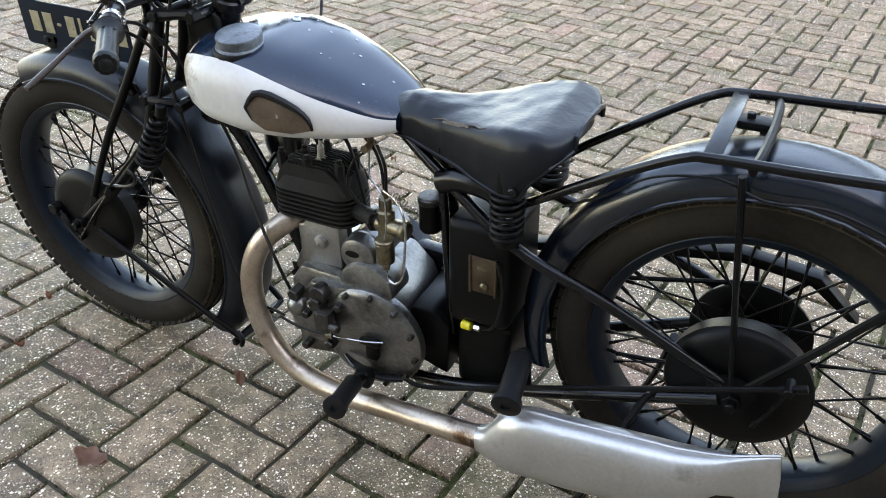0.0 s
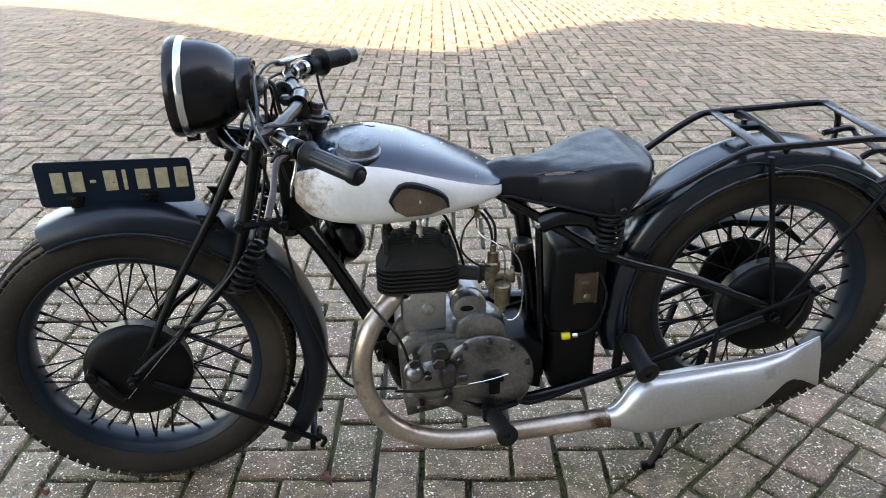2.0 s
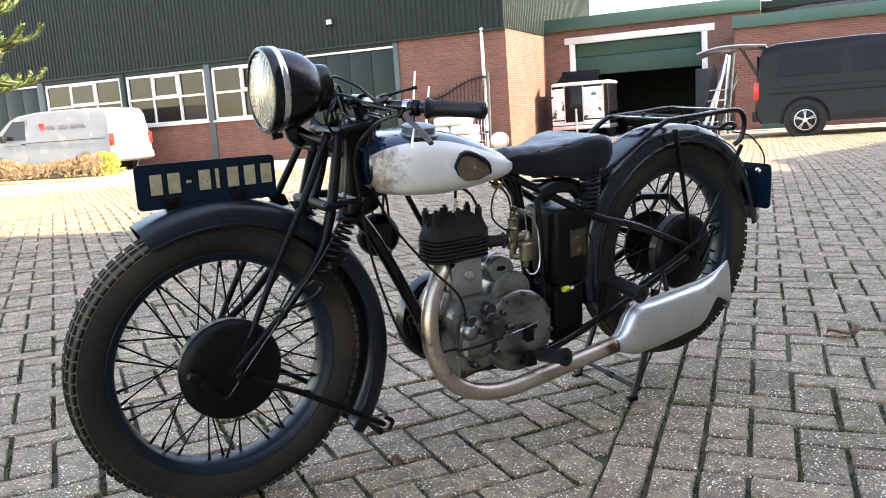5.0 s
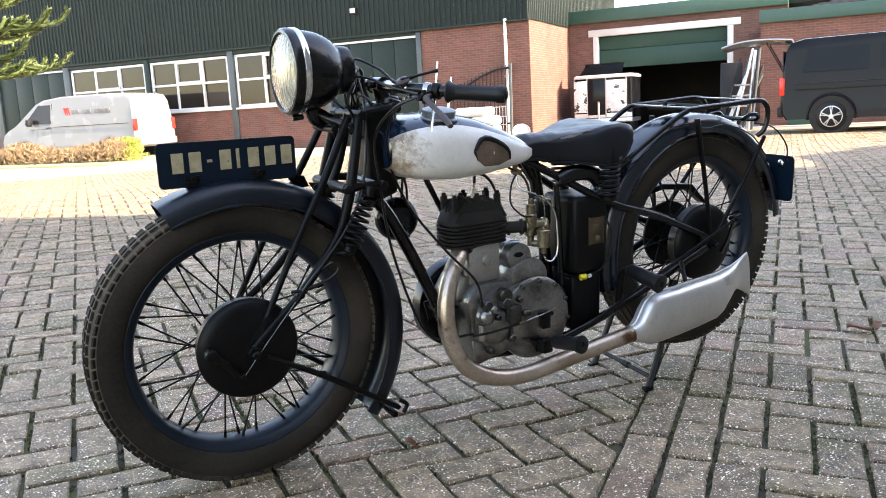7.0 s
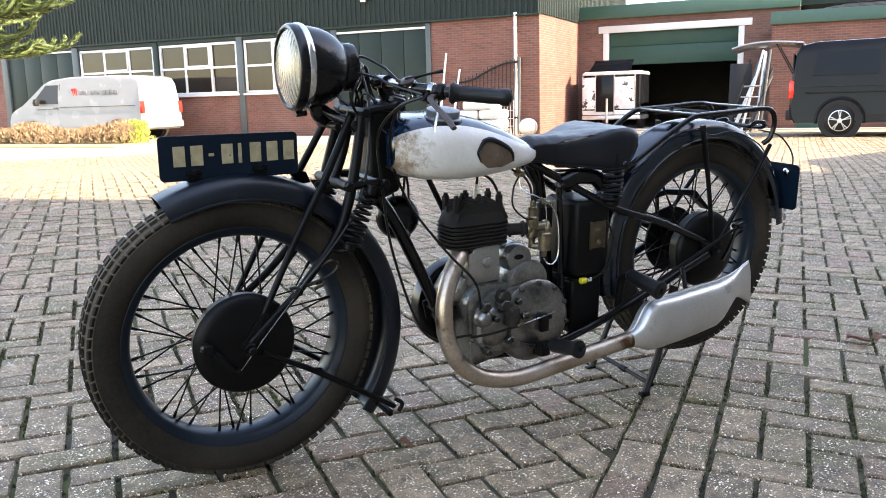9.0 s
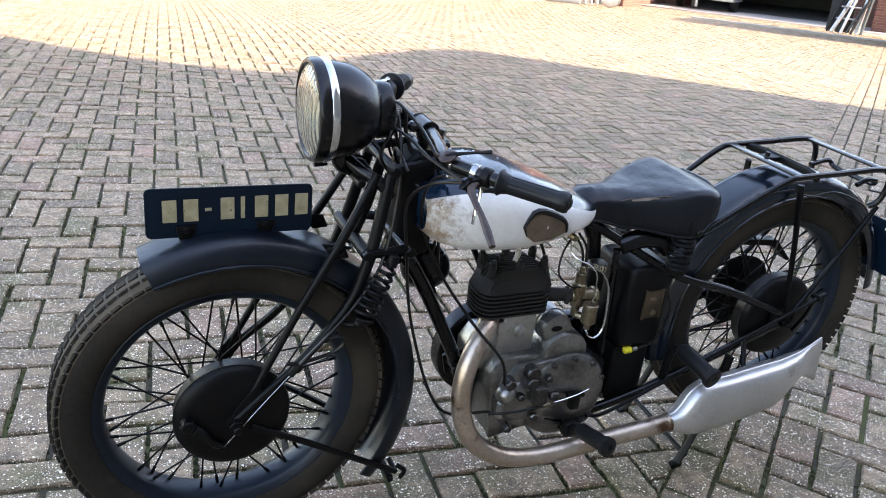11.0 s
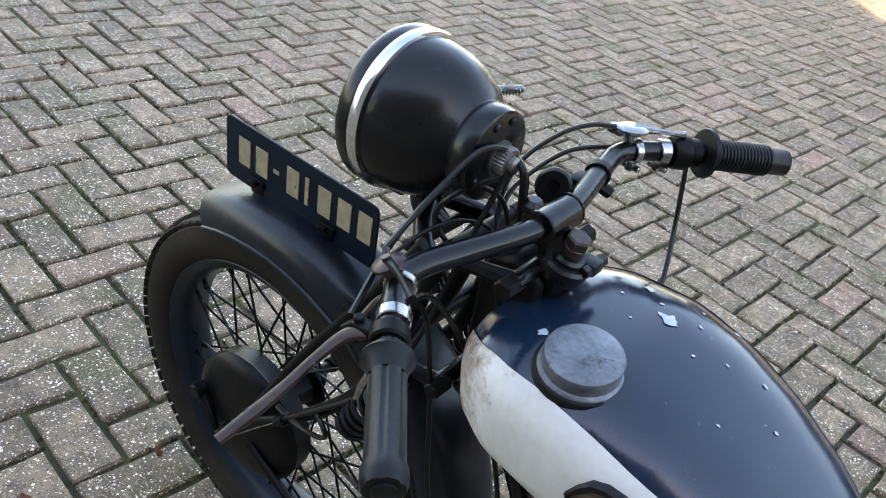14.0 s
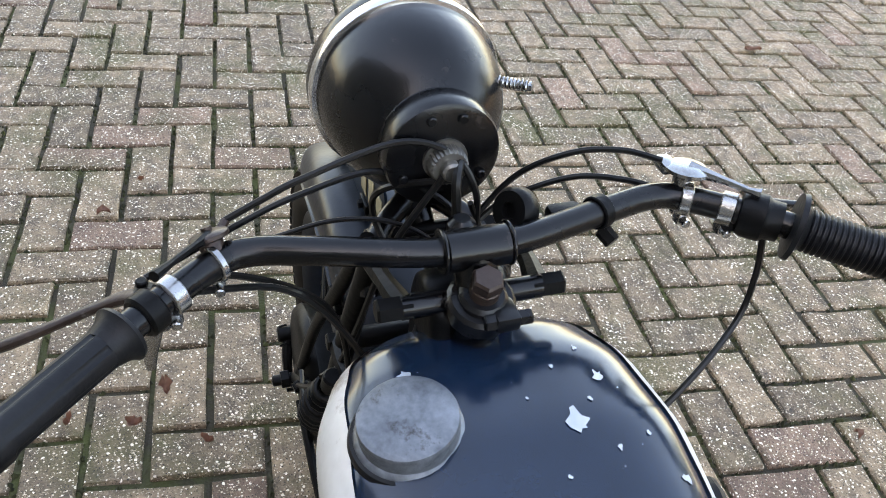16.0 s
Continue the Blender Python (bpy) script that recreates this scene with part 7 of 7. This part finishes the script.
    if cargo_marks:
        # trade name stands as plain bars, with a red striped mark before them
        y = -Wd / 2 + 0.055
        x = 0.25
        for k, w in enumerate((0.16, 0.16, 0.0, 0.18, 0.16, 0.0, 0.16, 0.16, 0.14, 0.16)):
            if w:
                bm = B()
                box(bm, (x + w / 2, y - 0.004, 1.46), (w - 0.03, 0.016, 0.15), 0.002, Matrix.Rotation(0.13, 3, "X"))
                part("lettering_bar", bm, mat("grey_lettering", (0.16, 0.16, 0.17), (0.2, 0.2, 0.21), rough=0.5, scale=10), body)
            x += w or 0.10
        for k in range(3):
            bm = B()
            xx = -0.05 + 0.075 * k
            prism(bm, [(xx, 1.60), (xx + 0.05, 1.60), (xx + 0.11 - 0.01 * k, 1.36), (xx + 0.09 - 0.01 * k, 1.36)], y - 0.010, y + 0.02)
            part("red_mark", bm, REDLAMP, body)
    return root


van("white_van", far(-14.25, -2.0, 0.0, 6), VANWHITE, "white panel van with grey lettering bars by the warehouse", cargo_marks=True)
van("dark_van", far(8.91, -1.60, 0.0, 180), VANBLACK, "dark grey van with raised tailgate by the annex", tailgate=True, dark_side=True)

# ---- trailer before the garage ----
tr = tagged(empty("trailer", far(1.35, 3.0, 0.0)), "small silver box trailer with dark lid", "trailer")
bm = B()
o = rounded(0, 0, 0.86, 0.62, 0.16, 5)
loft(bm, [[(x, y, z) for x, y in o] for z in (0.42, 0.46, 1.52, 1.56)])
part("box", bm, VANBLACK, tr, "dark trailer box")
bm = B()
loft(bm, [[(x * f, y * f, z) for x, y in o] for z, f in ((1.565, 1.02), (1.62, 1.02), (1.66, 0.94))])
part("rail", bm, WHITE, tr)
bm = B()
rows = []
for k in range(9):
    a = k / 8
    rows.append([(-0.70 + 0.12 * math.sin(a * 3), -0.55 + 0.5 * a, 1.66 + 0.34 * math.sin(a * math.pi * 0.55)), (0.55, -0.55 + 0.5 * a, 1.66 + 0.34 * math.sin(a * math.pi * 0.55))])
loft(bm, rows, closed_ring=False, cap=False)
bmesh.ops.solidify(bm, geom=bm.faces[:], thickness=0.03)
part("lid", bm, VANBLACK, tr, "curved dark lid")
bm = B()
box(bm, (-0.18, -0.63, 1.02), (0.52, 0.02, 1.0), 0.004)
part("front_panel", bm, VANBLACK, tr)
for x0, x1, c in ((-0.84, -0.46, 0), (0.10, 0.66, 1)):
    bm = B()
    box(bm, ((x0 + x1) / 2, -0.632, 1.05), (x1 - x0, 0.014, 0.9), 0.004)
    part("printed_panel", bm, mat("grey_print", (0.5, 0.5, 0.5), (0.82, 0.82, 0.82), rough=0.4, scale=5, stain=((0.03, 0.03, 0.03), 5, 0.04), cut=0.55), tr, "pale panel with grey print")
for x in (-0.86, -0.45, 0.09, 0.68):
    bm = B()
    rod(bm, (x, -0.63 if abs(x) < 0.8 else -0.50, 0.46), (x, -0.63 if abs(x) < 0.8 else -0.50, 1.56), 0.018, 8)
    part("trim_strip", bm, STEEL, tr)
bm = B()
box(bm, (0, -0.60, 0.50), (1.66, 0.06, 0.13), 0.01)
part("lower_rail", bm, WHITE, tr)
bm = B()
box(bm, (0, -0.05, 0.36), (1.70, 1.16, 0.12), 0.02)
rod(bm, (-0.12, -0.63, 0.1), (-0.12, -0.63, 0.9), 0.035, 10)
part("chassis", bm, STEEL, tr)
for s in SIDES:
    bm = B()
    revolve(bm, [(0.14, 0.0), (0.26, 0.0), (0.28, 0.03), (0.28, 0.14), (0.26, 0.17), (0.14, 0.17)], (s * 0.72 - 0.085, 0.1, 0.28), (1, 0, 0), 28)
    part("wheel", bm, RUBBER, tr)

# ---- ladder rack and pipes leaning behind the van ----
def bundle(name, label, cat, m, bars):
    root = tagged(empty(name, m), label, cat)
    for a, b, r, mt, nm in bars:
        bm = B()
        tube(bm, [a, b], r, 8, n=1)
        part(nm, bm, mt, root)
    return root


r5 = random.Random(12)
bars = []
for k in range(8):
    x = -0.35 + 0.1 * k
    bars.append(((x, r5.uniform(-0.1, 0.2), 0.05), (x + r5.uniform(0.1, 0.55), 0.5, r5.uniform(1.3, 1.95)), r5.choice((0.02, 0.03, 0.045)), (DARKPLASTIC, STEEL, POST, STEEL, POST)[k % 5], "pole"))
for z in (0.35, 0.6, 0.85, 1.1):
    bars.append(((-0.32 + 0.25 * z, 0.12, z), (0.12 + 0.2 * z, 0.16, z), 0.018, STEEL, "rung"))
bundle("pole_stack", "steel poles and frames leaning in a bundle", "poles", far(5.25, -0.5, 0.0), bars)
box_ = tagged(empty("dark_screen", far(5.1, -0.15, 0)), "dark folded screen leaning among the poles", "screen")
bm = B()
box(bm, (0, 0, 0.85), (0.5, 0.08, 1.6), 0.02, Matrix.Rotation(radians(-8), 3, "X"))
part("panel", bm, DARKPLASTIC, box_)

# ---- gate panel, pallets and sacks against the brick wall ----
gate = tagged(empty("iron_gate_panel", far(0, -0.22, 0.0)), "dark arched iron gate panel leaning on brick", "gate")
for k in range(17):
    s = -2.35 + k * 0.112
    top = 1.50 + 0.5 * math.sin(min(1, (s + 2.35) / 1.75) * math.pi / 2) ** 1.4
    bm = B()
    rod(bm, (s, 0, 0.25), (s, 0.12, top), 0.012, 6)
    part("bar", bm, DARKPLASTIC, gate)
bm = B()
tube(bm, [(-2.38, 0.10, 1.42), (-1.9, 0.10, 1.50), (-1.4, 0.11, 1.74), (-0.95, 0.12, 1.90), (-0.55, 0.12, 1.93)], 0.028, 8)
part("top_rail", bm, DARKPLASTIC, gate)
bm = B()
tube(bm, [(-2.38, 0.02, 0.45), (-0.55, 0.02, 0.45)], 0.028, 8, n=1)
part("bottom_rail", bm, DARKPLASTIC, gate)
bm = B()
rod(bm, (-0.53, 0.0, 0.0), (-0.53, 0.13, 2.05), 0.04, 8)
part("hinge_post", bm, POST, gate)
for s, h in ((-2.78, 2.25), (-2.38, 1.80)):
    bm = B()
    tube(bm, [(0, -0.55, 0.02), (0.06, -0.03, h)], 0.03, 8, n=1)
    ob = tagged(link("leaning_pole", bm, WHITE), "pale pole leaning on the brick wall", "pole", "leaning poles")
    ob.matrix_world = far(s, 0)
sk = tagged(empty("sack_stack", far(-1.35, -0.75, 0)), "white wrapped sacks on a pallet", "sacks")
for k, (x, z, w) in enumerate(((-0.33, 0.30, 0.62), (0.33, 0.30, 0.62), (-0.30, 0.55, 0.60), (0.32, 0.56, 0.62), (0.0, 0.80, 0.9))):
    bm = B()
    box(bm, (x, 0, z), (w, 0.75, 0.25), 0.09, seg=4)
    part("sack", bm, WHITE, sk)
for k in range(5):
    bm = B()
    box(bm, (0, -0.38 + 0.19 * k, 0.15), (1.3, 0.12, 0.03), 0.004)
    part("pallet_board", bm, CONCRETE, sk)
for y in (-0.4, 0, 0.4):
    bm = B()
    box(bm, (0, y, 0.07), (1.3, 0.1, 0.12), 0.004)
    part("pallet_bearer", bm, CONCRETE, sk)
ca = tagged(empty("wire_cage", far(-0.62, -0.85, 0)), "galvanised wire cage standing by sacks", "cage")
for k in range(8):
    bm = B()
    rod(bm, (-0.30 + 0.085 * k, -0.3, 0.05), (-0.30 + 0.085 * k, -0.3, 0.92), 0.008, 6)
    part("wire", bm, STEEL, ca)
for z in (0.05, 0.25, 0.45, 0.65, 0.9):
    bm = B()
    rod(bm, (-0.30, -0.31, z), (0.30, -0.31, z), 0.009, 6)
    part("wire", bm, STEEL, ca)
rl = tagged(empty("cable_reel", far(-0.02, -0.8, 0)), "pale round reel standing on its edge", "reel")
bm = B()
revolve(bm, [(0.10, 0.0), (0.19, 0.0), (0.22, 0.02), (0.22, 0.05), (0.12, 0.06), (0.12, 0.18), (0.22, 0.19), (0.22, 0.22), (0.10, 0.22)], (0, -0.2, 0.22), (0, 1, 0), 28)
part("drum", bm, STEEL, rl)

# ---- low hedge ----
def hedge(name, label, m, length, height, depth, cols, seed, count):
    r6 = random.Random(seed)
    v, fc, mi = [], [], []
    for k in range(count):
        x = r6.uniform(0, length)
        hh = height * (0.75 + 0.25 * noise.noise(Vector((x * 1.3, seed, 0))) + 0.15 * math.sin(x * 2 + seed))
        y = r6.gauss(0, depth * 0.28)
        z = hh * r6.random() ** 0.6 * max(0.25, 1 - (abs(y) / depth) ** 2)
        a, l, w = r6.uniform(0, 6.28), r6.uniform(0.05, 0.13), r6.uniform(0.008, 0.02)
        d = Vector((math.cos(a) * 0.6, math.sin(a) * 0.6, r6.uniform(0.2, 1.0))).normalized()
        n = d.orthogonal().normalized() * w
        p = Vector((x, y, z))
        b = len(v)
        v += [p - n, p + n, p + d * l + n * 0.4, p + d * l * 1.05 - n * 0.4]
        fc.append((b, b + 1, b + 2, b + 3))
        mi.append(r6.choice((0, 0, 1)))
    me = bpy.data.meshes.new(name)
    me.from_pydata(v, [], fc)
    for c in cols:
        me.materials.append(c)
    me.polygons.foreach_set("material_index", mi)
    ob = tagged(new(name, me), label, "hedge", kind="stuff")
    ob.matrix_world = m
    return ob


DRY = mat("dry_hedge_twigs", (0.16, 0.105, 0.058), (0.26, 0.18, 0.105), rough=0.8, scale=3, island=0.3)
DRY2 = mat("brown_hedge_leaves", (0.12, 0.078, 0.044), (0.21, 0.145, 0.08), rough=0.8, scale=3, island=0.3)
FRESH = mat("fresh_green_leaves", (0.16, 0.20, 0.03), (0.28, 0.32, 0.06), rough=0.6, scale=3, island=0.3)
hedge("dry_hedge", "low clipped hedge of dry brown twigs", far(-19.5, -5.0, 0), 10.0, 0.62, 0.8, (DRY, DRY2), 2, 16000)
hedge("green_shrub", "small yellow-green shrub at the hedge end", far(-10.2, -4.9, 0), 0.9, 0.75, 0.45, (FRESH, FRESH), 5, 1500)
verge = B()
box(verge, (0, 0, -0.02), (12.5, 2.4, 0.10), 0.01)
tagged(link("verge", verge, mat("dry_grass_verge", (0.20, 0.19, 0.09), (0.32, 0.30, 0.16), rough=1, scale=3, fine=60, bump=0.6, dist=0.02)), "strip of dry grass below the hedge", "verge", kind="structure").matrix_world = far(-15, -5.3)

# ---- monkey puzzle tree ----
tree = tagged(empty("monkey_puzzle_tree", pose(-1.35, 15.3, gz(-1.35, 15.3))), "monkey puzzle tree with upcurved scaly green branches", "tree")
bm = B()
tube(bm, [(0, 0, -0.2), (0.02, 0, 2.5), (-0.03, 0.02, 5.0), (0, 0, 8.5)], [0.20, 0.17, 0.13, 0.04], 12)
part("trunk", bm, mat("ringed_grey_bark", (0.10, 0.085, 0.07), (0.18, 0.155, 0.13), rough=0.95, scale=5, fine=40, bump=0.6, dist=0.01), tree)
SCALE_G = mat("scaly_green_leaves", (0.045, 0.075, 0.022), (0.12, 0.16, 0.055), rough=0.5, scale=4, fine=30, island=0.35)
SCALE_B = mat("withered_brown_leaves", (0.14, 0.085, 0.045), (0.23, 0.15, 0.085), rough=0.8, scale=4, island=0.3)
r7 = random.Random(21)


def scaly(v, fc, pts, r):
    """A shoot clothed in stiff pointed leaves."""
    p = curve(pts, 5)
    core = []
    for (u, w), q in zip(frames(p), p):
        core.append(len(v))
        v += [q + (u * math.cos(a) + w * math.sin(a)) * r * 0.55 for a in (0, 1.2566, 2.5133, 3.7699, 5.0265)]
    for a, b in zip(core, core[1:]):
        fc += [(a + k, a + (k + 1) % 5, b + (k + 1) % 5, b + k) for k in range(5)]
    for a, b in zip(p, p[1:]):
        t = (b - a).normalized()
        n = max(2, int((b - a).length / 0.016))
        u = t.orthogonal().normalized()
        w = t.cross(u)
        for k in range(n):
            q = a.lerp(b, k / n)
            for j in range(3):
                ang = r7.uniform(0, 6.28)
                o = u * math.cos(ang) + w * math.sin(ang)
                s = o.cross(t) * 0.020
                d = (t * 0.8 + o * 0.6).normalized()
                bb = len(v)
                v += [q + o * r * 0.45 - s, q + o * r * 0.45 + s, q + o * r * 0.45 + d * r * 1.1]
                fc.append((bb, bb + 1, bb + 2))


for lev in range(7):
    z = 2.1 + lev * 0.62
    for k in range(6):
        az = 2 * math.pi * k / 6 + lev * 0.55
        reach = 2.7 - lev * 0.22 + r7.uniform(-0.2, 0.2)
        d = Vector((math.cos(az), math.sin(az), 0))
        side_d = Vector((-d.y, d.x, 0))
        v, fc = [], []
        main = [Vector((0, 0, z)), d * reach * 0.35 + Vector((0, 0, z - 0.05)), d * reach * 0.7 + Vector((0, 0, z - 0.12)), d * reach + Vector((0, 0, z + 0.12))]
        scaly(v, fc, main, 0.06)
        for j in range(14):
            f = 0.30 + 0.05 * j
            base = curve(main, 5)[min(15, int(f * 15))]
            sd = 1 if j % 2 else -1
            le = r7.uniform(0.45, 0.8)
            scaly(v, fc, [base, base + d * le * 0.5 + side_d * sd * le * 0.28 + Vector((0, 0, -0.08)), base + d * le * 0.95 + side_d * sd * le * 0.42 + Vector((0, 0, 0.0)), base + d * le * 1.2 + side_d * sd * le * 0.45 + Vector((0, 0, 0.20))], 0.062)
        me = bpy.data.meshes.new("branch")
        me.from_pydata(v, [], fc)
        me.materials.append(SCALE_B if (lev, k) in ((0, 1), (1, 4), (3, 2)) else SCALE_G)
        ob = new("branch", me)
        ob.parent = tree

# ---- neighbouring house behind the camera, whose roofs shade the yard ----
shade = tagged(empty("neighbour_house"), "grey neighbouring house with stepped rooflines", "house")
PLANE = 8.0
side_h = Vector((-SUN_H.y, SUN_H.x, 0))
rise = math.tan(SUN_EL)
wall = [(-25, 0), (-25, 24 * rise), (2.40, 24 * rise), (2.45, 15.6 * rise), (2.60, 13.9 * rise), (2.75, 13.0 * rise), (3.0, 12.4 * rise), (3.3, 11.95 * rise), (3.8, 11.9 * rise), (4.5, 12.1 * rise), (5.5, 12.0 * rise), (6.15, 11.7 * rise), (6.3, 10.8 * rise), (6.55, 9.6 * rise), (6.8, 8.4 * rise), (7.1, 7.4 * rise), (9.0, 7.6 * rise), (13.5, 5.6 * rise), (13.5, 0)]
bm = B()
front = [bm.verts.new(SUN_H * PLANE + side_h * a + Vector((0, 0, h - 0.2))) for a, h in wall]
back = [bm.verts.new(SUN_H * (PLANE + 5) + side_h * a + Vector((0, 0, h - 0.2))) for a, h in wall]
bm.faces.new(front)
bm.faces.new(back[::-1])
for k in range(len(front)):
    k2 = (k + 1) % len(front)
    bm.faces.new((front[k], back[k], back[k2], front[k2]))
bmesh.ops.recalc_face_normals(bm, faces=bm.faces[:])
part("wall", bm, mat("grey_rendered_wall", (0.07, 0.068, 0.064), (0.11, 0.106, 0.10), rough=0.9, scale=0.8, fine=20), shade)

# ---- the pavers, one by one near the motorcycle and joined beyond ----
rnd = random.Random(5)
alls = sorted(pavers(), key=lambda c: (c[0] - Vector((-0.25, -0.15))).length_squared)
for m, poly in alls[:300]:
    v, fc = [], []
    paver_mesh(v, fc, m, poly, rnd, m)
    me = bpy.data.meshes.new("paver")
    me.from_pydata(v, [], fc)
    me.materials.append(PAVER_RED if rnd.random() < 0.12 else PAVER)
    ob = new("paver", me)
    ob.location = (m.x, m.y, 0)
    ob.parent = ground
v, fc, red = [], [], []
for m, poly in alls[300:]:
    k = len(fc)
    paver_mesh(v, fc, m, poly, rnd)
    red += [1 if rnd.random() < 0.08 else 0] * (len(fc) - k)
me = bpy.data.meshes.new("paving")
me.from_pydata(v, [], fc)
me.materials.append(PAVER)
me.materials.append(PAVER_RED)
me.polygons.foreach_set("material_index", red)
ob = new("paving", me)
ob.parent = ground
ob["kind"] = "stuff"

# ---- tufts of moss and soil in the joints ----
rm = random.Random(31)
v, fc = [], []
for m, poly in alls[:1100]:
    for p, q in zip(poly, poly[1:] + poly[:1]):
        away = ((p + q) / 2 - m).normalized()
        for k in range(max(2, int((q - p).length / 0.016))):
            c = p + (q - p) * rm.random() + away * rm.uniform(-0.002, 0.007)
            if noise.noise(Vector((c.x * 2.3, c.y * 2.3, 1.7))) + rm.uniform(-0.4, 0.4) < -0.05:
                continue
            r, base = rm.uniform(0.0025, 0.0075), len(v)
            z = gz(c.x, c.y)
            for j in range(6):
                a = j * math.pi / 3 + rm.uniform(-0.4, 0.4)
                rr = r * rm.uniform(0.6, 1.3)
                v.append((c.x + rr * math.cos(a), c.y + rr * math.sin(a), z - 0.009))
            v.append((c.x, c.y, z + rm.uniform(-0.005, 0.0012)))
            fc += [(base + j, base + (j + 1) % 6, base + 6) for j in range(6)]
me = bpy.data.meshes.new("joint_moss")
me.from_pydata(v, [], fc)
me.materials.append(MOSS)
ob = new("joint_moss", me)
ob.parent = ground
ob["kind"] = "stuff"
